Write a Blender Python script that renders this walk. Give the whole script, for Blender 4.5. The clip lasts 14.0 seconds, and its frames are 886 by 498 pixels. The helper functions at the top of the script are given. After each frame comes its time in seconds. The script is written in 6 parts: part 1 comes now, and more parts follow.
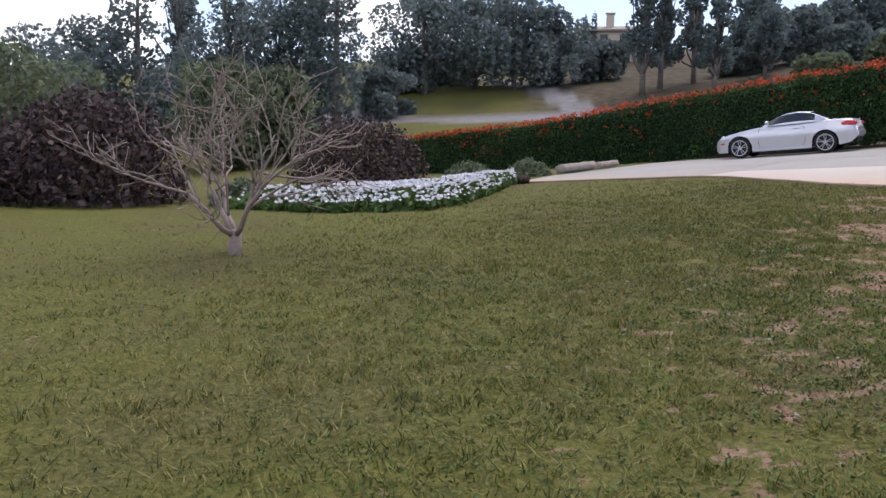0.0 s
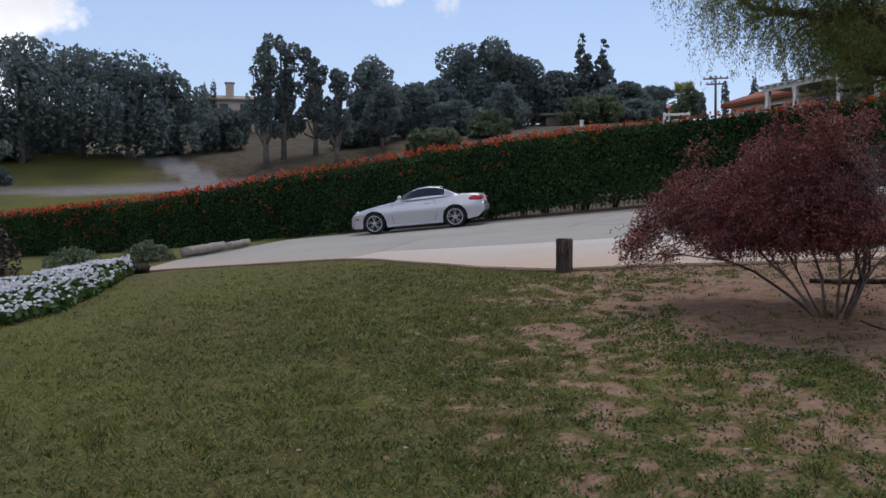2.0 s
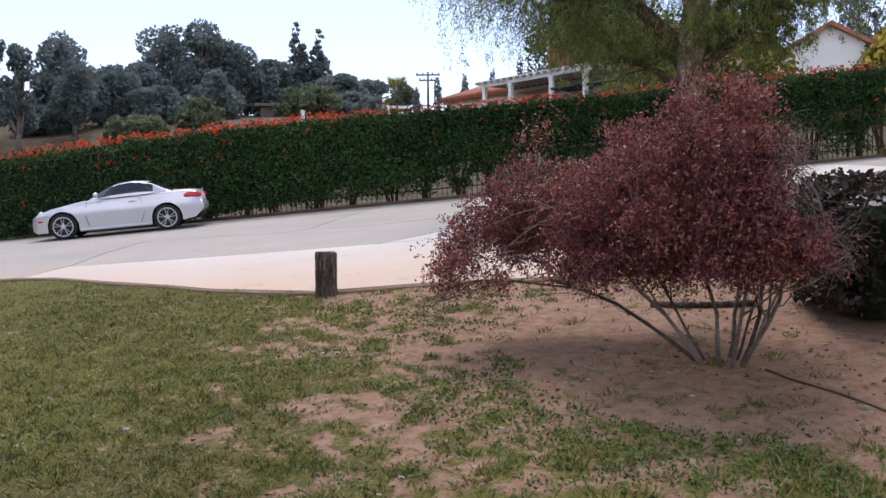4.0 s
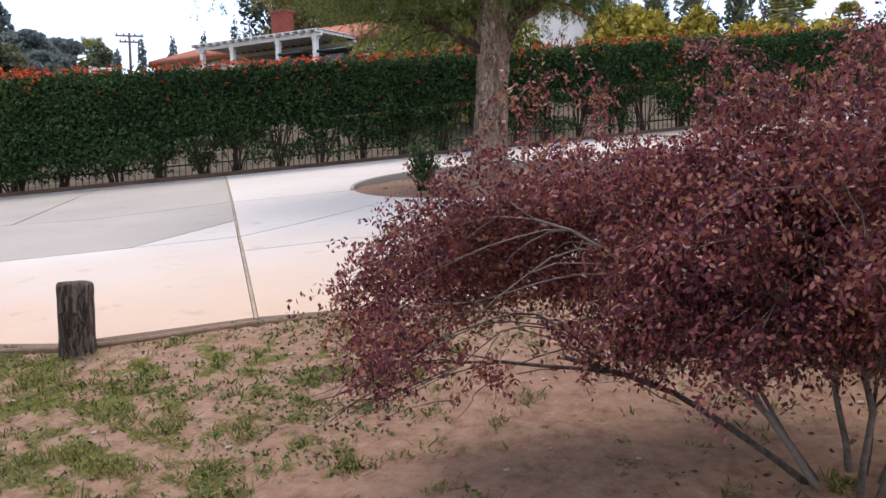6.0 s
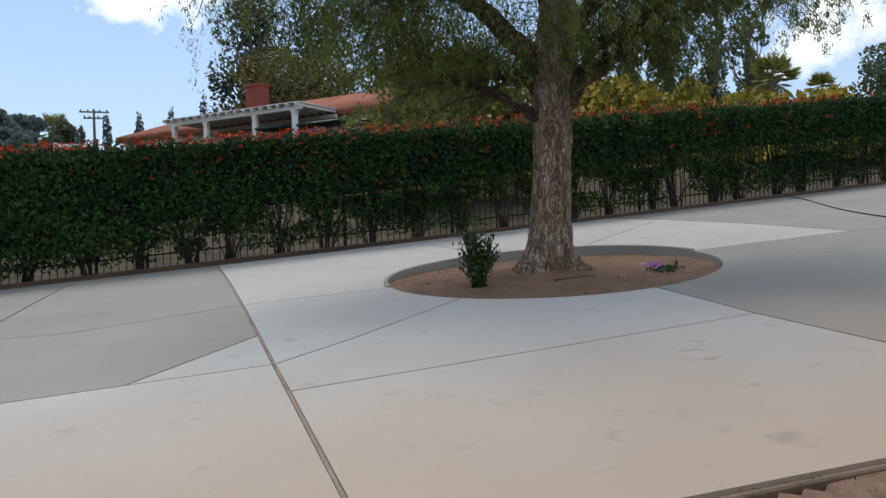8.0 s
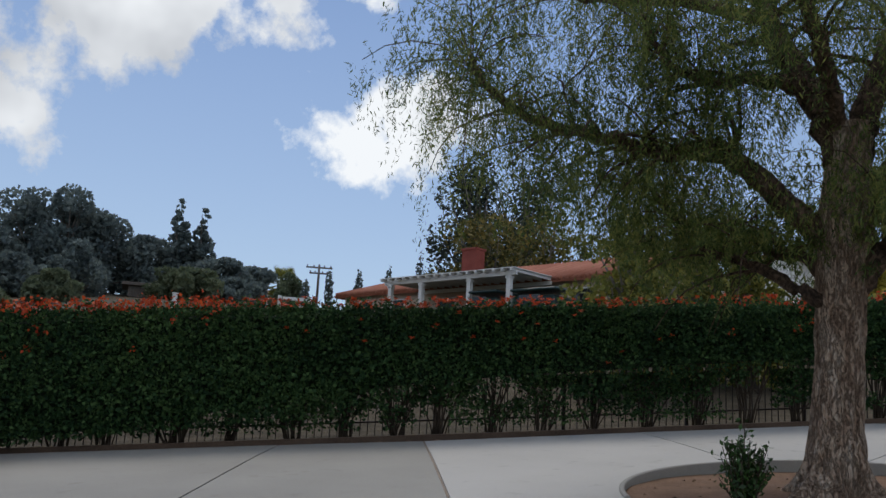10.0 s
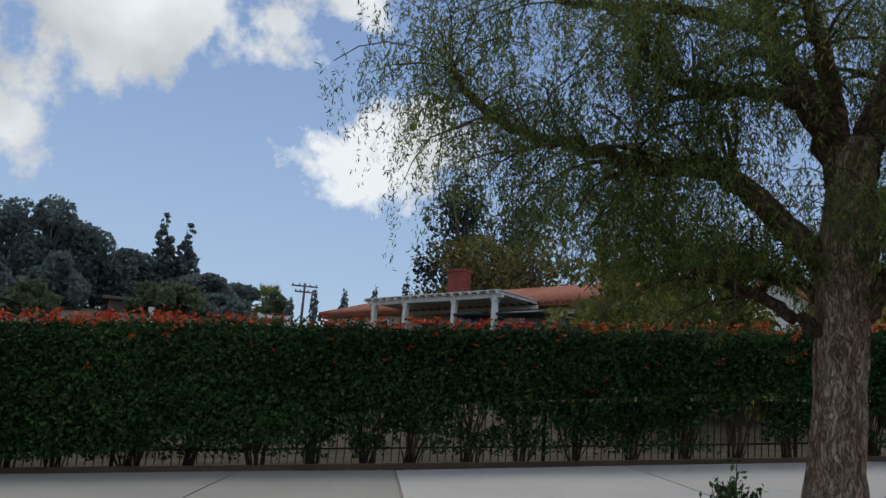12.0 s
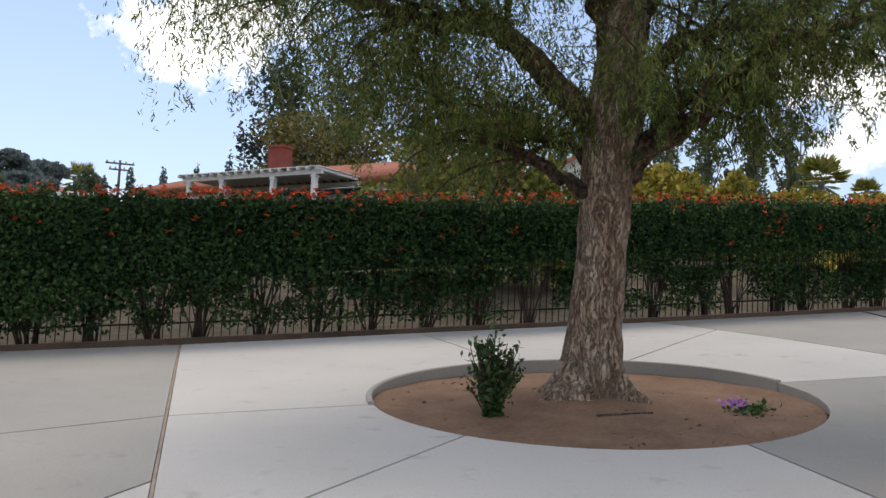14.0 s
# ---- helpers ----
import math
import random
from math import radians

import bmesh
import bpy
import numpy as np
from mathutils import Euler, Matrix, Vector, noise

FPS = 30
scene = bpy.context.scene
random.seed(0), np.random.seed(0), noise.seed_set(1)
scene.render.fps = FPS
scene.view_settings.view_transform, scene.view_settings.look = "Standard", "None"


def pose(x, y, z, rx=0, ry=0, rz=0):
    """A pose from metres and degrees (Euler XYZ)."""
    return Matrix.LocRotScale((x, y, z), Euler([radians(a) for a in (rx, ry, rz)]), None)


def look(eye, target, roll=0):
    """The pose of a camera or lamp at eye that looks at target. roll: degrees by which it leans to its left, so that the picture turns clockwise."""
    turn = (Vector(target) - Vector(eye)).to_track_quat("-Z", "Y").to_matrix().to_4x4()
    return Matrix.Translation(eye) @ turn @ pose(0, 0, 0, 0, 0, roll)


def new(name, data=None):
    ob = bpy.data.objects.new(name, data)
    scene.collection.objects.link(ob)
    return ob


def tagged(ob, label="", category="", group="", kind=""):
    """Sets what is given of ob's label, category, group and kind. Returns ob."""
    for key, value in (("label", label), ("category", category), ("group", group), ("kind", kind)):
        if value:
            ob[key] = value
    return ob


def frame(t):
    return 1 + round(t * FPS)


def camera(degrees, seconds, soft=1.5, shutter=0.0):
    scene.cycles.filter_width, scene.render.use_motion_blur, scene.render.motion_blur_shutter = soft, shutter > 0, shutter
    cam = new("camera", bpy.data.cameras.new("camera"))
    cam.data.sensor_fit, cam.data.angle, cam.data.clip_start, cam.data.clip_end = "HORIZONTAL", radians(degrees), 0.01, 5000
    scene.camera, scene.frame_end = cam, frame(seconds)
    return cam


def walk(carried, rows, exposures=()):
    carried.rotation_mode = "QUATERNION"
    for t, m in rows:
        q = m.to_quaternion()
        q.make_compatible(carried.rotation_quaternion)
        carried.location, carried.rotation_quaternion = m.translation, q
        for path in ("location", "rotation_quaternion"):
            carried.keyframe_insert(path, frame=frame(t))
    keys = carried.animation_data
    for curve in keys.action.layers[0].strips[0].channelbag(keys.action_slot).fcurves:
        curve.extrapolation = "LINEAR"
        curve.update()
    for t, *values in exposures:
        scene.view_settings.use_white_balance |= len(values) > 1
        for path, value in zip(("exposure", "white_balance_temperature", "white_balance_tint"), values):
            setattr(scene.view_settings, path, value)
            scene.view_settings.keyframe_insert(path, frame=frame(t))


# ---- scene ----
cam = camera(53.3, 14.0)
PATH = [
    (0, (0.774, 0.064, -0.046), (0.728, 2.051, -0.264), 0.79),
    (0.5, (0.613, 0.241, 0.045), (1.250, 2.125, -0.164), 0.84),
    (1, (0.619, 0.788, 0.128), (1.298, 2.663, -0.026), 0.44),
    (1.5, (0.740, 1.416, 0.179), (1.455, 3.282, 0.101), 0.35),
    (2, (0.952, 2.224, 0.231), (1.719, 4.071, 0.169), -0.28),
    (2.5, (1.201, 2.958, 0.271), (2.065, 4.760, 0.215), -0.63),
    (3, (1.521, 3.697, 0.293), (2.566, 5.402, 0.237), -0.60),
    (3.5, (1.725, 4.302, 0.351), (2.895, 5.923, 0.305), -0.66),
    (4, (2.000, 5.002, 0.383), (3.312, 6.510, 0.301), -0.78),
    (6.5, (3.872, 8.461, 0.690), (5.645, 9.376, 0.556), -1.21),
    (7, (4.349, 9.078, 0.753), (6.180, 9.874, 0.656), -1.38),
    (7.5, (4.727, 9.664, 0.772), (6.631, 10.272, 0.693), -1.98),
    (8, (4.995, 10.104, 0.916), (6.762, 11.040, 0.920), -1.95),
    (8.5, (5.290, 10.453, 0.943), (7.012, 11.457, 1.104), -2.07),
    (9, (5.619, 10.752, 1.025), (7.228, 11.923, 1.232), -1.02),
    (11.5, (6.676, 11.686, 1.339), (8.108, 13.002, 1.807), 4.99),
    (12, (6.843, 11.642, 1.305), (8.326, 12.916, 1.728), 4.34),
    (12.5, (6.992, 11.545, 1.207), (8.698, 12.533, 1.543), 4.21),
    (13, (7.059, 11.519, 1.186), (8.828, 12.414, 1.452), 3.17),
    (13.5, (7.279, 11.409, 1.176), (9.072, 12.271, 1.376), 2.39),
    (14, (7.601, 11.339, 1.222), (9.336, 12.317, 1.400), 2.57),
]
EXPOSURES = [(0, 0.35, 6500, 18), (0.5, 0.65, 6500, 18), (1.0, 0.05, 6450, 18), (1.5, -0.67, 6250, 18), (2.0, -0.37, 6350, 14), (3.0, 0.05, 6400, 11), (3.5, -0.03, 6500, 15), (4.0, 0.50, 6600, 19),
             (6.5, 0.67, 6800, 19), (7.0, 0.37, 6800, 14), (7.5, 0.30, 7000, 14), (8.0, -0.20, 6500, 6), (9.0, -0.45, 6400, 8), (11.5, -0.97, 6400, 9), (12.0, -0.76, 6400, 8), (12.5, -0.35, 6600, 9), (14, 0.03, 6900, 11)]
walk(cam, [(t, look(eye, target, roll)) for t, eye, target, roll in PATH], EXPOSURES)

# ---------------------------------------------------------------- sky and sun
SUN_AZ, SUN_EL = 38.0, 60.0          # degrees, azimuth from +y towards +x
world = bpy.data.worlds.new("world")
scene.world = world
world.use_nodes = True
wn, wl = world.node_tree.nodes, world.node_tree.links
wn.clear()
sky = wn.new("ShaderNodeTexSky")
sky.sky_type, sky.sun_disc = "NISHITA", False
sky.sun_elevation, sky.sun_rotation = radians(SUN_EL), radians(SUN_AZ)
sky.air_density, sky.dust_density, sky.ozone_density = 1.0, 0.2, 3.0
coord = wn.new("ShaderNodeTexCoord")
norm = wn.new("ShaderNodeVectorMath")
norm.operation = "NORMALIZE"
wl.new(coord.outputs["Generated"], norm.inputs[0])
cloud = wn.new("ShaderNodeTexNoise")
cloud.inputs["Scale"].default_value, cloud.inputs["Detail"].default_value = 8.0, 10.0
cloud.inputs["Roughness"].default_value = 0.6
wl.new(norm.outputs[0], cloud.inputs["Vector"])
# cumulus heaps over the hills, and added ones out of view: direction and half-width of each, ragged by noise
HEAPS = [(0.30, 0.86, 0.41, 0.10), (0.37, 0.82, 0.44, 0.10), (0.44, 0.78, 0.44, 0.06), (0.55, 0.72, 0.43, 0.07), (0.58, 0.66, 0.47, 0.05), (0.52, 0.68, 0.52, 0.08),
         (0.31, 0.90, 0.30, 0.055), (0.35, 0.89, 0.285, 0.035), (0.69, 0.65, 0.32, 0.055), (0.66, 0.70, 0.265, 0.05), (0.655, 0.675, 0.34, 0.03),
         (0.30, 0.912, 0.285, 0.04), (0.37, 0.887, 0.285, 0.04), (-0.05, 0.972, 0.225, 0.05), (0.957, 0.1, 0.27, 0.05), (0.968, 0.055, 0.245, 0.06),
         # the widest, overhead and behind, are unseen and added to whiten the skylight
         (-0.45, 0.88, 0.12, 0.16), (-0.1, 0.98, 0.16, 0.08), (-0.6, 0.3, 0.7, 0.4), (0.5, -0.5, 0.7, 0.45), (0.1, 0.35, 0.93, 0.35),
         (-0.5, -0.7, 0.5, 0.45), (0.9, -0.5, 0.35, 0.3), (-0.95, 0.1, 0.3, 0.35)]
heap = None
for hx_, hy_, hz_, hw_ in HEAPS:
    away = wn.new("ShaderNodeVectorMath")
    away.operation, away.inputs[1].default_value = "DISTANCE", Vector((hx_, hy_, hz_)).normalized()
    wl.new(norm.outputs[0], away.inputs[0])
    fall = wn.new("ShaderNodeMapRange")
    fall.inputs["From Max"].default_value, fall.inputs["To Min"].default_value, fall.inputs["To Max"].default_value = hw_ * 3.0, 1.0, -0.75
    wl.new(away.outputs["Value"], fall.inputs["Value"])
    if heap is None:
        heap = fall.outputs[0]
    else:
        top = wn.new("ShaderNodeMath")
        top.operation = "MAXIMUM"
        wl.new(heap, top.inputs[0])
        wl.new(fall.outputs[0], top.inputs[1])
        heap = top.outputs[0]
ragged = wn.new("ShaderNodeMath")
ragged.operation, ragged.inputs[1].default_value = "MULTIPLY_ADD", 3.6
wl.new(cloud.outputs["Fac"], ragged.inputs[0])
wl.new(heap, ragged.inputs[2])
edge = wn.new("ShaderNodeValToRGB")
edge.color_ramp.elements[0].position, edge.color_ramp.elements[1].position = 0.38, 0.72
half_ = wn.new("ShaderNodeMath")
half_.operation, half_.inputs[1].default_value = "SUBTRACT", 1.8
wl.new(ragged.outputs[0], half_.inputs[0])
wl.new(half_.outputs[0], edge.inputs[0])
puff = wn.new("ShaderNodeMixRGB")
body = wn.new("ShaderNodeTexNoise")
body.inputs["Scale"].default_value, body.inputs["Detail"].default_value = 5.0, 4.0
wl.new(norm.outputs[0], body.inputs["Vector"])
tone = wn.new("ShaderNodeValToRGB")
tone.color_ramp.elements[0].position, tone.color_ramp.elements[0].color = 0.38, (5.8, 6.0, 6.4, 1)
tone.color_ramp.elements[1].position, tone.color_ramp.elements[1].color = 0.6, (9.8, 10.0, 10.3, 1)
wl.new(body.outputs["Fac"], tone.inputs[0])
wl.new(tone.outputs[0], puff.inputs[2])
wl.new(edge.outputs[0], puff.inputs[0])
blue = wn.new("ShaderNodeMixRGB")
blue.blend_type, blue.inputs[0].default_value, blue.inputs[2].default_value = "MULTIPLY", 1.0, (0.97, 1.0, 1.08, 1)
wl.new(sky.outputs[0], blue.inputs[1])
haze = wn.new("ShaderNodeMixRGB")
haze.inputs[2].default_value = (5.2, 6.2, 7.6, 1)
level = wn.new("ShaderNodeSeparateXYZ")
wl.new(norm.outputs[0], level.inputs[0])
thin = wn.new("ShaderNodeMapRange")
thin.inputs["From Min"].default_value, thin.inputs["From Max"].default_value = 0.05, 0.5
thin.inputs["To Min"].default_value, thin.inputs["To Max"].default_value = 0.62, 0.12
wl.new(level.outputs["Z"], thin.inputs["Value"])
wl.new(thin.outputs[0], haze.inputs[0])
wl.new(blue.outputs[0], haze.inputs[1])
wl.new(haze.outputs[0], puff.inputs[1])
bg = wn.new("ShaderNodeBackground")
bg.inputs["Strength"].default_value = 0.148
wl.new(puff.outputs[0], bg.inputs["Color"])
wout = wn.new("ShaderNodeOutputWorld")
wl.new(bg.outputs[0], wout.inputs["Surface"])
sun = new("sun", bpy.data.lights.new("sun", "SUN"))
sun.data.energy, sun.data.angle, sun.data.color = 2.0, radians(30), (1.0, 0.93, 0.84)
sa, se = radians(SUN_AZ), radians(SUN_EL)
sun.matrix_world = look((60 * math.sin(sa) * math.cos(se), 60 * math.cos(sa) * math.cos(se), 60 * math.sin(se)), (0, 0, 0))

# ---------------------------------------------------------------- materials
def mat(name, cols, scale=4.0, fine=40.0, rough=0.8, bump=0.2, spec=0.3, metal=0.0, island=0.0, rand=0.0,
        stretch=(1, 1, 1), lucid=0.0, dist=0.02):
    """Two noise scales mix the colours; island and rand vary them piece by piece; bump from both scales."""
    m = bpy.data.materials.new(name)
    m.use_nodes = True
    n, l = m.node_tree.nodes, m.node_tree.links
    b = n["Principled BSDF"]
    b.inputs["Roughness"].default_value, b.inputs["Metallic"].default_value = rough, metal
    b.inputs["Specular IOR Level"].default_value = spec
    tc = n.new("ShaderNodeTexCoord")
    mp = n.new("ShaderNodeMapping")
    mp.inputs["Scale"].default_value = stretch
    l.new(tc.outputs["Object"], mp.inputs[0])
    big, small = n.new("ShaderNodeTexNoise"), n.new("ShaderNodeTexNoise")
    for node, sc, det in ((big, scale, 4.0), (small, fine, 3.0)):
        node.inputs["Scale"].default_value, node.inputs["Detail"].default_value = sc, det
        l.new(mp.outputs[0], node.inputs["Vector"])
    ramp = n.new("ShaderNodeValToRGB")
    e = ramp.color_ramp.elements
    while len(e) < len(cols):
        e.new(0.5)
    for k, c in enumerate(cols):
        e[k].position = 0.3 + 0.4 * k / max(1, len(cols) - 1)
        e[k].color = (*c, 1)
    blend = n.new("ShaderNodeMath")
    blend.operation, blend.inputs[1].default_value = "MULTIPLY_ADD", 0.55
    half = n.new("ShaderNodeMath")
    half.operation, half.inputs[1].default_value = "MULTIPLY", 0.45
    l.new(small.outputs["Fac"], half.inputs[0])
    l.new(big.outputs["Fac"], blend.inputs[0])
    l.new(half.outputs[0], blend.inputs[2])
    val = blend.outputs[0]
    for amount, kind in ((island, "ShaderNodeNewGeometry"), (rand, "ShaderNodeObjectInfo")):
        if amount:
            src = n.new(kind)
            add = n.new("ShaderNodeMath")
            add.operation, add.inputs[1].default_value = "MULTIPLY_ADD", amount
            sub = n.new("ShaderNodeMath")
            sub.operation, sub.inputs[1].default_value = "SUBTRACT", amount / 2
            l.new(val, sub.inputs[0])
            l.new(src.outputs["Random Per Island" if island and kind.endswith("Geometry") else "Random"], add.inputs[0])
            l.new(sub.outputs[0], add.inputs[2])
            val = add.outputs[0]
    l.new(val, ramp.inputs[0])
    l.new(ramp.outputs[0], b.inputs["Base Color"])
    if bump:
        bp = n.new("ShaderNodeBump")
        bp.inputs["Strength"].default_value, bp.inputs["Distance"].default_value = bump, dist
        l.new(blend.outputs[0], bp.inputs["Height"])
        l.new(bp.outputs[0], b.inputs["Normal"])
    if lucid:
        tr, mx = n.new("ShaderNodeBsdfTranslucent"), n.new("ShaderNodeMixShader")
        mx.inputs[0].default_value = lucid
        l.new(ramp.outputs[0], tr.inputs["Color"])
        l.new(b.outputs[0], mx.inputs[1])
        l.new(tr.outputs[0], mx.inputs[2])
        l.new(mx.outputs[0], n["Material Output"].inputs["Surface"])
    return m


M = {}
M["hedge"] = mat("hedge_leaves", [(0.016, 0.04, 0.018), (0.038, 0.085, 0.03), (0.085, 0.15, 0.05)], 0.9, 9, 0.7, 0, spec=0.15, island=0.4, lucid=0.2)
# near-black green: the shade deep inside foliage, put into the colour
M["core"] = mat("foliage_shade_core", [(0.008, 0.015, 0.008), (0.02, 0.035, 0.015)], 3, 18, 0.95, 0.8, dist=0.08)
M["flower_red"] = mat("orange_red_petals", [(0.4, 0.045, 0.015), (0.64, 0.11, 0.03)], 2, 12, 0.6, 0, island=0.6, lucid=0.3)
M["stem"] = mat("hedge_stems", [(0.03, 0.022, 0.016), (0.09, 0.065, 0.047)], 3, 30, 0.9, 0.4)
M["iron"] = mat("dark_painted_iron", [(0.02, 0.016, 0.014), (0.05, 0.035, 0.028)], 3, 30, 0.6, 0.1)
M["bark"] = mat("pepper_bark", [(0.16, 0.1, 0.07), (0.3, 0.2, 0.14), (0.46, 0.35, 0.265), (0.62, 0.53, 0.445)], 7.0, 45, 0.95, 1.0, stretch=(1, 1, 0.36), dist=0.1)
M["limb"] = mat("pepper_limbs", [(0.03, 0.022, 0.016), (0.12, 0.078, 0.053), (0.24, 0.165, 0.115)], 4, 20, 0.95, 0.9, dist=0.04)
M["pepper"] = mat("pepper_leaves", [(0.05, 0.085, 0.024), (0.12, 0.165, 0.04), (0.24, 0.25, 0.07)], 0.6, 5, 0.5, 0, island=0.45, lucid=0.45)
M["red_leaf"] = mat("maroon_leaves", [(0.07, 0.018, 0.03), (0.155, 0.038, 0.054), (0.26, 0.07, 0.072), (0.31, 0.13, 0.08)], 1.2, 8, 0.5, 0, island=0.6, lucid=0.25)
M["red_stem"] = mat("grey_bush_stems", [(0.055, 0.042, 0.037), (0.22, 0.18, 0.16)], 5, 40, 0.85, 0.4, rand=0.4)
M["bare_stem"] = mat("bare_tree_bark", [(0.2, 0.15, 0.13), (0.36, 0.29, 0.26)], 5, 40, 0.85, 0.4)
M["sleeper"] = mat("grey_weathered_sleepers", [(0.2, 0.17, 0.145), (0.36, 0.32, 0.28)], 4, 26, 0.95, 0.6)
M["wood_old"] = mat("weathered_wood", [(0.035, 0.026, 0.02), (0.12, 0.09, 0.07), (0.24, 0.19, 0.155)], 5, 22, 0.95, 0.9, stretch=(2.2, 2.2, 0.35), dist=0.04)
M["soil"] = mat("bed_soil", [(0.13, 0.075, 0.045), (0.25, 0.15, 0.095)], 3, 25, 0.97, 0.7, dist=0.03)
M["kerb_dark"] = mat("brown_stained_kerb", [(0.07, 0.045, 0.032), (0.15, 0.1, 0.07)], 2, 30, 0.95, 0.5)
M["weed"] = mat("green_weed_leaves", [(0.03, 0.06, 0.015), (0.075, 0.13, 0.028), (0.14, 0.2, 0.05)], 1.5, 8, 0.6, 0, island=0.6, lucid=0.2)
M["kerb"] = mat("kerb_wood_and_dirt", [(0.14, 0.09, 0.06), (0.27, 0.19, 0.13)], 2, 30, 0.95, 0.5)
# distance haze is put into this colour: leaves paled and turned towards blue
M["far_green"] = mat("far_hazed_foliage", [(0.09, 0.118, 0.126), (0.16, 0.2, 0.195), (0.235, 0.28, 0.245)], 0.25, 2, 0.7, 0, island=0.22, lucid=0.35)
M["far_euc"] = mat("dark_eucalyptus_foliage", [(0.022, 0.032, 0.028), (0.05, 0.065, 0.05), (0.1, 0.12, 0.08)], 0.25, 2, 0.7, 0, island=0.3, lucid=0.25)
M["far_olive"] = mat("far_olive_foliage", [(0.07, 0.095, 0.055), (0.14, 0.17, 0.1), (0.21, 0.24, 0.14)], 0.25, 2, 0.7, 0, island=0.25, lucid=0.35)
M["far_gold"] = mat("golden_shrub_foliage", [(0.2, 0.175, 0.025), (0.4, 0.33, 0.05), (0.55, 0.44, 0.09)], 0.4, 3, 0.7, 0, island=0.5, lucid=0.2)
M["far_brown"] = mat("olive_brown_foliage", [(0.06, 0.07, 0.022), (0.14, 0.13, 0.035), (0.24, 0.18, 0.05)], 0.3, 3, 0.7, 0, island=0.5, lucid=0.2)
M["far_lime"] = mat("light_green_foliage", [(0.1, 0.115, 0.026), (0.21, 0.21, 0.045), (0.35, 0.32, 0.075)], 0.4, 3, 0.7, 0, island=0.5, lucid=0.3)
M["far_bark"] = mat("far_bark", [(0.1, 0.085, 0.075), (0.24, 0.21, 0.19)], 1, 8, 0.9, 0.3)
M["palm"] = mat("palm_fronds", [(0.09, 0.115, 0.022), (0.2, 0.22, 0.045), (0.34, 0.31, 0.09)], 1, 6, 0.5, 0, island=0.4, lucid=0.2)
M["mound"] = mat("purple_brown_twigs", [(0.03, 0.02, 0.022), (0.075, 0.05, 0.05), (0.13, 0.09, 0.08)], 1.5, 9, 0.8, 0, island=0.5, lucid=0.1)
M["box_leaf"] = mat("dark_bronze_leaves", [(0.015, 0.012, 0.01), (0.04, 0.035, 0.022), (0.08, 0.05, 0.035)], 1.5, 9, 0.5, 0, island=0.5, lucid=0.15)
M["creeper"] = mat("creeper_leaves", [(0.03, 0.045, 0.015), (0.11, 0.09, 0.025), (0.27, 0.1, 0.03)], 1.4, 9, 0.5, 0, island=0.7, lucid=0.25)
M["shrub"] = mat("shrub_leaves", [(0.02, 0.05, 0.012), (0.06, 0.12, 0.03)], 3, 15, 0.35, 0, island=0.6, lucid=0.25)
M["daisy"] = mat("white_petals", [(0.74, 0.72, 0.76), (0.88, 0.87, 0.9)], 2, 20, 0.6, 0, island=0.5, lucid=0.2)
M["daisy_green"] = mat("daisy_foliage", [(0.04, 0.075, 0.02), (0.1, 0.17, 0.045)], 2, 20, 0.6, 0, island=0.6, lucid=0.2)
M["purple"] = mat("purple_petals", [(0.35, 0.1, 0.5), (0.6, 0.3, 0.75)], 5, 30, 0.6, 0, island=0.6, lucid=0.2)
M["grass"] = mat("grass_blades", [(0.035, 0.055, 0.012), (0.14, 0.148, 0.03), (0.27, 0.235, 0.078)], 0.7, 6, 0.6, 0, island=0.55, lucid=0.25)
M["litter"] = mat("dry_leaf_litter", [(0.07, 0.04, 0.025), (0.2, 0.13, 0.08)], 4, 30, 0.9, 0, island=0.8)
M["stucco"] = mat("beige_stucco", [(0.5, 0.4, 0.32), (0.6, 0.5, 0.41)], 0.8, 20, 0.9, 0.15)
M["white"] = mat("white_paint", [(0.74, 0.73, 0.72), (0.84, 0.83, 0.82)], 1, 15, 0.6, 0.05)
M["tile"] = mat("terracotta_roof_tiles", [(0.3, 0.1, 0.06), (0.42, 0.17, 0.11)], 0.7, 6, 0.85, 0.2, rand=0.3)
M["brick"] = mat("red_brick", [(0.2, 0.05, 0.04), (0.29, 0.09, 0.07)], 2, 12, 0.9, 0.4)
M["dark_glass"] = mat("dark_window_glass", [(0.012, 0.014, 0.017), (0.03, 0.033, 0.037)], 1, 5, 0.08, 0, spec=0.6)
M["tarp"] = mat("dark_green_plastic", [(0.012, 0.03, 0.03), (0.025, 0.05, 0.05)], 2, 10, 0.4, 0.1)
M["pole"] = mat("pole_wood", [(0.1, 0.08, 0.07), (0.2, 0.17, 0.15)], 1, 10, 0.9, 0.2)
M["hose"] = mat("black_rubber_hose", [(0.01, 0.01, 0.01), (0.025, 0.025, 0.025)], 4, 30, 0.5, 0)
M["stone"] = mat("pale_stone", [(0.3, 0.26, 0.22), (0.5, 0.45, 0.4)], 6, 40, 0.9, 0.3, rand=0.3)
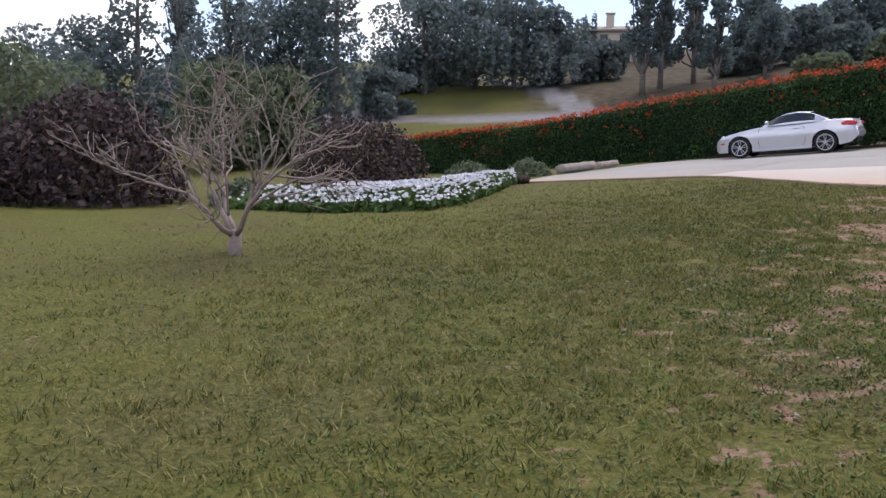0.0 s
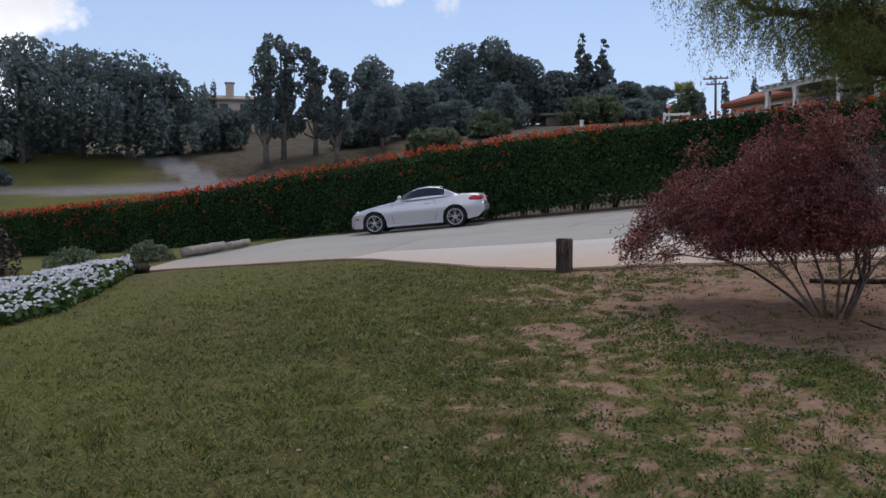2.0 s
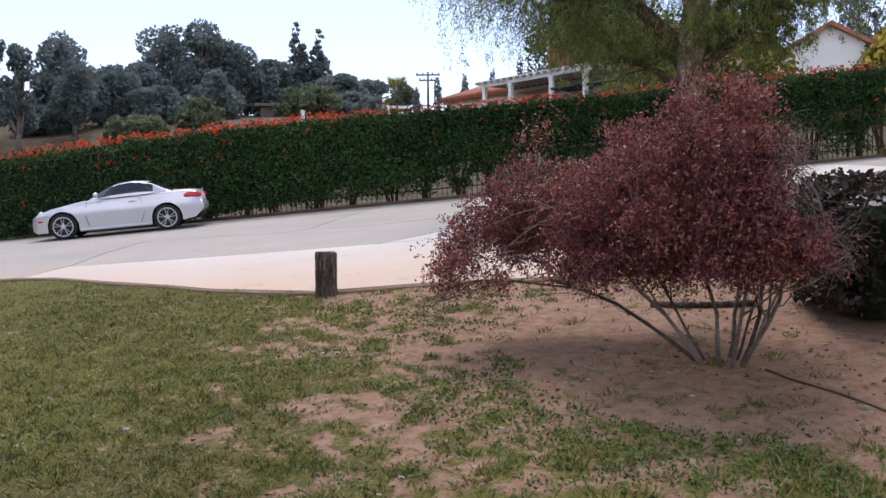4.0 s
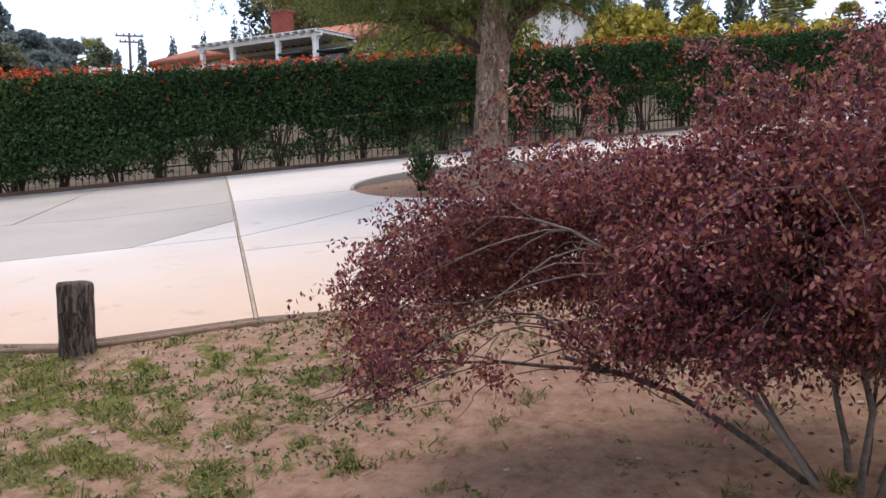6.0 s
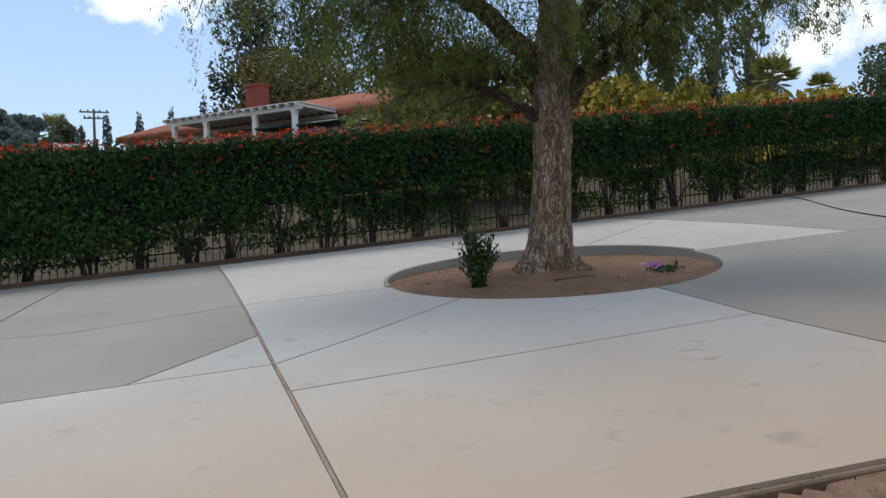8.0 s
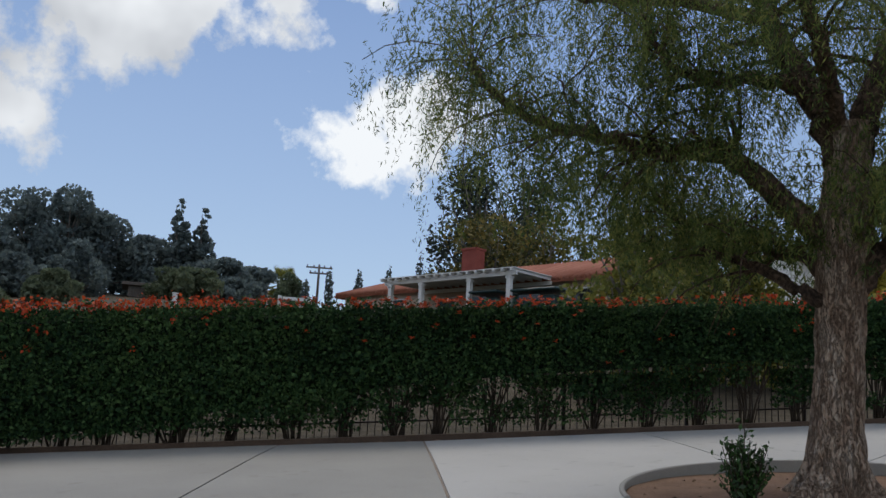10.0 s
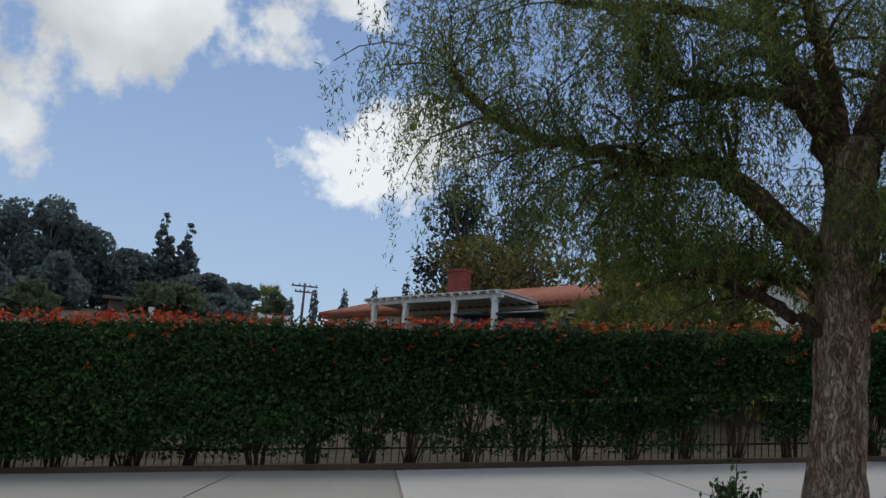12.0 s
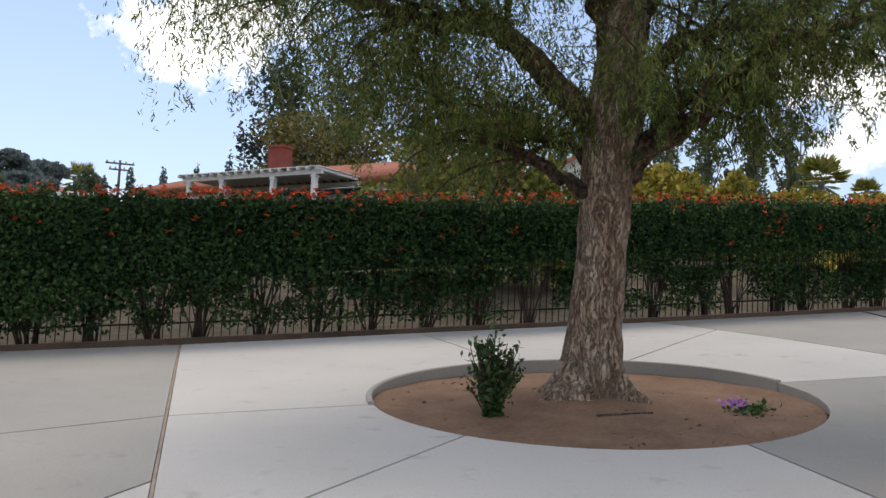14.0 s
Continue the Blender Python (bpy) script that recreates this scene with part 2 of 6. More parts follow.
# car
M["paint"] = mat("silver_metallic_paint", [(0.55, 0.55, 0.6), (0.6, 0.6, 0.65)], 1, 300, 0.28, 0.0, spec=0.6, metal=0.55)
M["rubber"] = mat("tyre_rubber", [(0.012, 0.012, 0.012), (0.025, 0.025, 0.025)], 5, 60, 0.8, 0.2)
M["alloy"] = mat("alloy_rim", [(0.5, 0.5, 0.53), (0.62, 0.62, 0.66)], 3, 40, 0.3, 0, metal=0.8)
M["glass"] = mat("tinted_car_glass", [(0.01, 0.013, 0.016), (0.02, 0.024, 0.028)], 1, 5, 0.05, 0, spec=0.8)
M["trim"] = mat("black_plastic_trim", [(0.015, 0.015, 0.016), (0.03, 0.03, 0.03)], 4, 50, 0.6, 0.1)
M["lens_red"] = mat("red_tail_lens", [(0.4, 0.012, 0.02), (0.5, 0.02, 0.03)], 4, 30, 0.15, 0, spec=0.6)
M["lens_clear"] = mat("clear_headlight", [(0.55, 0.56, 0.6), (0.7, 0.7, 0.74)], 4, 30, 0.1, 0, spec=0.7)
M["plate"] = mat("white_plate", [(0.7, 0.7, 0.72), (0.8, 0.8, 0.82)], 4, 30, 0.5, 0)


def concrete(name, light, dark, stain):
    """Poured concrete: cloudy tone, fine grit, and reddish dirt washed up along the lawn's edge."""
    m = mat(name, [dark, light], 0.55, 60, 0.85, 0.12, dist=0.01, rand=0.12)
    n, l = m.node_tree.nodes, m.node_tree.links
    b = n["Principled BSDF"]
    base = b.inputs["Base Color"].links[0].from_socket
    geo = n.new("ShaderNodeNewGeometry")
    dot = n.new("ShaderNodeVectorMath")
    dot.operation, dot.inputs[1].default_value = "DOT_PRODUCT", (0.72, 0.69, 0.0)
    l.new(geo.outputs["Position"], dot.inputs[0])
    wob = n.new("ShaderNodeTexNoise")
    wob.inputs["Scale"].default_value, wob.inputs["Detail"].default_value = 0.6, 5.0
    l.new(geo.outputs["Position"], wob.inputs["Vector"])
    mad = n.new("ShaderNodeMath")
    mad.operation, mad.inputs[1].default_value = "MULTIPLY_ADD", 3.2
    l.new(wob.outputs["Fac"], mad.inputs[0])
    l.new(dot.outputs["Value"], mad.inputs[2])
    rng = n.new("ShaderNodeMapRange")
    rng.inputs["From Min"].default_value, rng.inputs["From Max"].default_value = 15.9, 19.9
    rng.inputs["To Min"].default_value, rng.inputs["To Max"].default_value = stain, 0.0
    l.new(mad.outputs[0], rng.inputs["Value"])
    mix = n.new("ShaderNodeMixRGB")
    mix.inputs[2].default_value = (0.47, 0.32, 0.21, 1)
    l.new(rng.outputs[0], mix.inputs[0])
    l.new(base, mix.inputs[1])
    # small dark specks and scuffs
    sc = n.new("ShaderNodeTexNoise")
    sc.inputs["Scale"].default_value, sc.inputs["Detail"].default_value = 3.5, 8.0
    l.new(geo.outputs["Position"], sc.inputs["Vector"])
    sr = n.new("ShaderNodeMapRange")
    sr.inputs["From Min"].default_value, sr.inputs["From Max"].default_value = 0.62, 0.75
    sr.inputs["To Max"].default_value = 0.35
    l.new(sc.outputs["Fac"], sr.inputs["Value"])
    mx2 = n.new("ShaderNodeMixRGB")
    mx2.inputs[2].default_value = (0.2, 0.18, 0.16, 1)
    l.new(sr.outputs[0], mx2.inputs[0])
    l.new(mix.outputs[0], mx2.inputs[1])
    # faint round stain left by a pot
    far_, low_, high_, both = n.new("ShaderNodeVectorMath"), n.new("ShaderNodeMath"), n.new("ShaderNodeMapRange"), n.new("ShaderNodeMixRGB")
    far_.operation, far_.inputs[1].default_value = "DISTANCE", (11.97, 11.6, 0.03)
    l.new(geo.outputs["Position"], far_.inputs[0])
    low_.operation, low_.inputs[1].default_value, low_.inputs[2].default_value = "COMPARE", 0.16, 0.035
    l.new(far_.outputs["Value"], low_.inputs[0])
    high_.inputs["From Min"].default_value, high_.inputs["From Max"].default_value, high_.inputs["To Max"].default_value = 0.4, 0.6, 0.5
    l.new(sc.outputs["Fac"], high_.inputs["Value"])
    mark = n.new("ShaderNodeMath")
    mark.operation = "MULTIPLY"
    l.new(low_.outputs[0], mark.inputs[0])
    l.new(high_.outputs[0], mark.inputs[1])
    both.inputs[2].default_value = (0.36, 0.27, 0.17, 1)
    l.new(mark.outputs[0], both.inputs[0])
    l.new(mx2.outputs[0], both.inputs[1])
    l.new(both.outputs[0], b.inputs["Base Color"])
    return m


def crack_bark(m, size):
    """Dark upright cracks between bark plates."""
    n, l = m.node_tree.nodes, m.node_tree.links
    b = n["Principled BSDF"]
    base = b.inputs["Base Color"].links[0].from_socket
    tc, mp, vein = n.new("ShaderNodeTexCoord"), n.new("ShaderNodeMapping"), n.new("ShaderNodeTexNoise")
    wob, mixv = n.new("ShaderNodeTexNoise"), n.new("ShaderNodeMixRGB")
    wob.inputs["Scale"].default_value = 6.0
    l.new(tc.outputs["Object"], wob.inputs["Vector"])
    mixv.inputs[0].default_value = 0.12
    l.new(tc.outputs["Object"], mixv.inputs[1])
    l.new(wob.outputs["Color"], mixv.inputs[2])
    mp.inputs["Scale"].default_value = size
    l.new(mixv.outputs[0], mp.inputs[0])
    vein.inputs["Scale"].default_value, vein.inputs["Detail"].default_value, vein.inputs["Roughness"].default_value = 1.0, 5.0, 0.6
    l.new(mp.outputs[0], vein.inputs["Vector"])
    mid, side = n.new("ShaderNodeMath"), n.new("ShaderNodeMath")
    mid.operation, mid.inputs[1].default_value = "SUBTRACT", 0.5
    side.operation = "ABSOLUTE"
    l.new(vein.outputs["Fac"], mid.inputs[0])
    l.new(mid.outputs[0], side.inputs[0])
    rg = n.new("ShaderNodeMapRange")
    rg.inputs["From Min"].default_value, rg.inputs["From Max"].default_value = 0.0, 0.075
    rg.inputs["To Min"].default_value = 0.5
    l.new(side.outputs[0], rg.inputs["Value"])
    mul = n.new("ShaderNodeMixRGB")
    mul.blend_type, mul.inputs[0].default_value = "MULTIPLY", 1.0
    l.new(base, mul.inputs[1])
    l.new(rg.outputs[0], mul.inputs[2])
    l.new(mul.outputs[0], b.inputs["Base Color"])
    bp = n.new("ShaderNodeBump")
    bp.inputs["Strength"].default_value, bp.inputs["Distance"].default_value = 0.9, 0.05
    l.new(rg.outputs[0], bp.inputs["Height"])
    l.new(b.inputs["Normal"].links[0].from_socket, bp.inputs["Normal"])
    l.new(bp.outputs[0], b.inputs["Normal"])


crack_bark(M["bark"], (27, 27, 4.6))
crack_bark(M["limb"], (18, 18, 8))
crack_bark(M["wood_old"], (24, 24, 3.0))
M["slab_new"] = concrete("pale_new_concrete", (0.545, 0.52, 0.485), (0.44, 0.42, 0.39), 0.75)
M["slab_old"] = concrete("grey_old_concrete", (0.37, 0.35, 0.315), (0.28, 0.265, 0.238), 0.8)
M["joint"] = mat("joint_strip", [(0.2, 0.155, 0.12), (0.4, 0.32, 0.25)], 4, 40, 0.95, 0.3)


def ground_material():
    m = bpy.data.materials.new("lawn_and_dirt")
    m.use_nodes = True
    n, l = m.node_tree.nodes, m.node_tree.links
    b = n["Principled BSDF"]
    b.inputs["Roughness"].default_value, b.inputs["Specular IOR Level"].default_value = 0.95, 0.15
    geo = n.new("ShaderNodeNewGeometry")

    def noise_at(sc, det, rough=0.6):
        t = n.new("ShaderNodeTexNoise")
        t.inputs["Scale"].default_value, t.inputs["Detail"].default_value = sc, det
        t.inputs["Roughness"].default_value = rough
        l.new(geo.outputs["Position"], t.inputs["Vector"])
        return t.outputs["Fac"]

    def ramp(fac, stops):
        r = n.new("ShaderNodeValToRGB")
        e = r.color_ramp.elements
        while len(e) < len(stops):
            e.new(0.5)
        for k, (p, c) in enumerate(stops):
            e[k].position, e[k].color = p, (*c, 1)
        l.new(fac, r.inputs[0])
        return r.outputs[0]

    def mixed(fac, a, c):
        x = n.new("ShaderNodeMixRGB")
        l.new(fac, x.inputs[0])
        l.new(a, x.inputs[1])
        l.new(c, x.inputs[2])
        return x.outputs[0]

    grass_a = ramp(noise_at(28, 6, 0.75), [(0.3, (0.034, 0.042, 0.012)), (0.5, (0.112, 0.116, 0.026)), (0.7, (0.21, 0.185, 0.058))])
    grass_b = ramp(noise_at(28, 6, 0.75), [(0.3, (0.04, 0.035, 0.016)), (0.5, (0.105, 0.095, 0.034)), (0.7, (0.19, 0.16, 0.068))])
    dry = n.new("ShaderNodeMapRange")
    dry.inputs["From Min"].default_value, dry.inputs["From Max"].default_value = 0.42, 0.64
    l.new(noise_at(0.45, 6), dry.inputs["Value"])
    lawn = mixed(dry.outputs[0], grass_a, grass_b)
    near = ramp(noise_at(9, 8, 0.7), [(0.3, (0.17, 0.098, 0.064)), (0.5, (0.28, 0.174, 0.118)), (0.72, (0.37, 0.25, 0.18))])
    wild = ramp(noise_at(1.2, 8, 0.7), [(0.3, (0.045, 0.036, 0.024)), (0.5, (0.085, 0.068, 0.045)), (0.72, (0.14, 0.11, 0.075))])
    afar = n.new("ShaderNodeAttribute")
    afar.attribute_name = "wild"
    dirt = mixed(afar.outputs["Fac"], near, wild)
    at = n.new("ShaderNodeAttribute")
    at.attribute_name = "grass"
    edge_n = n.new("ShaderNodeMath")
    edge_n.operation, edge_n.inputs[1].default_value = "MULTIPLY_ADD", 1.7
    off = n.new("ShaderNodeMath")
    off.operation, off.inputs[1].default_value = "SUBTRACT", 0.85
    l.new(noise_at(10, 8, 0.75), edge_n.inputs[0])
    l.new(at.outputs["Fac"], off.inputs[0])
    l.new(off.outputs[0], edge_n.inputs[2])
    hard = n.new("ShaderNodeMapRange")
    hard.inputs["From Min"].default_value, hard.inputs["From Max"].default_value = 0.42, 0.56
    l.new(edge_n.outputs[0], hard.inputs["Value"])
    yard = mixed(hard.outputs[0], dirt, lawn)
    # the road on the far slope
    road = n.new("ShaderNodeAttribute")
    road.attribute_name = "road"
    tar = ramp(noise_at(1.5, 6), [(0.3, (0.17, 0.16, 0.165)), (0.7, (0.25, 0.24, 0.24))])
    full = mixed(road.outputs["Fac"], yard, tar)
    l.new(full, b.inputs["Base Color"])
    bp = n.new("ShaderNodeBump")
    bp.inputs["Strength"].default_value, bp.inputs["Distance"].default_value = 0.8, 0.03
    l.new(noise_at(22, 8, 0.75), bp.inputs["Height"])
    l.new(bp.outputs[0], b.inputs["Normal"])
    return m


M["ground"] = ground_material()


# ---------------------------------------------------------------- mesh helpers
def link_mesh(name, me, material, parent=None, label=""):
    me.materials.append(material)
    ob = new(name, me)
    ob.parent = parent
    if label:
        ob["label"] = label
    return ob


def part(name, bm, material, parent=None, label="", smooth=False):
    me = bpy.data.meshes.new(name)
    bm.to_mesh(me)
    bm.free()
    if smooth:
        me.polygons.foreach_set("use_smooth", [True] * len(me.polygons))
    return link_mesh(name, me, material, parent, label)


def solid(name, verts, faces, material, parent=None, label="", smooth=False):
    me = bpy.data.meshes.new(name)
    me.from_pydata([tuple(v) for v in verts], [], [tuple(int(i) for i in q) for q in faces])
    me.update()
    if smooth:
        me.polygons.foreach_set("use_smooth", [True] * len(me.polygons))
    return link_mesh(name, me, material, parent, label)


def sheet_of_quads(name, v, material, parent=None, label=""):
    """v: (n, 4, 3) corners of loose quads."""
    k = len(v)
    me = bpy.data.meshes.new(name)
    me.vertices.add(4 * k)
    me.vertices.foreach_set("co", np.asarray(v, np.float32).ravel())
    me.loops.add(4 * k)
    me.loops.foreach_set("vertex_index", np.arange(4 * k, dtype=np.int32))
    me.polygons.add(k)
    me.polygons.foreach_set("loop_start", np.arange(0, 4 * k, 4, dtype=np.int32))
    me.update(calc_edges=True)
    return link_mesh(name, me, material, parent, label)


def unit(v):
    return v / np.maximum(np.linalg.norm(v, axis=-1, keepdims=True), 1e-9)


def leaves(c, size, rng, length=1.6, axis=None, spread=1.0):
    """Leaf quads (diamonds) round the centres c; axis bends them towards a direction."""
    k = len(c)
    a = unit(rng.normal(size=(k, 3)) * spread + (0 if axis is None else axis))
    b = unit(np.cross(a, rng.normal(size=(k, 3))))
    s = (np.asarray(size) * rng.uniform(0.65, 1.35, k))[:, None]
    fold = np.cross(a, b) * s * 0.12
    return np.stack([c - a * s * length * 0.5, c + b * s * 0.5 + fold, c + a * s * length * 0.5, c - b * s * 0.5 + fold], 1)


def tube_arrays(pts, radii, sides=7):
    pts = np.asarray(pts, float)
    tang = unit(np.gradient(pts, axis=0))
    ref = np.array([0.31, 0.95, 0.11])
    v, fc = [], []
    for k, (p, t, r) in enumerate(zip(pts, tang, radii)):
        a = unit(np.cross(t, ref))
        b = np.cross(t, a)
        for j in range(sides):
            w = 2 * math.pi * j / sides
            v.append(p + r * (a * math.cos(w) + b * math.sin(w)))
        if k:
            o = (k - 1) * sides
            fc += [(o + j, o + (j + 1) % sides, o + sides + (j + 1) % sides, o + sides + j) for j in range(sides)]
    fc.append(tuple(range(sides))[::-1])
    fc.append(tuple(range((len(pts) - 1) * sides, len(pts) * sides)))
    return v, fc


def tubes(name, runs, material, parent=None, label="", sides=6):
    v, fc = [], []
    for pts, radii in runs:
        a, b = tube_arrays(pts, radii, sides)
        o = len(v)
        v += a
        fc += [tuple(i + o for i in q) for q in b]
    return solid(name, v, fc, material, parent, label, smooth=True)


def curve_pts(pts, per=5):
    """Smooth run through the points (Catmull-Rom)."""
    p = [np.asarray(q, float) for q in pts]
    p = [2 * p[0] - p[1]] + p + [2 * p[-1] - p[-2]]
    out = []
    for k in range(1, len(p) - 2):
        for u in np.linspace(0, 1, per, endpoint=False):
            out.append(0.5 * (2 * p[k] + (p[k + 1] - p[k - 1]) * u + (2 * p[k - 1] - 5 * p[k] + 4 * p[k + 1] - p[k + 2]) * u * u
                              + (3 * p[k] - p[k - 1] - 3 * p[k + 1] + p[k + 2]) * u ** 3))
    out.append(p[-2])
    return np.array(out)


def box(name, size, material, parent=None, at=(0, 0, 0), rz=0.0, bevel=0.01, label="", rx=0.0, ry=0.0):
    bm = bmesh.new()
    bmesh.ops.create_cube(bm, size=1)
    bmesh.ops.scale(bm, vec=size, verts=bm.verts)
    if bevel:
        bmesh.ops.bevel(bm, geom=bm.edges[:], offset=bevel, segments=1, affect="EDGES")
    bmesh.ops.transform(bm, matrix=pose(*at, rx, ry, rz), verts=bm.verts)
    return part(name, bm, material, parent, label)


def lathe(name, prof, material, parent=None, at=(0, 0, 0), sides=20, m=None, label="", caps=True):
    """Turned body; prof: (radius, z)."""
    v, fc = [], []
    for r, z in prof:
        v += [(r * math.cos(2 * math.pi * j / sides), r * math.sin(2 * math.pi * j / sides), z) for j in range(sides)]
    for k in range(len(prof) - 1):
        o = k * sides
        fc += [(o + j, o + (j + 1) % sides, o + sides + (j + 1) % sides, o + sides + j) for j in range(sides)]
    if caps:
        fc += [tuple(range(sides))[::-1], tuple(range((len(prof) - 1) * sides, len(prof) * sides))]
    mm = m if m is not None else Matrix.Translation(at)
    return solid(name, [mm @ Vector(q) for q in v], fc, material, parent, label, smooth=True)


def thing(name, at=(0, 0, 0), label="", category="", group="", kind="", rz=0.0):
    ob = new(name)
    ob.matrix_world = pose(*at, 0, 0, rz)
    return tagged(ob, label, category, group, kind)


# ---------------------------------------------------------------- lie of the land
O2, U2, N2 = np.array([17.6, 21.55]), np.array([0.76, -0.65]), np.array([0.65, 0.76])
EYE0 = np.array([3.0, 6.0])


def smooth(a, b, x):
    t = np.clip((np.asarray(x, float) - a) / (b - a), 0, 1)
    return t * t * (3 - 2 * t)


def height(x, y):
    """The yard and drive: a gently warped slope."""
    a, b = (np.clip(x, -8, 42) - 8.0) / 10, (np.clip(y, -8, 40) - 13.0) / 10
    return (-0.3513 + 1.0181 * a + 0.3320 * b + 0.2503 * a * a + -0.0400 * a * b + -0.1551 * b * b
            + -0.0940 * a ** 3 + -0.1442 * a * a * b + -0.0272 * a * b * b + 0.0037 * b ** 3)


def sq(x, y):
    r = np.stack([np.asarray(x, float) - O2[0], np.asarray(y, float) - O2[1]], -1)
    return r @ U2, r @ N2


def on_hedge(s, q):
    p = O2 + s * U2 + q * N2
    return float(p[0]), float(p[1])


def land(x, y):
    """Ground everywhere: the yard, the valley with its road and the hill behind, the house's level."""
    x, y = np.asarray(x, float), np.asarray(y, float)
    s, q = sq(x, y)
    d = np.hypot(x - EYE0[0], y - EYE0[1])
    az = np.degrees(np.arctan2(x - EYE0[0], y - EYE0[1]))
    left = np.interp(d, [0, 25, 40, 54, 61, 68, 78, 90, 130, 200, 400], [-1.6, -1.8, -2.2, -0.9, -0.6, 1.2, 2.2, 4.2, 6.5, 8, 9])
    right = np.interp(d, [0, 25, 45, 60, 100, 300], [-0.4, -0.3, 2.2, 2.9, 4.0, 6.0])
    w = smooth(12, 34, az) * smooth(178, 150, az)
    far = left * (1 - w) + right * w + 0.05 * (np.clip(x, -150, 150) - 8.3) + 0.065 * (np.clip(y, -150, 150) - 12.3)
    k = np.maximum(smooth(1.4, 9.0, q), smooth(24, 40, d))
    return height(x, y) * (1 - k) + far * k


BED_C, BED_R = np.array([16.2, 14.4]), 2.2
EDGE = [(1.95, 20.4), (2.7, 20.1), (3.45, 19.7), (4.65, 18.95), (5.45, 18.35), (5.9, 17.6), (6.18, 16.2), (6.45, 15.1), (6.6, 14.3), (7.16, 13.0),
        (8.2, 12.18), (9.0, 11.28), (10.06, 10.25), (11.35, 8.93), (12.5, 7.75), (16.5, 3.6), (22.0, -2.0)]
BACK = [on_hedge(s, 0.25) for s in (36, 24, 12, 0, -8, -12)]
LEFT_END = [(6.9, 28.9), (5.2, 26.2), (3.2, 23.3)]
DRIVE = np.array(EDGE + [(44.0, -14.0)] + BACK + LEFT_END)


def inside(poly, x, y):
    x, y = np.asarray(x, float), np.asarray(y, float)
    r = np.zeros(x.shape, bool)
    for (x0, y0), (x1, y1) in zip(poly, np.roll(poly, -1, axis=0)):
        c = (y0 > y) != (y1 > y)
        with np.errstate(divide="ignore", invalid="ignore"):
            r ^= c & (x < (x1 - x0) * (y - y0) / (y1 - y0 + 1e-12) + x0)
    return r


def edge_dist(x, y):
    """Distance to the lawn's edge of the drive."""
    best = np.full(np.shape(x), 1e9)
    for (x0, y0), (x1, y1) in zip(EDGE[:-1], EDGE[1:]):
        dx, dy = x1 - x0, y1 - y0
        t = np.clip(((x - x0) * dx + (y - y0) * dy) / (dx * dx + dy * dy), 0, 1)
        best = np.minimum(best, np.hypot(x - x0 - t * dx, y - y0 - t * dy))
    return best


def value_noise(x, y, sc, seed):
    """Smooth value noise in the plane, three octaves."""
    rng = np.random.default_rng(seed)
    tab = rng.random((64, 64))
    out, amp = np.zeros(np.shape(x)), 0.5
    for _ in range(3):
        a, b = np.asarray(x) * sc + 31.7, np.asarray(y) * sc + 17.3
        i, j = np.floor(a).astype(int), np.floor(b).astype(int)
        u, v = a - i, b - j
        u, v = u * u * (3 - 2 * u), v * v * (3 - 2 * v)
        out += amp * ((tab[i % 64, j % 64] * (1 - u) + tab[(i + 1) % 64, j % 64] * u) * (1 - v)
                      + (tab[i % 64, (j + 1) % 64] * (1 - u) + tab[(i + 1) % 64, (j + 1) % 64] * u) * v)
        sc, amp = sc * 2.1, amp * 0.5
    return out / 0.875


def grassiness(x, y):
    """1: turf, 0: bare dirt. Bare round the maroon bush and on the way to the drive."""
    x, y = np.asarray(x, float), np.asarray(y, float)
    r = np.hypot(x - 7.9, (y - 8.2) * 0.85)
    g = 0.16 + 0.3 * smooth(1.6, 2.6, r) + 0.04 * smooth(3.0, 5.5, r)
    across = ((x - 0.9) * 9.7 - (y - 1.7) * 5.2) / 11.0
    g = g + 0.48 * smooth(0.4, -2.0, across) + 0.2 * smooth(6.0, 4.0, y)
    g = g + 0.25 * (value_noise(x, y, 0.8, 3) - 0.5) + 0.28 * (value_noise(x, y, 2.6, 5) - 0.5) + 1.35 * (value_noise(x, y, 8.5, 6) - 0.5)
    g = g - 0.3 * smooth(1.5, 0.3, edge_dist(x, y)) * smooth(7.2, 8.2, x)
    s, q = sq(x, y)
    g = np.where((q > 0.2) & (s > -14), 0.1 + 0.3 * value_noise(x, y, 0.5, 8), g)
    far = smooth(26, 36, np.hypot(x - 3, y - 6))
    az = np.degrees(np.arctan2(x - 3, y - 6))
    hill = 0.3 + 0.9 * value_noise(x, y, 0.07, 11) * smooth(7, -3, az)
    return np.clip(np.where(q > 3, g * (1 - far) + hill * far, g), 0, 1)


def ground_z(x, y):
    z = land(x, y)
    dr = inside(DRIVE, x, y)
    e = edge_dist(x, y)
    drop = 0.035 * (1 - smooth(0.0, 1.6, e))
    bed = np.hypot(x - BED_C[0], y - BED_C[1])
    z = np.where(dr, z - 0.25, z - drop)
    z = np.where(bed < BED_R + 0.02, land(x, y) - 0.04 - 0.1 * smooth(-1.2, 2.0, (x - BED_C[0]) * 0.87 + (y - BED_C[1]) * 0.3) + 0.07 * smooth(1.5, 0.2, bed), z)
    return z + np.where(dr, 0, 0.035 * (value_noise(x, y, 1.1, 21) - 0.5) + 0.02 * (value_noise(x, y, 4.0, 22) - 0.5))


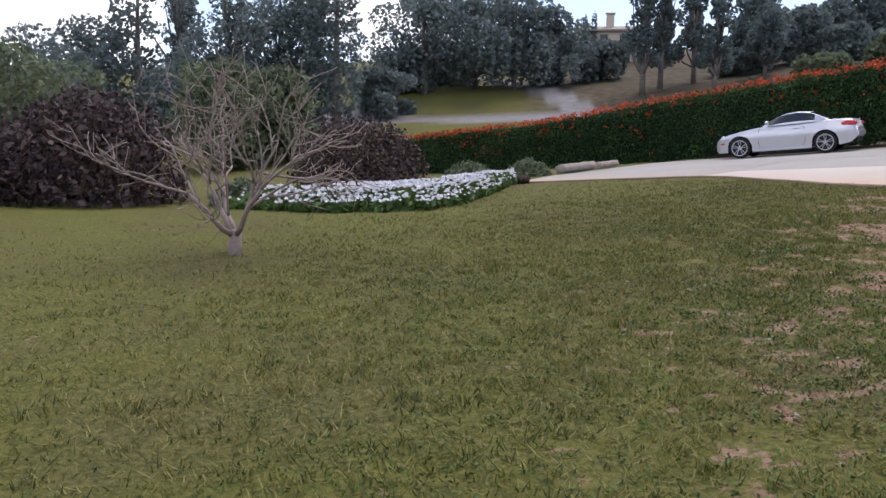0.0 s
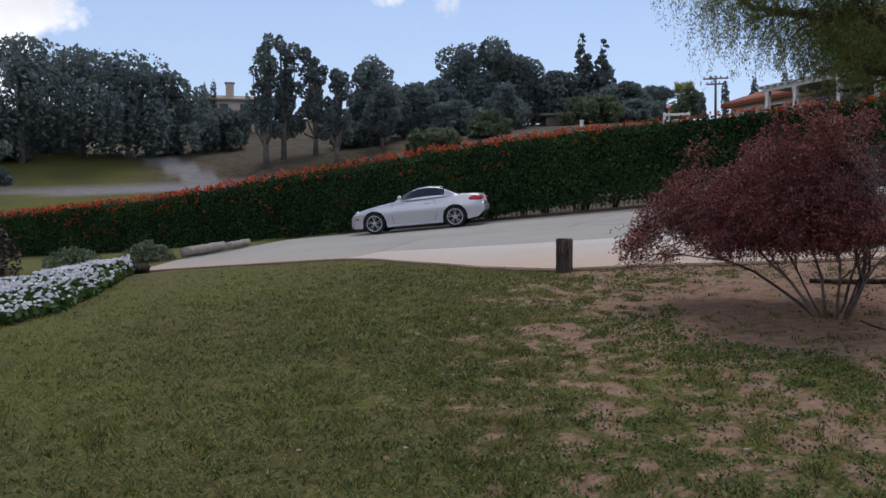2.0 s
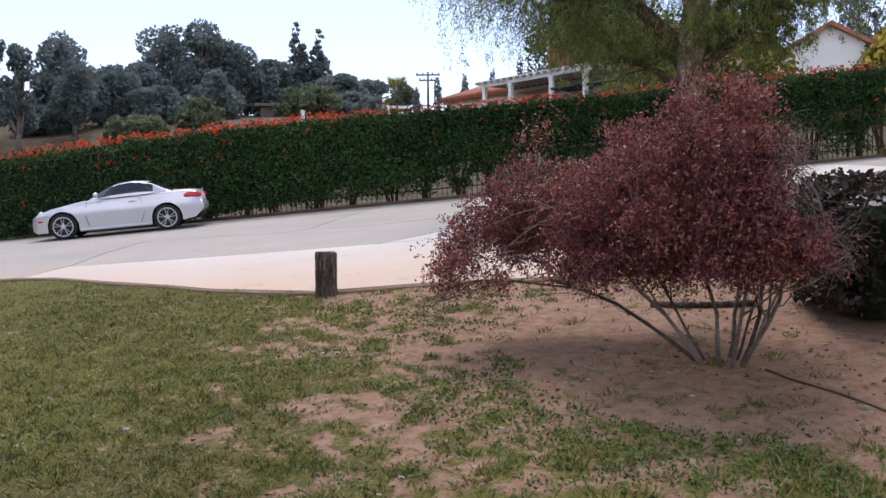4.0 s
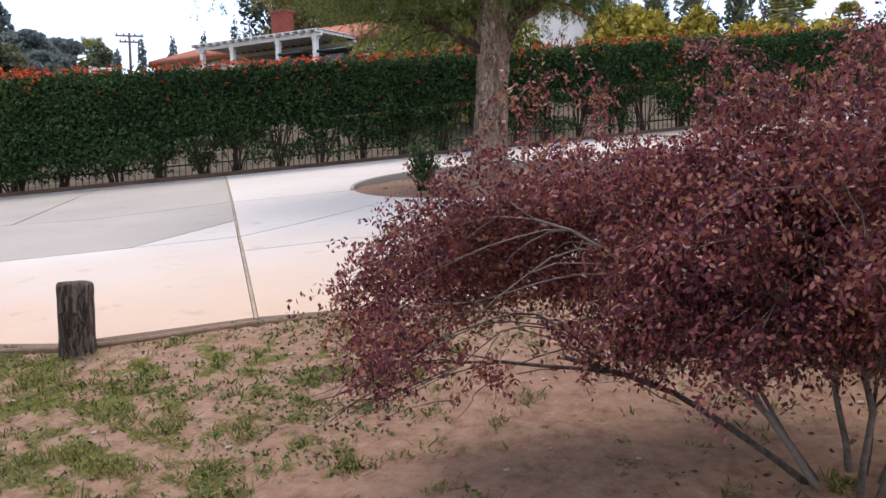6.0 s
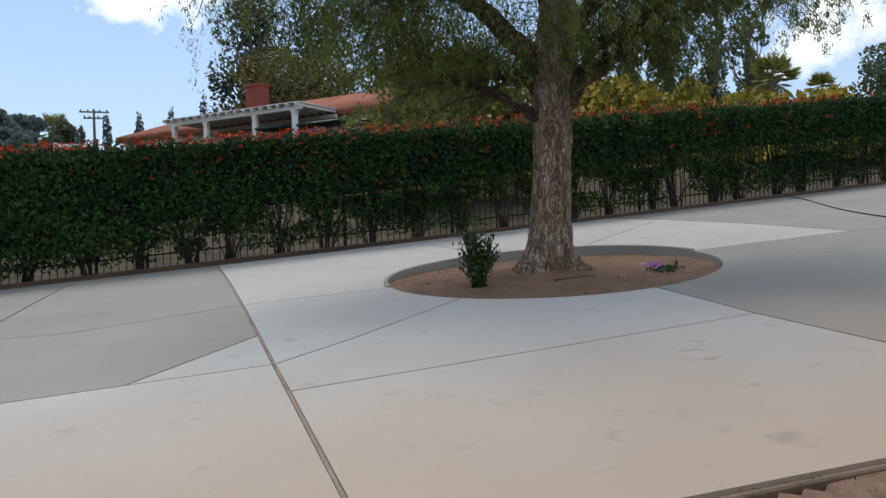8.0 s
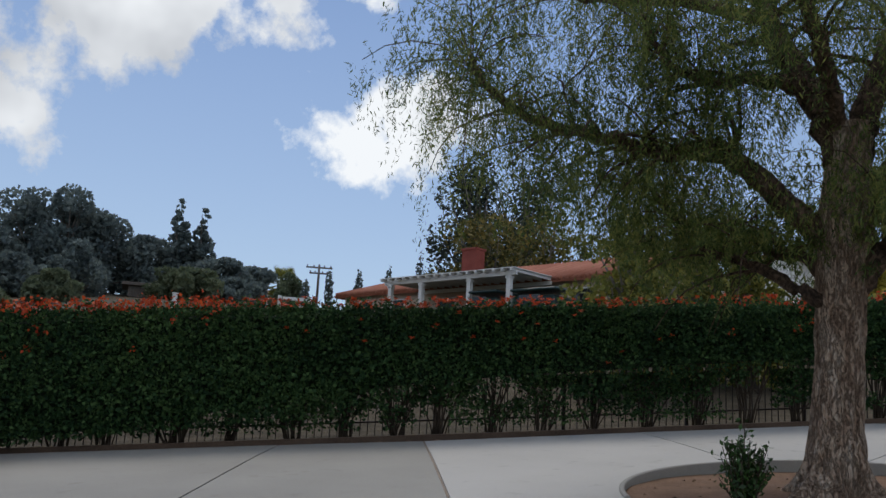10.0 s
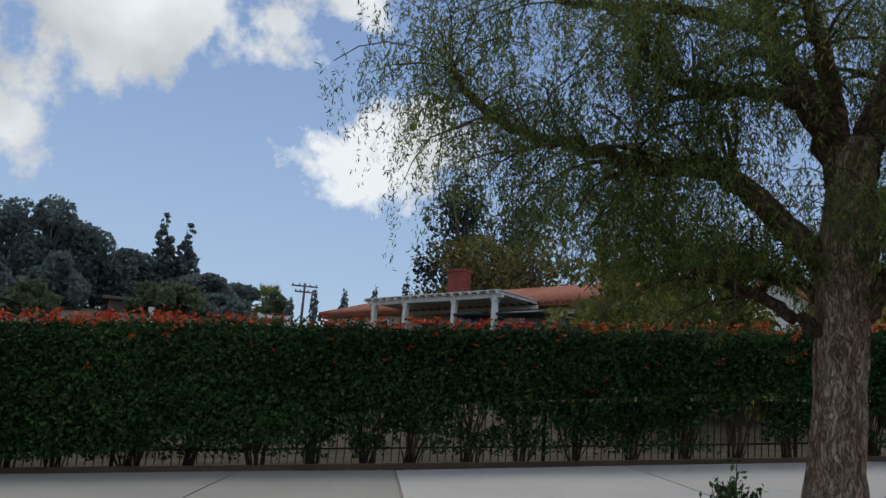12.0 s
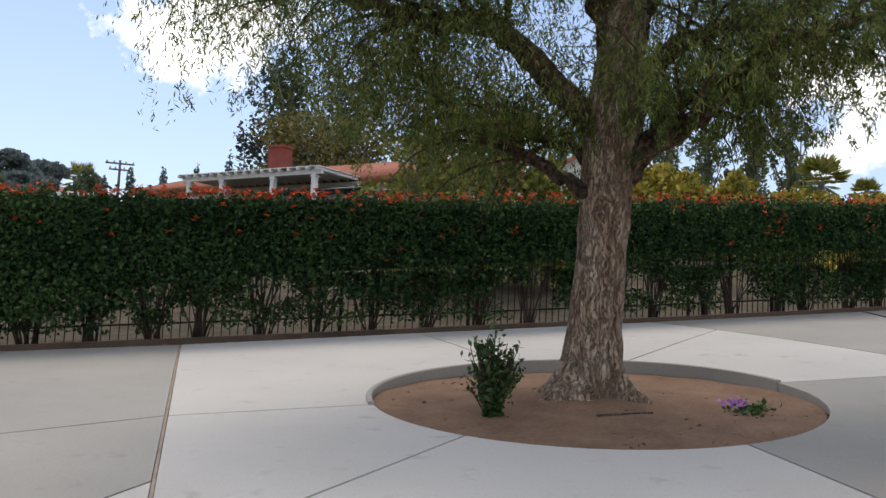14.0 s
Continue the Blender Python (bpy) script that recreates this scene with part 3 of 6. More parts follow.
def steps(lo, hi, fine, reach):
    mid = list(np.arange(lo, hi, fine))
    out, d = [], fine
    p = hi
    while p < reach:
        out.append(p)
        d *= 1.06
        p += d
    low, d, p = [], fine, lo
    while p > -reach:
        d *= 1.06
        p -= d
        low.append(p)
    return np.array(low[::-1] + mid + out)


def build_ground():
    xs, ys = steps(-4, 13, 0.1, 2200), steps(0.5, 18, 0.1, 2200)
    gx, gy = np.meshgrid(xs, ys)
    z = ground_z(gx, gy)
    v = np.stack([gx, gy, z], -1).reshape(-1, 3)
    nx, ny = len(xs), len(ys)
    i = (np.arange(ny - 1)[:, None] * nx + np.arange(nx - 1)[None]).ravel()
    fc = np.stack([i, i + 1, i + nx + 1, i + nx], -1)
    me = bpy.data.meshes.new("ground")
    me.vertices.add(len(v))
    me.vertices.foreach_set("co", v.astype(np.float32).ravel())
    me.loops.add(fc.size)
    me.loops.foreach_set("vertex_index", fc.astype(np.int32).ravel())
    me.polygons.add(len(fc))
    me.polygons.foreach_set("loop_start", np.arange(0, fc.size, 4, dtype=np.int32))
    me.update(calc_edges=True)
    me.polygons.foreach_set("use_smooth", [True] * len(fc))
    a = me.attributes.new("grass", "FLOAT", "POINT")
    bed = np.hypot(gx - BED_C[0], gy - BED_C[1]) < BED_R + 0.4
    a.data.foreach_set("value", np.where(bed, 0, grassiness(gx, gy)).astype(np.float32).ravel())
    wa = me.attributes.new("wild", "FLOAT", "POINT")
    wa.data.foreach_set("value", smooth(0.25, 0.9, sq(gx, gy)[1]).astype(np.float32).ravel())
    # road: across the far slope, with a drive climbing from it
    d = np.hypot(gx - EYE0[0], gy - EYE0[1])
    az = np.degrees(np.arctan2(gx - EYE0[0], gy - EYE0[1]))
    main = smooth(3.0, 2.2, np.abs(d - (57.5 + 0.28 * np.abs(az - 2)))) * smooth(30, 20, az)
    climb = smooth(1.6, 1.0, np.abs((az - (6.6 - (d - 60) * 0.36)) * d * 0.01745)) * smooth(57, 60, d) * smooth(82, 78, d)
    r = me.attributes.new("road", "FLOAT", "POINT")
    r.data.foreach_set("value", np.clip(np.maximum(main, climb), 0, 1).astype(np.float32).ravel())
    ob = link_mesh("ground", me, M["ground"])
    tagged(ob, "sloping lawn with bare reddish dirt patches and a far hillside", "ground", kind="structure")


build_ground()


# ---------------------------------------------------------------- concrete drive
drive = thing("driveway", (0, 0, 0), "broad pale concrete drive poured in slabs with dirt-stained edge", "driveway", kind="structure")


def slab(poly, material, gap=0.012, thick=0.16, lift=0.0):
    """A slab that follows the slope: polygon cut into metre squares, sides going down."""
    poly = np.array(poly, float)
    c = poly.mean(0)
    bm = bmesh.new()
    bm.faces.new([bm.verts.new((p[0], p[1], 0)) for p in poly])
    lo, hi = poly.min(0), poly.max(0)
    for ax, a, b in ((0, lo[0], hi[0]), (1, lo[1], hi[1])):
        for k in np.arange(math.ceil(a), b, 1.0):
            no = (1, 0, 0) if ax == 0 else (0, 1, 0)
            co = (k, 0, 0) if ax == 0 else (0, k, 0)
            bmesh.ops.bisect_plane(bm, geom=bm.verts[:] + bm.edges[:] + bm.faces[:], plane_co=co, plane_no=no)
    bmesh.ops.triangulate(bm, faces=bm.faces[:])
    if bm.faces[:] and sum(f.normal.z for f in bm.faces) < 0:
        bmesh.ops.reverse_faces(bm, faces=bm.faces[:])
    top = bm.verts[:]
    ext = bmesh.ops.extrude_face_region(bm, geom=bm.faces[:])
    up = [v for v in ext["geom"] if isinstance(v, bmesh.types.BMVert)]
    for v in up:
        v.co.z = float(height(v.co.x, v.co.y)) + lift
    for v in top:
        v.co.z = float(height(v.co.x, v.co.y)) - thick
    bmesh.ops.recalc_face_normals(bm, faces=bm.faces[:])
    return part("slab", bm, material, drive)


def ring(a0, a1, k=14, r=None):
    return [(BED_C[0] + (r or BED_R) * math.cos(radians(a)), BED_C[1] + (r or BED_R) * math.sin(radians(a))) for a in np.linspace(a0, a1, k)]


def shrink(poly, g=0.014):
    """Pull a polygon's sides in a little, to open the joints."""
    p = np.array(poly, float)
    area = 0.5 * np.sum(p[:, 0] * np.roll(p[:, 1], -1) - np.roll(p[:, 0], -1) * p[:, 1])
    if area < 0:
        p = p[::-1]
    out = []
    for k in range(len(p)):
        a, b, c = p[k - 1], p[k], p[(k + 1) % len(p)]
        n1, n2 = unit(np.array([-(b - a)[1], (b - a)[0]])), unit(np.array([-(c - b)[1], (c - b)[0]]))
        m = unit(n1 + n2)
        out.append(b + m * g / max(0.35, float(m @ n1)))
    return out


JB, JX2, JX, JP, JS, JT = (8.2, 12.2), (10.2, 14.19), (10.87, 14.86), (11.85, 15.83), (13.36, 17.33), (17.63, 21.58)
TIP = (9.99, 15.65)
BEND, LEAN, CRACK = (7.95, 17.4), (6.5, 18.85), (12.45, 20.4)
ELBOW, CROSS, POINT = (11.0, 19.2), (13.62, 11.4), (19.72, 10.9)
RISE, VERGE = (22.9, 14.6), (12.7, 10.3)
W = 0.004                                           # half the wide joint's width
jl = lambda p: (p[0] - 0.705 * W, p[1] + 0.709 * W)
jr = lambda p: (p[0] + 0.705 * W, p[1] - 0.709 * W)
SLABS = [
    ([jl(JB), jl(JX), TIP, BEND, LEAN, (5.6, 18.15)] + EDGE[5:10], "slab_new"),
    ([jl(JX), jl(JP), TIP], "slab_new"),
    ([TIP, jl(JP), jl(JS), (11.6, 18.25), ELBOW, (10.3, 19.4), (9.55, 20.8), (8.85, 21.65), (7.6, 20.3), LEAN, BEND], "slab_old"),
    ([jl(JS), jl(JT), on_hedge(-2.43, 0.25), CRACK, ELBOW, (11.6, 18.25)], "slab_old"),
    ([ELBOW, CRACK, on_hedge(-2.43, 0.25), on_hedge(-12, 0.25)] + LEFT_END + EDGE[:5] + [(5.6, 18.15), LEAN, (7.6, 20.3), (8.85, 21.65), (9.55, 20.8), (10.3, 19.4)], "slab_old"),
    ([jr(JB)] + EDGE[11:14] + [VERGE, CROSS, jr(JX2)], "slab_new"),
    ([jr(JX2), CROSS] + ring(233, 173, 10) + [(11.9, 14.75), jr(JX)], "slab_new"),
    ([jr(JX), (11.9, 14.75)] + ring(173, 133, 7) + [jr(JS)], "slab_new"),
    ([jr(JS)] + ring(133, 48, 12) + [on_hedge(3.93, 0.25), jr(JT)], "slab_new"),
    ([CROSS] + ring(233, 316, 12) + [POINT, (22.5, 4.0), (22.0, -2.0), (16.5, 3.6), (12.5, 7.75), (11.35, 8.93), VERGE], "slab_old"),
    (ring(48, 10, 8) + [RISE, on_hedge(8.6, 0.25), on_hedge(3.93, 0.25)], "slab_new"),
    (ring(10, -44, 8) + [POINT, RISE], "slab_new"),
    ([on_hedge(8.6, 0.25), RISE, POINT, (22.5, 4.0), (22.0, -2.0), (44.0, -14.0), on_hedge(36, 0.25)], "slab_old"),
]
for poly, m in SLABS:
    slab(shrink(poly), M[m])
# strip of old timber in the wide joint, and dark fill under all joints
strip_pts = [np.array(JB) + (np.array(JT) - np.array(JB)) * t for t in np.linspace(0.0, 1, 40)]
for a, b in ((0, 13), (13, 26), (26, 39)):
    v, fc = [], []
    for k, p in enumerate(strip_pts[a:b + 1]):
        z = float(height(*p)) - 0.004
        for w, dz in ((-0.012, 0), (0.012, 0), (0.012, -0.12), (-0.012, -0.12)):
            v.append((p[0] + 0.69 * w, p[1] - 0.73 * w, z + dz))
        if k:
            o = 4 * k
            fc += [(o - 4 + j, o - 4 + (j + 1) % 4, o + (j + 1) % 4, o + j) for j in range(4)]
    fc += [(0, 1, 2, 3), tuple(len(v) - 4 + j for j in (3, 2, 1, 0))]
    solid("joint_board", v, fc, M["joint"], drive, "weathered timber strip set in the wide joint")


def kerb_run(name, pts, w, top, depth, material, parent, label=""):
    """A low board or kerb along a line on the ground; top is its height over the slab's level."""
    pts = np.array(pts, float)
    tang = unit(np.gradient(pts, axis=0))
    v, fc = [], []
    for k, (p, t) in enumerate(zip(pts, tang)):
        nrm = np.array([-t[1], t[0]])
        z = float(height(*p))
        for a, dz in ((-w / 2, -depth), (-w / 2, top - 0.012), (-w / 2 + 0.012, top), (w / 2 - 0.012, top), (w / 2, top - 0.012), (w / 2, -depth)):
            q = p + nrm * a
            v.append((q[0], q[1], z + dz))
        if k:
            o = 6 * k
            fc += [(o - 6 + j, o - 6 + (j + 1) % 6, o + (j + 1) % 6, o + j) for j in range(6)]
    fc += [tuple(range(6))[::-1], tuple(len(v) - 6 + j for j in range(6))]
    return solid(name, v, fc, material, parent, label)


# header board along the lawn, kerb at the hedge, concrete ring round the tree bed
kerb_run("edge_board", curve_pts(EDGE[:11], 4) + np.array([-0.03, -0.02]), 0.05, -0.005, 0.2, M["kerb"], drive, "weathered header board along the lawn")
kerb_run("edge_board", curve_pts(EDGE[10:15], 6) + np.array([-0.03, -0.02]), 0.05, -0.012, 0.2, M["kerb"], drive, "weathered header board along the lawn")
kerb_run("hedge_kerb", [on_hedge(s, 0.36) for s in np.arange(-12, 36, 1.0)], 0.14, 0.08, 0.2, M["kerb_dark"], drive, "low dirty brown kerb under the hedge")
soil_v, soil_f = [], []
for r_ in np.linspace(0, BED_R - 0.01, 14):
    for a_ in np.linspace(0, 2 * math.pi, 48, endpoint=False):
        px_, py_ = BED_C[0] + r_ * math.cos(a_), BED_C[1] + r_ * math.sin(a_)
        soil_v.append((px_, py_, float(ground_z(np.array(px_), np.array(py_))) + 0.02 + 0.02 * noise.noise((px_ * 3, py_ * 3, 0))))
for i_ in range(13):
    soil_f += [(i_ * 48 + j_, i_ * 48 + (j_ + 1) % 48, (i_ + 1) * 48 + (j_ + 1) % 48, (i_ + 1) * 48 + j_) for j_ in range(48)]
tagged(solid("tree_bed", soil_v, soil_f, M["soil"], smooth=True), "round bed of bare brown soil in the drive", "soil bed", kind="structure")
kerb_run("bed_rim", ring(-44, 133, 40, BED_R + 0.03), 0.06, 0.03, 0.25, M["slab_old"], drive, "low concrete rim behind the tree")


# ---------------------------------------------------------------- hedge
def hedge_top(s):
    return np.interp(s, [-27, -24.6, -18.9, -13.6, -8.7, -4.2, 0, 3.6, 6.8, 9.6, 13.4, 17.2, 22.2, 36], [0.35, 0.57, 1.02, 1.74, 2.37, 2.8, 3.09, 3.37, 3.63, 3.9, 4.21, 4.54, 4.9, 6.0])


def hedge_base(s):
    x, y = O2[0] + s * U2[0] + 0.7 * N2[0], O2[1] + s * U2[1] + 0.7 * N2[1]
    return height(x, y)


def hedge_point(s, q, z):
    s, q = np.asarray(s), np.asarray(q)
    return np.stack([O2[0] + s * U2[0] + q * N2[0], O2[1] + s * U2[1] + q * N2[1], z], -1)


def lumps(s, z):
    return 0.16 * (value_noise(s, z, 0.7, 41) - 0.5) + 0.1 * (value_noise(s, z, 2.2, 42) - 0.5)


def blossom(rng, parent):
    """A head of trumpet flowers: petals joined at one middle point."""
    v, fc = [(0.0, 0.0, 0.0)], []
    for k in range(9):
        a, up = 2 * math.pi * k / 9 + rng.normal(0, 0.2), rng.uniform(-0.3, 0.9)
        d = unit(np.array([math.cos(a), math.sin(a), up])) * rng.uniform(0.05, 0.088)
        w = np.array([-math.sin(a), math.cos(a), 0]) * 0.022
        o = len(v)
        v += [tuple(d * 0.6 + w), tuple(d), tuple(d * 0.6 - w)]
        fc.append((0, o, o + 1, o + 2))
    return solid("blossom", v, fc, M["flower_red"], parent, "orange-red trumpet flowers")


def build_hedge():
    rng = np.random.default_rng(7)
    hedge = thing("hedge", (*on_hedge(4, 0.7), float(hedge_base(4))), "long clipped dark green hedge with orange-red flowers along its top", "hedge")
    inv = hedge.matrix_world.inverted()
    off = np.array(hedge.matrix_world.translation)
    # lowest leaves: high where bare stems show, to the ground further down the slope
    low = lambda s: np.interp(s, [-27, -13.5, -7.6, -3.1, 5.2, 10.5, 21.8], [0.0, 0.0, 0.05, 0.36, 0.7, 0.85, 0.9])
    # dark inner mass: a near-black body added as the shade between the leaves
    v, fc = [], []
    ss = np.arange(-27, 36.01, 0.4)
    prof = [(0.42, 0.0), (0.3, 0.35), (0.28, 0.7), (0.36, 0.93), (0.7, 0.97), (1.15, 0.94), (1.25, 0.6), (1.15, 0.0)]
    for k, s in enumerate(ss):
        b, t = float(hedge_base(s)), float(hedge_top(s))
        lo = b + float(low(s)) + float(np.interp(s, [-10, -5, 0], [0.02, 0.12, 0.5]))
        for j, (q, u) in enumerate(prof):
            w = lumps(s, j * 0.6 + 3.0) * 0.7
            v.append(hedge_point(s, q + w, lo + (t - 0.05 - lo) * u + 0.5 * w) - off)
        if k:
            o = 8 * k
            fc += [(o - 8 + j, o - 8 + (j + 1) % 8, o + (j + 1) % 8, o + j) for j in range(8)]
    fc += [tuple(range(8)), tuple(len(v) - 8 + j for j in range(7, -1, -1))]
    solid("inner_shade_body", v, fc, M["core"], hedge)
    # leaves on the front, the top and the back
    n = 185000
    s = rng.uniform(-27, 36, n)
    dense = rng.random(n) < np.where((s > -9) & (s < 22), 1.0, 0.55)
    s = s[dense]
    n = len(s)
    b, t = hedge_base(s), hedge_top(s)
    u = rng.random(n)
    z = b + low(s) + (t - b - low(s)) * u
    q = 0.14 + lumps(s, z * 1.3) + rng.normal(0, 0.055, n) + 0.1 * smooth(0.93, 1.0, u)
    ragged = rng.random(n) < smooth(-0.4 * smooth(1, -6, s), 0.46 - 0.4 * smooth(1, -6, s), u + 0.5 * (value_noise(s, z, 1.6, 51) - 0.5))
    front = hedge_point(s, q, z)[ragged]
    n2 = 52000
    s2 = rng.uniform(-27, 36, n2)
    q2 = rng.uniform(0.1, 1.35, n2)
    z2 = hedge_top(s2) + 0.16 * (value_noise(s2, q2, 1.1, 43) - 0.5) + rng.normal(0, 0.06, n2) - 0.06
    top = hedge_point(s2, q2, z2)
    n3 = 9000
    s3 = rng.uniform(-27, 36, n3)
    z3 = hedge_base(s3) + low(s3) + (hedge_top(s3) - hedge_base(s3) - low(s3)) * rng.random(n3)
    back = hedge_point(s3, 1.36 + rng.normal(0, 0.08, n3), z3)
    # strays among the stems
    n4 = 75000
    s4 = rng.uniform(-9, 34, n4)
    z4 = hedge_base(s4) + 0.15 + rng.random(n4) ** 0.6 * 0.9
    stray = hedge_point(s4, rng.uniform(0.3, 0.9, n4), z4)
    stray = stray[value_noise(s4, z4, 1.6, 52) > 0.42]
    # sprigs that stand up out of the top
    n5 = 1500
    s5 = rng.uniform(-27, 36, n5)
    base5 = hedge_point(s5, rng.uniform(0.1, 1.2, n5), hedge_top(s5))
    rise = np.repeat(base5, 5, 0) + np.stack([np.zeros(n5 * 5)] * 2 + [np.tile(np.linspace(0.02, 0.16, 5), n5)], -1) + rng.normal(0, 0.025, (n5 * 5, 3))
    c = np.concatenate([front, top, back, stray, rise]) - off
    out = np.array([-N2[0], -N2[1], 0.5]) * 0.6
    sheet_of_quads("foliage", leaves(c, 0.05, rng, 1.5, axis=out), M["hedge"], hedge)
    # flowers: thick along the crest, scattered on the face
    n6 = 3300
    s6 = rng.uniform(-27, 22, n6)
    keep = rng.random(n6) < np.interp(s6, [-27, -15, -3, 0, 5.2, 10.5, 22], [0.75, 0.75, 0.65, 0.5, 0.34, 0.24, 0.12]) * (0.35 + value_noise(s6, s6 * 0, 0.5, 61))
    s6 = s6[keep]
    k6 = len(s6)
    face = rng.random(k6) < 0.1
    q6 = np.where(face, 0.05, rng.uniform(0.0, 0.8, k6))
    z6 = hedge_top(s6) + np.where(face, -np.abs(rng.normal(0, 0.5, k6)), rng.uniform(0.0, 0.17, k6))
    at = hedge_point(s6, q6, z6) - off
    near = np.argsort(np.abs(s6 - 1.0))
    kinds = []
    for k in near[:290]:
        if len(kinds) < 8:
            o = blossom(rng, hedge)
            kinds.append(o.data)
        else:
            o = new("blossom", kinds[int(k) % 8])
            o.parent = hedge
        o.matrix_basis = pose(*at[k], 0, 0, rng.uniform(0, 360))
    cl = np.repeat(at[near[290:]], 7, 0) + rng.normal(0, 0.05, (7 * (k6 - 290), 3))
    tagged(sheet_of_quads("far_bloom", leaves(cl, 0.05, rng, 1.4), M["flower_red"], hedge), kind="stuff")
    # bare stems, clump by clump
    for k, sc in enumerate(np.arange(-9.0, 35, 0.95)):
        sc = sc + rng.uniform(-0.2, 0.2)
        b = float(hedge_base(sc))
        runs = []
        for _ in range(rng.integers(11, 17)):
            a, lean, h = rng.uniform(-0.12, 0.12), rng.normal(0, 0.38), rng.uniform(1.2, 2.2)
            pts = [hedge_point(sc + a + lean * u ** 1.2 + rng.normal(0, 0.02), 0.62 + rng.uniform(-0.06, 0.06) - 0.15 * u * rng.random(), b - 0.1 + h * u) - off
                   for u in np.linspace(0, 1, 5)]
            r0 = rng.uniform(0.011, 0.024)
            runs.append((pts, np.linspace(r0, r0 * 0.45, 5)))
            if rng.random() < 0.8:
                p0 = pts[2]
                d = np.array([U2[0], U2[1], 0]) * rng.normal(0, 0.3) + np.array([0, 0, rng.uniform(0.25, 0.5)])
                runs.append(([p0, p0 + d * 0.5 + rng.normal(0, 0.02, 3), p0 + d], [r0 * 0.5, r0 * 0.4, r0 * 0.25]))
        tubes("stem_clump", runs, M["stem"], hedge, sides=5)
    return hedge


build_hedge()


def build_fence():
    fence = thing("fence", (*on_hedge(8, 1.05), float(hedge_base(8))), "dark iron picket fence standing behind the hedge's stems", "fence")
    off = Vector(fence.matrix_world.translation)
    ang = math.degrees(math.atan2(U2[1], U2[0]))
    bm = bmesh.new()
    bmesh.ops.create_cube(bm, size=1)
    bmesh.ops.scale(bm, vec=(0.016, 0.016, 1.45), verts=bm.verts)
    bmesh.ops.translate(bm, vec=(0, 0, 0.78), verts=bm.verts)
    first = part("picket", bm, M["iron"], fence)
    ss = np.arange(-9.0, 30.0, 0.135)
    for k, s in enumerate(ss):
        x, y = on_hedge(s, 1.05)
        m = Matrix.Translation(Vector((x, y, float(hedge_base(s)))) - off) @ pose(0, 0, 0, 0, 0, ang)
        if k == 0:
            first.matrix_basis = m
        else:
            o = new("picket", first.data)
            o.parent = fence
            o.matrix_basis = m
    rest = [([Vector((*on_hedge(s, 1.05), float(hedge_base(s)) + h)) - off for h in (0.06, 0.8, 1.5)], [0.011] * 3) for s in np.arange(30.0, 35.0, 0.135)]
    tagged(tubes("far_pickets", rest, M["iron"], fence, sides=4), kind="stuff")
    for s in np.arange(-9.4, 35, 2.43):
        x, y = on_hedge(s, 1.05)
        box("post", (0.06, 0.06, 1.75), M["iron"], fence, Vector((x, y, float(hedge_base(s)) + 0.75)) - off, ang)
        box("post_cap", (0.08, 0.08, 0.03), M["iron"], fence, Vector((x, y, float(hedge_base(s)) + 1.64)) - off, ang)
    for h in (0.3, 1.36):
        pts = [Vector((*on_hedge(s, 1.05), float(hedge_base(s)) + h)) - off for s in np.arange(-9.4, 35, 1.2)]
        tubes("rail", [(np.array(pts), [0.02] * len(pts))], M["iron"], fence, sides=4)


build_fence()


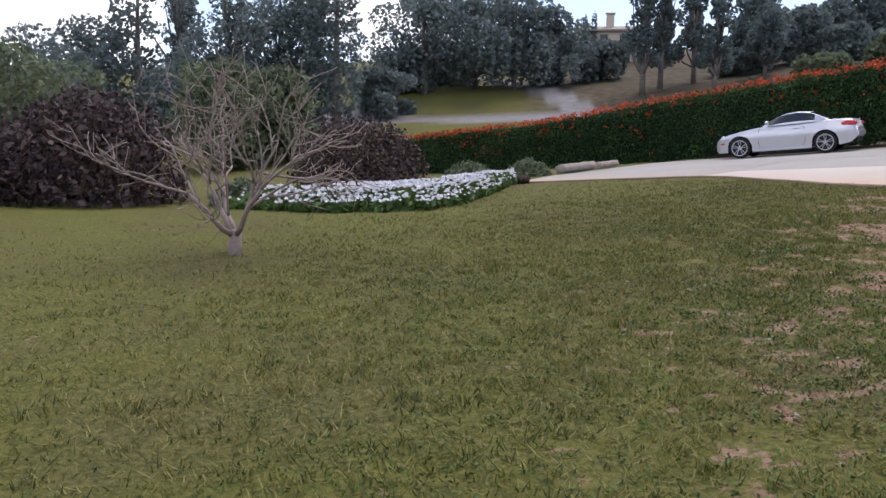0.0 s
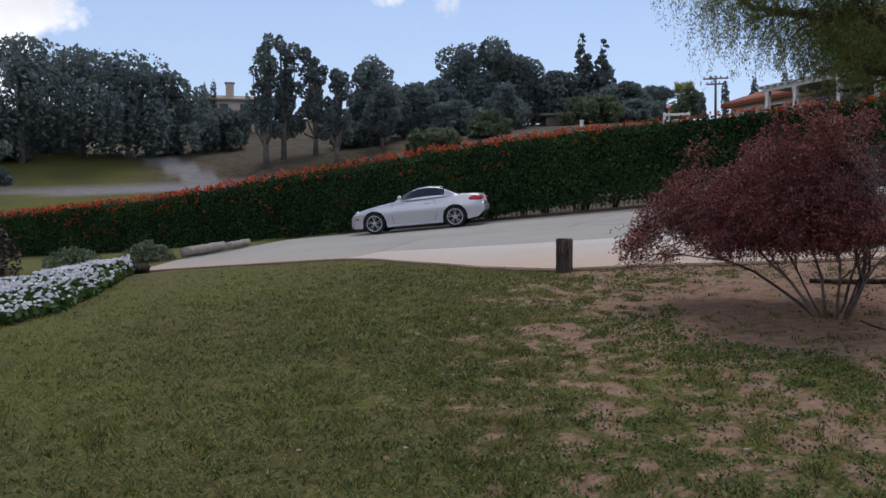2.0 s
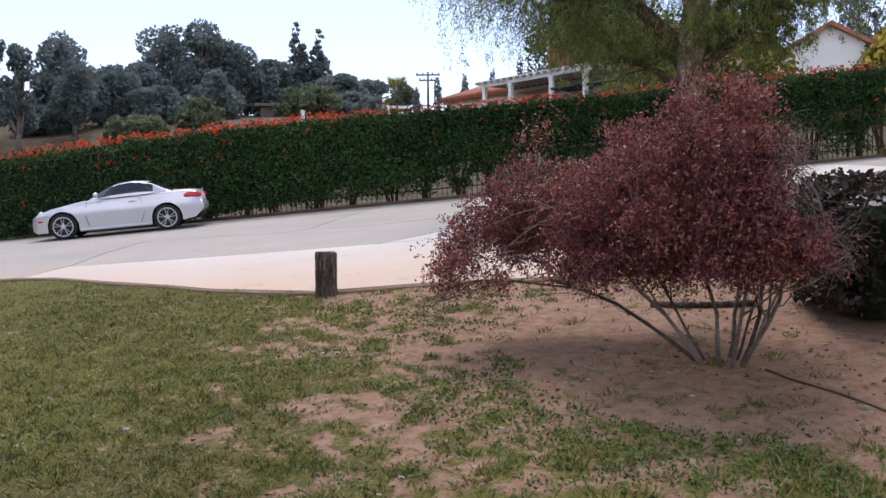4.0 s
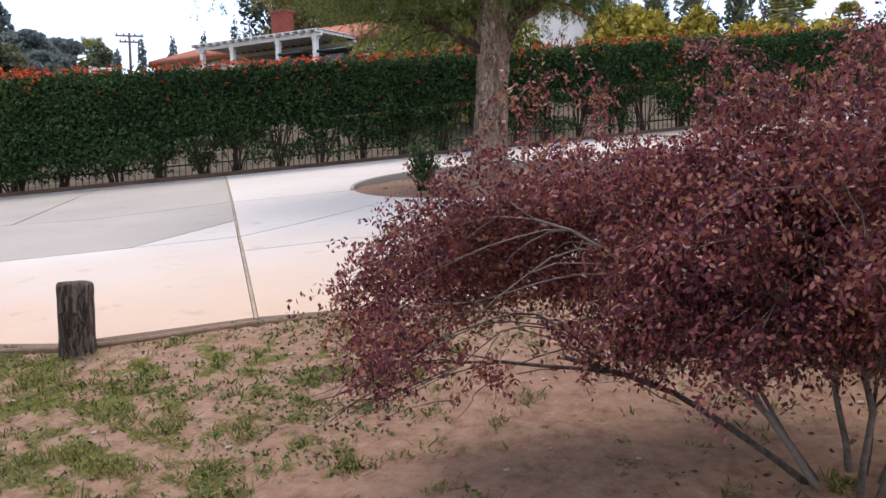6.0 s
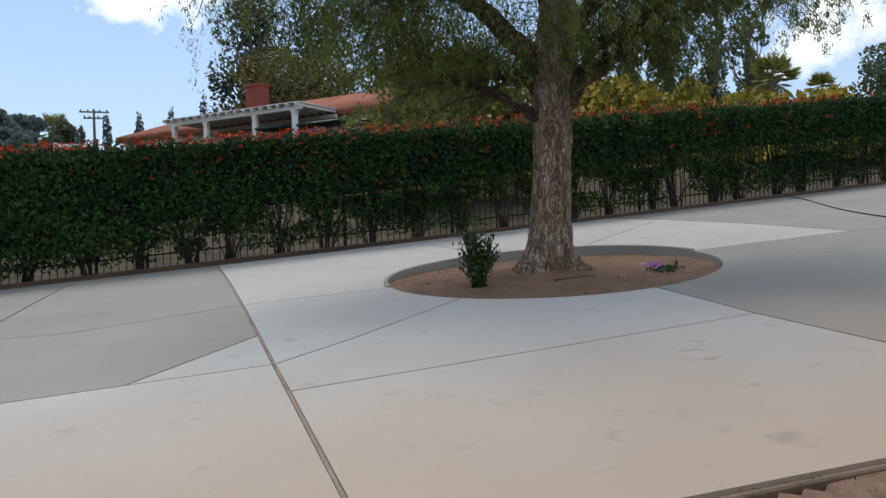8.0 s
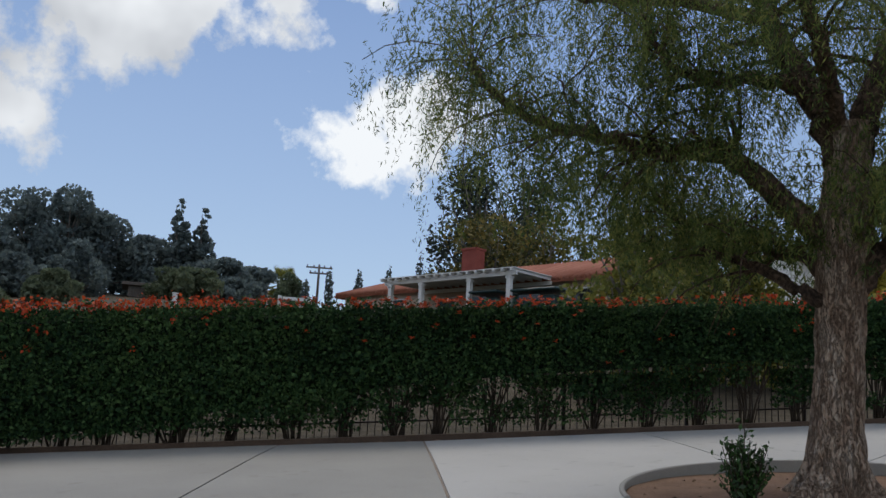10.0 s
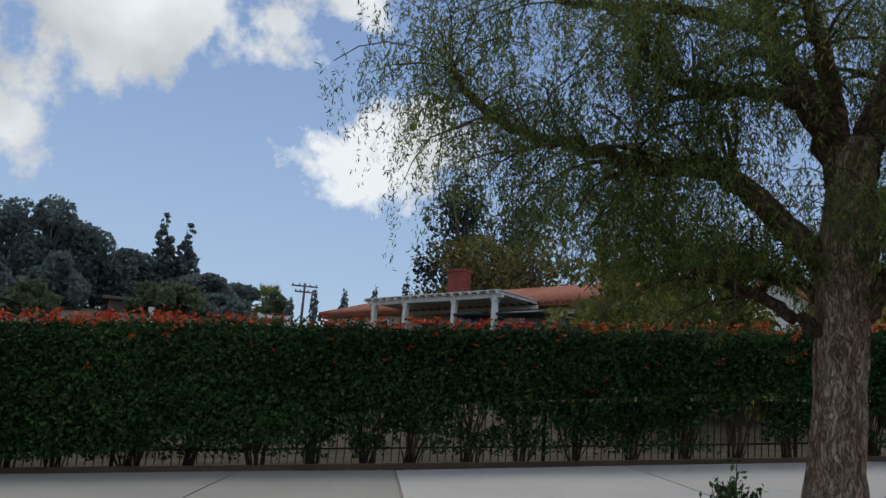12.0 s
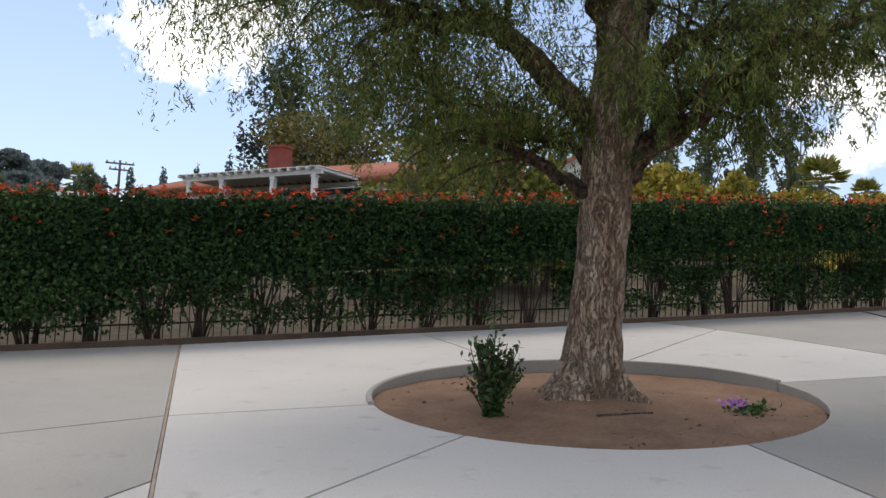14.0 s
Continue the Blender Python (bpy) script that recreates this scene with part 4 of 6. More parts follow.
# ---------------------------------------------------------------- the pepper tree in its bed
def build_pepper_tree():
    rng = np.random.default_rng(11)
    bx, by = 16.15, 14.4
    bz = float(height(bx, by)) - 0.06
    tree = thing("pepper_tree", (bx, by, bz), "big old pepper tree with rough furrowed trunk and drooping fine leaves", "tree")
    off = np.array([bx, by, bz])
    # trunk with flared, ridged foot
    v, fc = [], []
    zs = np.concatenate([np.linspace(0, 0.6, 9), np.linspace(0.68, 4.1, 60)])
    sides = 54
    for k, z in enumerate(zs):
        r = 0.245 + 0.05 * math.exp(-((z - 2.75) / 0.5) ** 2) + 0.24 * math.exp(-z / 0.2) + 0.05 * math.exp(-z / 0.8)
        r *= 1.0 - 0.08 * max(0, z - 3.0)
        cx, cy = 0.02 * z + 0.03 * math.sin(z * 1.3), 0.03 * math.sin(z * 0.9) - 0.063 * z
        for j in range(sides):
            a = 2 * math.pi * j / sides
            root = 1 + 0.4 * math.exp(-z / 0.22) * math.cos(4 * a + 0.7) + 0.2 * math.exp(-z / 0.3) * math.cos(7 * a)
            nz = noise.noise((math.cos(a) * 5, math.sin(a) * 5, z * 1.1))
            ridge = 1 + 0.08 * nz + 0.11 * noise.noise((math.cos(a) * 13, math.sin(a) * 13, z * 2.6)) + 0.04 * noise.noise((math.cos(a) * 24, math.sin(a) * 24, z * 6.0))
            v.append((cx + r * root * ridge * math.cos(a), cy + r * root * ridge * math.sin(a), z - (0.12 if k == 0 else 0)))
        if k:
            o = (k - 1) * sides
            fc += [(o + j, o + (j + 1) % sides, o + sides + (j + 1) % sides, o + sides + j) for j in range(sides)]
    fc.append(tuple(range((len(zs) - 1) * sides, len(zs) * sides)))
    solid("trunk", v, fc, M["bark"], tree, smooth=True)
    # main limbs, world points
    limbs = [
        ([(16.2, 14.2, 4.2), (16.14, 14.43, 4.96), (16.03, 14.77, 5.57), (16.05, 15.05, 6.32), (16.05, 15.39, 7.34), (16.07, 15.68, 8.5)], 0.22, 0.05),
        ([(16.23, 14.15, 4.2), (16.3, 13.93, 4.95), (16.46, 13.74, 5.62), (16.64, 13.51, 6.31), (16.84, 13.18, 7.27), (17.02, 12.97, 8.26)], 0.19, 0.05),
        ([(16.18, 14.32, 3.3), (15.99, 14.58, 3.56), (15.81, 14.82, 3.82), (15.63, 15.06, 4.1), (15.41, 15.44, 4.38), (15.17, 15.87, 4.34), (14.94, 16.25, 4.45),
          (14.68, 16.76, 4.58), (14.41, 17.28, 4.8), (14.18, 17.69, 5.17), (14.01, 17.92, 5.53)], 0.16, 0.035),
        ([(16.15, 14.35, 2.6), (15.98, 14.61, 2.76), (16.08, 14.97, 2.97), (16.06, 15.35, 3.17), (16.05, 15.73, 3.34), (16.06, 16.04, 3.63), (16.06, 16.37, 3.96), (16.04, 16.76, 4.19)], 0.085, 0.02),
        ([(16.15, 14.4, 2.9), (16.2, 14.73, 3.21), (16.35, 15.09, 3.31), (16.55, 15.46, 3.54), (16.75, 15.85, 3.89)], 0.07, 0.02),
        ([(16.2, 14.2, 2.75), (16.24, 13.93, 3.1), (16.27, 13.68, 3.25), (16.31, 13.4, 3.39), (16.34, 13.13, 3.72), (16.34, 12.8, 4.0), (16.35, 12.43, 4.15), (16.38, 11.97, 4.24), (16.43, 11.48, 4.41)], 0.15, 0.035),
        ([(16.26, 13.86, 3.15), (16.28, 13.8, 3.41), (16.28, 13.66, 3.52), (16.35, 13.41, 3.65)], 0.065, 0.035),
        ([(16.22, 14.15, 3.5), (16.39, 13.96, 3.95), (16.58, 13.68, 4.27), (16.83, 13.22, 4.5), (17.09, 12.73, 4.67), (17.38, 12.12, 4.93), (17.69, 11.46, 5.42)], 0.14, 0.035),
        ([(16.07, 14.67, 5.19), (15.78, 14.9, 5.23), (15.47, 15.25, 5.17), (15.17, 15.52, 5.19), (14.89, 15.74, 5.36), (14.65, 15.85, 5.79)], 0.1, 0.025),
        ([(16.2, 14.24, 4.5), (15.49, 14.17, 5.1), (14.77, 14.13, 5.6), (13.95, 14.08, 5.9), (13.14, 13.98, 6.1)], 0.12, 0.03),
        ([(16.24, 14.12, 4.5), (17.08, 14.1, 5.3), (17.94, 14.04, 5.9), (18.88, 14.03, 6.3), (19.74, 13.97, 6.5)], 0.12, 0.03),
        ([(16.04, 15.0, 6.1), (15.6, 15.9, 6.4), (15.2, 16.8, 6.5), (14.9, 17.6, 6.8)], 0.09, 0.025),
        ([(16.6, 13.55, 6.2), (17.1, 12.6, 6.6), (17.5, 11.6, 6.9)], 0.08, 0.025),
    ]
    tips = []
    for pts, r0, r1 in limbs:
        run = curve_pts(pts, 5)
        run = run + rng.normal(0, 0.018, run.shape)
        rad = np.linspace(r0, r1, len(run)) * (1 + 0.08 * rng.normal(size=len(run)))
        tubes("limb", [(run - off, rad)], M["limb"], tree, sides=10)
        for k in range(len(run) // 3, len(run), 3):
            tips.append((run[k], run[min(k + 1, len(run) - 1)] - run[k - 1], rad[k]))
        tips.append((run[-1], run[-1] - run[-2], r1))
    # boughs and twigs that arch over
    runs, hang = [], []
    for p, d, r in tips:
        for _ in range(5):
            dd = unit(unit(d) * 0.5 + unit(rng.normal(size=3)) * np.array([1, 1, 0.6]) + np.array([0, 0, 0.35]))
            ln = rng.uniform(0.7, 1.7)
            pts = [p]
            for u in range(1, 6):
                dd = unit(dd + np.array([0, 0, -0.16 * u * 0.5]) + rng.normal(0, 0.14, 3))
                pts.append(pts[-1] + dd * ln / 5)
            pts = np.array(pts)
            runs.append((pts - off, np.linspace(max(0.012, r * 0.3), 0.005, 6)))
            for q in pts[2:]:
                hang += [q] * 4
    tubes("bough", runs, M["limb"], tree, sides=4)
    hang = np.array(hang)
    # keep the underside where it is: leaves end well above the ground and open to the side of the drive
    hang = hang[(hang[:, 2] > 3.2)]
    hang = hang + rng.normal(0, 0.22, hang.shape)
    n = len(hang)
    per = 31
    ln = rng.uniform(0.35, 0.95, n)
    ln = np.minimum(ln, np.maximum(0.15, hang[:, 2] - (3.1 + 0.45 * smooth(14.2, 12.5, hang[:, 1]) + 0.5 * value_noise(hang[:, 0], hang[:, 1], 0.6, 5))))
    side = rng.normal(0, 0.28, (n, 2))
    u = np.tile(np.linspace(0, 1, per), n)
    i = np.repeat(np.arange(n), per)
    c = hang[i].copy()
    c[:, :2] += side[i] * (u * ln[i])[:, None]
    c[:, 2] -= u * ln[i] * (0.6 + 0.4 * u)
    c += rng.normal(0, 0.03, c.shape)
    sheet_of_quads("leaves", leaves(c - off, 0.014, rng, 5.2, axis=np.array([0, 0, -1.5])), M["pepper"], tree)
    return len(c)


build_pepper_tree()


# ---------------------------------------------------------------- the maroon bush by the drive
def build_maroon_bush():
    rng = np.random.default_rng(23)
    bx, by = 7.18, 8.12
    bz = float(ground_z(np.array(bx), np.array(by)))
    bush = thing("maroon_bush", (bx, by, bz), "spreading bush with maroon leaves and bare grey stems on dirt", "shrub")
    stems, group = [], []

    def grow(p, d, ln, r, level):
        n = 5
        pts = [p]
        for k in range(n):
            d = unit(d + rng.normal(0, 0.16, 3) + np.array([0, 0, 0.05 if level < 2 else -0.1]))
            pts.append(pts[-1] + d * ln / n)
        pts = np.array(pts)
        group.append((pts, np.linspace(r, r * 0.6, n + 1), level))
        if level >= 3:
            return
        for k in range(2, n + 1):
            for _ in range(2 if level else 1):
                dd = unit(d + rng.normal(0, 0.62, 3) + unit(np.array([pts[k][0], pts[k][1], 0.0])) * 0.35)
                grow(pts[k], dd, ln * rng.uniform(0.5, 0.75), r * 0.55, level + 1)

    for k in range(10):
        group.clear()
        a = 2 * math.pi * k / 10 + rng.normal(0, 0.2)
        tilt = rng.uniform(0.3, 0.78)
        grow(np.array([0.1 * math.cos(a), 0.1 * math.sin(a), -0.05]), np.array([math.cos(a) * tilt, math.sin(a) * tilt, 0.85]), rng.uniform(0.86, 1.1), rng.uniform(0.011, 0.018), 0)
        stems.append(list(group))
    # the bush leans along one side of the drive: long and low there, short and steep on the other
    e1, e2 = np.array([-0.42, 0.907]), np.array([0.907, 0.42])
    raw = np.concatenate([p for g in stems for p, r, lv in g if lv >= 2])
    ru, rw = raw[:, :2] @ e1, raw[:, :2] @ e2
    up, un, wp, wn_ = np.percentile(ru, 97), -np.percentile(ru, 3), np.percentile(rw, 97), -np.percentile(rw, 3)
    zt = np.percentile(raw[:, 2], 97.5)

    def shape(p):
        u, w = p[:, :2] @ e1, p[:, :2] @ e2
        u = np.where(u > 0, u * 1.98 / up, u * 0.85 / un)
        w = np.where(w > 0, w * 1.0 / wp, w * 0.95 / wn_)
        z = p[:, 2] * (1.52 / zt) * np.interp(u, [-1.0, -0.4, 0.2, 0.7, 1.2, 1.7, 2.1, 2.6], [0.78, 0.97, 1.1, 1.16, 1.06, 0.84, 0.62, 0.5])
        z = np.where(p[:, 2] < 0, p[:, 2], z)
        return np.stack([u * e1[0] + w * e2[0], u * e1[1] + w * e2[1], z], -1), u, w

    tips = []
    for g in stems:
        runs = []
        for p, r, lv in g:
            q, u, w = shape(p)
            out = math.hypot(u[-1] / 2.1, w[-1] / 1.05) if u[-1] > 0 else math.hypot(u[-1] / 0.85, w[-1] / 1.05)
            if lv >= 2 and (out > 1.05 or q[-1, 2] > 1.9 - 0.8 * float(smooth(0.8, 2.0, u[-1])) or q[-1, 2] < 0.55 - 0.12 * max(0.0, u[-1])):
                continue
            if lv == 1 and (out > 0.95 or q[-1, 2] < 0.4):
                continue
            tone = float(value_noise(q[-1:, 0] + q[-1:, 2], q[-1:, 1] + 0.7 * q[-1:, 2], 2.2, 77)[0])
            if lv >= 3 and tone < 0.29 and u[-1] > -0.1:
                continue
            runs.append((q, r * (0.75 if lv >= 2 else 1.0)))
            if lv >= 3:
                tips.append(np.concatenate([q[2:], u[2:, None], w[2:, None]], 1))
        tubes("stem", runs, M["red_stem"], bush, "bare grey branching stem", sides=5)
    t = np.concatenate(tips)
    low = 0.64 + 0.2 * rng.random(len(t)) - 0.13 * np.clip(t[:, 3], 0, 1.5)
    t = t[t[:, 2] > low]
    airy = value_noise(t[:, 0] * 1.0 + t[:, 2], t[:, 1] + 0.7 * t[:, 2], 2.2, 77) - 0.5 * smooth(0.15, -0.6, t[:, 3]) + 0.08 * smooth(0.2, 0.8, t[:, 3])
    t = t[airy > 0.29, :3]
    # drooping sprays of small paired leaflets
    k, per = max(1, int(24000 / len(t))), 10
    root = np.repeat(t, k, 0) + rng.normal(0, 0.045, (len(t) * k, 3))
    n = len(root)
    go = unit(rng.normal(size=(n, 3)) * np.array([1, 1, 0.45]) + np.array([0, 0, -0.35]))
    ln = rng.uniform(0.07, 0.17, n)
    i = np.repeat(np.arange(n), per)
    f = np.tile(np.linspace(0.05, 1, per), n)
    c = root[i] + go[i] * (f * ln[i])[:, None] + np.array([0, 0, -1.0]) * (0.35 * f * f * ln[i])[:, None]
    across = unit(np.cross(go, rng.normal(size=(n, 3))))[i] * np.where(np.arange(n * per) % 2, 1, -1)[:, None]
    c = c + across * 0.008 + rng.normal(0, 0.004, c.shape)
    keep = c[:, 2] > 0.12
    sheet_of_quads("leaves", leaves(c[keep], 0.012, rng, 2.1, axis=(across * 1.2 + np.array([0, 0, -0.7]))[keep], spread=0.6), M["red_leaf"], bush)


build_maroon_bush()


# ---------------------------------------------------------------- the car
def build_car():
    hx, hy = -0.855, 0.518
    cx, cy = 10.02, 25.72
    K = 0.935
    zf, zr = float(height(cx + hx * 1.2, cy + hy * 1.2)), float(height(cx - hx * 1.2, cy - hy * 1.2))
    zs, zp = float(height(cx + hy * 0.8, cy - hx * 0.8)), float(height(cx - hy * 0.8, cy + hx * 0.8))
    car = thing("car", (cx, cy, 0), "silver two-seat roadster with closed roof parked beside the hedge", "car")
    fwd = Vector((hx, hy, (zf - zr) / 2.4)).normalized()
    lft = Vector((-hy, hx, (zp - zs) / 1.6)).normalized()
    up = fwd.cross(lft).normalized()
    lft = up.cross(fwd)
    m = Matrix((fwd, lft, up)).transposed().to_4x4()
    m.translation = (cx, cy, (zf + zr) / 2)
    car.matrix_world = m @ Matrix.Scale(K, 4)
    RW, XF, XR = 0.315, 1.215, -1.215
    deck = lambda x: np.interp(x, [-2.06, -2.03, -1.95, -1.7, -1.4, -1.0, -0.4, 0.3, 0.7, 1.1, 1.5, 1.8, 1.95, 2.02], [0.66, 0.84, 0.93, 0.965, 0.965, 0.955, 0.935, 0.92, 0.9, 0.84, 0.765, 0.685, 0.6, 0.5])
    half = lambda x: np.interp(x, [-2.06, -2.0, -1.8, -1.3, -0.5, 0.5, 1.2, 1.6, 1.85, 1.98, 2.02], [0.74, 0.8, 0.86, 0.885, 0.86, 0.86, 0.88, 0.82, 0.7, 0.52, 0.4])

    def sill(x):
        z = float(np.interp(x, [-2.06, -1.9, -1.5, 1.5, 1.9, 2.02], [0.42, 0.27, 0.2, 0.19, 0.19, 0.26]))
        for c in (XF, XR):
            dd = 0.365 ** 2 - (x - c) ** 2
            if dd > 0:
                z = max(z, RW + math.sqrt(dd))
        return z

    xs = sorted(set(list(np.linspace(-2.06, 2.02, 64)) + [c + e for c in (XF, XR) for e in (-0.366, -0.362, -0.3, 0.3, 0.362, 0.366)]))
    cols, ns, nt = [], 9, 6
    for x in xs:
        lo, hi, w = sill(x), float(deck(x)), float(half(x))
        lo = min(lo, hi - 0.03)
        colm = []
        for k in range(ns):
            u = k / (ns - 1)
            z = lo + (hi - 0.06 - lo) * u
            belly = 1 - 0.07 * ((z - 0.52) / 0.4) ** 2 + 0.012 * math.sin((z - 0.5) * 12)
            colm.append((x, w * belly, z))
        for k in range(1, nt + 1):
            u = k / nt
            colm.append((x, w * 0.93 * math.cos(u * math.pi / 2), hi - 0.06 + 0.06 * math.sin(u * math.pi / 2) ** 0.6))
        cols.append(colm + [(a, -b, c) for a, b, c in colm[-2::-1]])
    nr = len(cols[0])
    v = [p for c in cols for p in c]
    fc = [(k * nr + j, k * nr + j + 1, (k + 1) * nr + j + 1, (k + 1) * nr + j) for k in range(len(cols) - 1) for j in range(nr - 1)]
    fc += [tuple(range(nr)), tuple(len(v) - nr + j for j in range(nr - 1, -1, -1))]
    body = solid("body", v, fc, M["paint"], car, smooth=True)
    box("underbody", (3.6, 1.3, 0.3), M["trim"], car, (0, 0, 0.36), bevel=0.05)
    # cabin: roof skin, windscreen, side and rear windows
    roof = lambda x: np.interp(x, [-1.45, -1.25, -0.95, -0.72, -0.42, -0.12, 0.1, 0.38, 0.68], [0.955, 1.03, 1.18, 1.25, 1.28, 1.255, 1.19, 1.06, 0.895])
    cx_ = np.linspace(-1.45, 0.68, 30)
    rows = []
    for x in cx_:
        b, r = float(deck(x)) - 0.02, float(roof(x))
        w0 = 0.8 - 0.12 * smooth(-0.8, -1.5, x) - 0.1 * smooth(0.1, 0.68, x)
        row = []
        for k in range(6):
            u = k / 5
            row.append((x, float(w0) * (1 - 0.24 * u ** 1.3 * min(1, (r - b) / 0.36)), b + (r - 0.045 - b) * u))
        for k in range(1, 5):
            u = k / 4
            row.append((x, row[5][1] * math.cos(u * math.pi / 2), r - 0.045 + 0.045 * math.sin(u * math.pi / 2) ** 0.7))
        rows.append(row + [(a, -y, z) for a, y, z in row[-2::-1]])
    nr = len(rows[0])
    groups = {"roof": [], "windscreen": [], "rear_window": [], "side_window": []}
    for k in range(len(rows) - 1):
        xm = (cx_[k] + cx_[k + 1]) / 2
        for j in range(nr - 1):
            side = j < 5 or j >= nr - 6
            jj = j if j < nr // 2 else nr - 2 - j
            if side and 1 <= jj <= 4 and -0.92 < xm < 0.45 and float(roof(xm)) - float(deck(xm)) > 0.14:
                key = "side_window"
            elif not side and xm > 0.02:
                key = "windscreen"
            elif not side and -1.38 < xm < -0.78:
                key = "rear_window"
            else:
                key = "roof"
            groups[key].append((k, j))
    flatv = [p for r in rows for p in r]
    for key, cells in groups.items():
        for sgn in ((1, -1) if key == "side_window" else (0,)):
            use = {}
            fcs = []
            for k, j in cells:
                if sgn and (1 if j < nr // 2 else -1) != sgn:
                    continue
                q = (k * nr + j, k * nr + j + 1, (k + 1) * nr + j + 1, (k + 1) * nr + j)
                fcs.append(tuple(use.setdefault(i, len(use)) for i in q))
            solid(key, [flatv[i] for i in use], fcs, M["paint"] if key == "roof" else M["glass"], car, smooth=True)
    # wheels
    for x in (XF, XR):
        for sgn in (1, -1):
            wheel = new("wheel")
            wheel.parent = car
            wheel.matrix_basis = pose(x, 0.775 * sgn, RW, -90 * sgn, 0, 0)
            lathe("tyre", [(0.225, -0.1), (0.29, -0.105), (0.312, -0.08), (0.315, 0), (0.312, 0.08), (0.29, 0.105), (0.225, 0.1)], M["rubber"], wheel, sides=32, caps=False)
            lathe("rim_barrel", [(0.19, 0.02), (0.215, 0.07), (0.228, 0.1), (0.234, 0.108), (0.222, 0.1), (0.2, 0.055), (0.05, 0.045)], M["trim"], wheel, sides=32)
            lathe("rim_lip", [(0.212, 0.1), (0.22, 0.111), (0.236, 0.111), (0.238, 0.1)], M["alloy"], wheel, sides=32, caps=False)
            lathe("hub", [(0.055, 0.05), (0.055, 0.095), (0.035, 0.102), (0.01, 0.103)], M["alloy"], wheel, sides=16)
            for k in range(10):
                a = radians(36 * k + (7 if k % 2 else -7))
                box("spoke", (0.175, 0.017, 0.02), M["alloy"], wheel, (0.13 * math.cos(a), 0.13 * math.sin(a), 0.092), math.degrees(a), 0.004)
    # lights, mirrors, handles, plate, bumper strips, aerial
    for sgn in (1, -1):
        lathe("tail_light", [(0.06, -0.03), (0.12, -0.012), (0.125, 0.0), (0.1, 0.02), (0.03, 0.03)], M["lens_red"], car,
              m=pose(-1.86, 0.79 * sgn, 0.8, 90 * -sgn, 0, 12 * sgn) @ Matrix.Diagonal((1.75, 0.72, 1.3, 1)), sides=20)
        lathe("headlight", [(0.05, -0.02), (0.11, -0.008), (0.1, 0.015), (0.03, 0.03)], M["lens_clear"], car,
              m=pose(1.78, 0.6 * sgn, 0.64, 0, 55, 28 * sgn) @ Matrix.Diagonal((0.9, 1.1, 1.4, 1)), sides=20)
        lathe("mirror", [(0.02, -0.09), (0.07, -0.05), (0.075, 0.03), (0.05, 0.08), (0.01, 0.095)], M["paint"], car,
              m=pose(0.38, 0.92 * sgn, 1.0, 90, 0, 0) @ Matrix.Diagonal((0.8, 0.9, 1.1, 1)), sides=14)
        box("door_handle", (0.17, 0.03, 0.03), M["paint"], car, (-0.42, 0.87 * sgn, 0.79), bevel=0.01)
        for sx, bend in ((0.62, 0.05), (-0.6, -0.1)):
            seam = [(sx + bend * math.sin(3.1 * u), sgn * (float(half(sx)) * (1 - 0.07 * ((0.28 + 0.58 * u - 0.52) / 0.4) ** 2) + 0.001), 0.28 + 0.58 * u) for u in np.linspace(0, 1, 8)]
            tubes("door_seam", [(np.array(seam), [0.006] * 8)], M["trim"], car, sides=4)
        box("sill_strip", (1.7, 0.05, 0.07), M["paint"], car, (0, 0.835 * sgn, 0.2), bevel=0.02)
        box("side_marker", (0.14, 0.02, 0.04), M["lens_red"], car, (1.75, 0.745 * sgn, 0.47), -28 * sgn, 0.006)
    box("number_plate", (0.02, 0.34, 0.15), M["plate"], car, (-2.045, 0, 0.78), bevel=0.004, ry=12)
    box("rear_bumper", (0.16, 1.5, 0.24), M["paint"], car, (-2.02, 0, 0.52), bevel=0.065)
    box("rear_diffuser", (0.12, 1.15, 0.14), M["trim"], car, (-1.98, 0, 0.33), bevel=0.04)
    box("grille", (0.04, 0.5, 0.14), M["trim"], car, (2.0, 0, 0.47), bevel=0.01)
    box("badge", (0.02, 0.09, 0.09), M["alloy"], car, (-2.03, 0, 0.9), bevel=0.02)


build_car()


# ---------------------------------------------------------------- far trees
def far_xy(az, d):
    """A place by bearing and distance, from the lawn or, to the right of the house, from the drive."""
    x, y = (7.065, 11.538) if az > 40.5 else (0.785, 1.487)
    return x + d * math.sin(radians(az)), y + d * math.cos(radians(az))


def sight_z(az, d, el):
    """Height at which a thing that far off stands at that angle over the level eye."""
    return (1.19 if az > 40.5 else 0.17) + d * math.tan(radians(el))


def crown_points(rng, lobes, n):
    """Points in the outer shell of overlapping lobes (x, y, z, rx, rz); uneven, with gaps."""
    lobes = np.array(lobes, float)
    w = lobes[:, 3] ** 2 * lobes[:, 4] ** 0.5
    k = rng.choice(len(lobes), n, p=w / w.sum())
    d = unit(rng.normal(size=(n, 3)))
    r = rng.uniform(0.6, 1.02, n) ** 0.6
    lump = 1 + 0.35 * (value_noise(d[:, 0] * 2 + k * 3.1, d[:, 1] * 2 + d[:, 2] * 2, 1.7, 71) - 0.5)
    p = d * (r * lump)[:, None]
    c = lobes[k, :3] + p * np.stack([lobes[k, 3], lobes[k, 3], lobes[k, 4]], -1)
    gap = value_noise(c[:, 0] * 0.9 + c[:, 1] * 0.7, c[:, 2] * 1.1, 0.8, 72)
    return c[gap > 0.27]


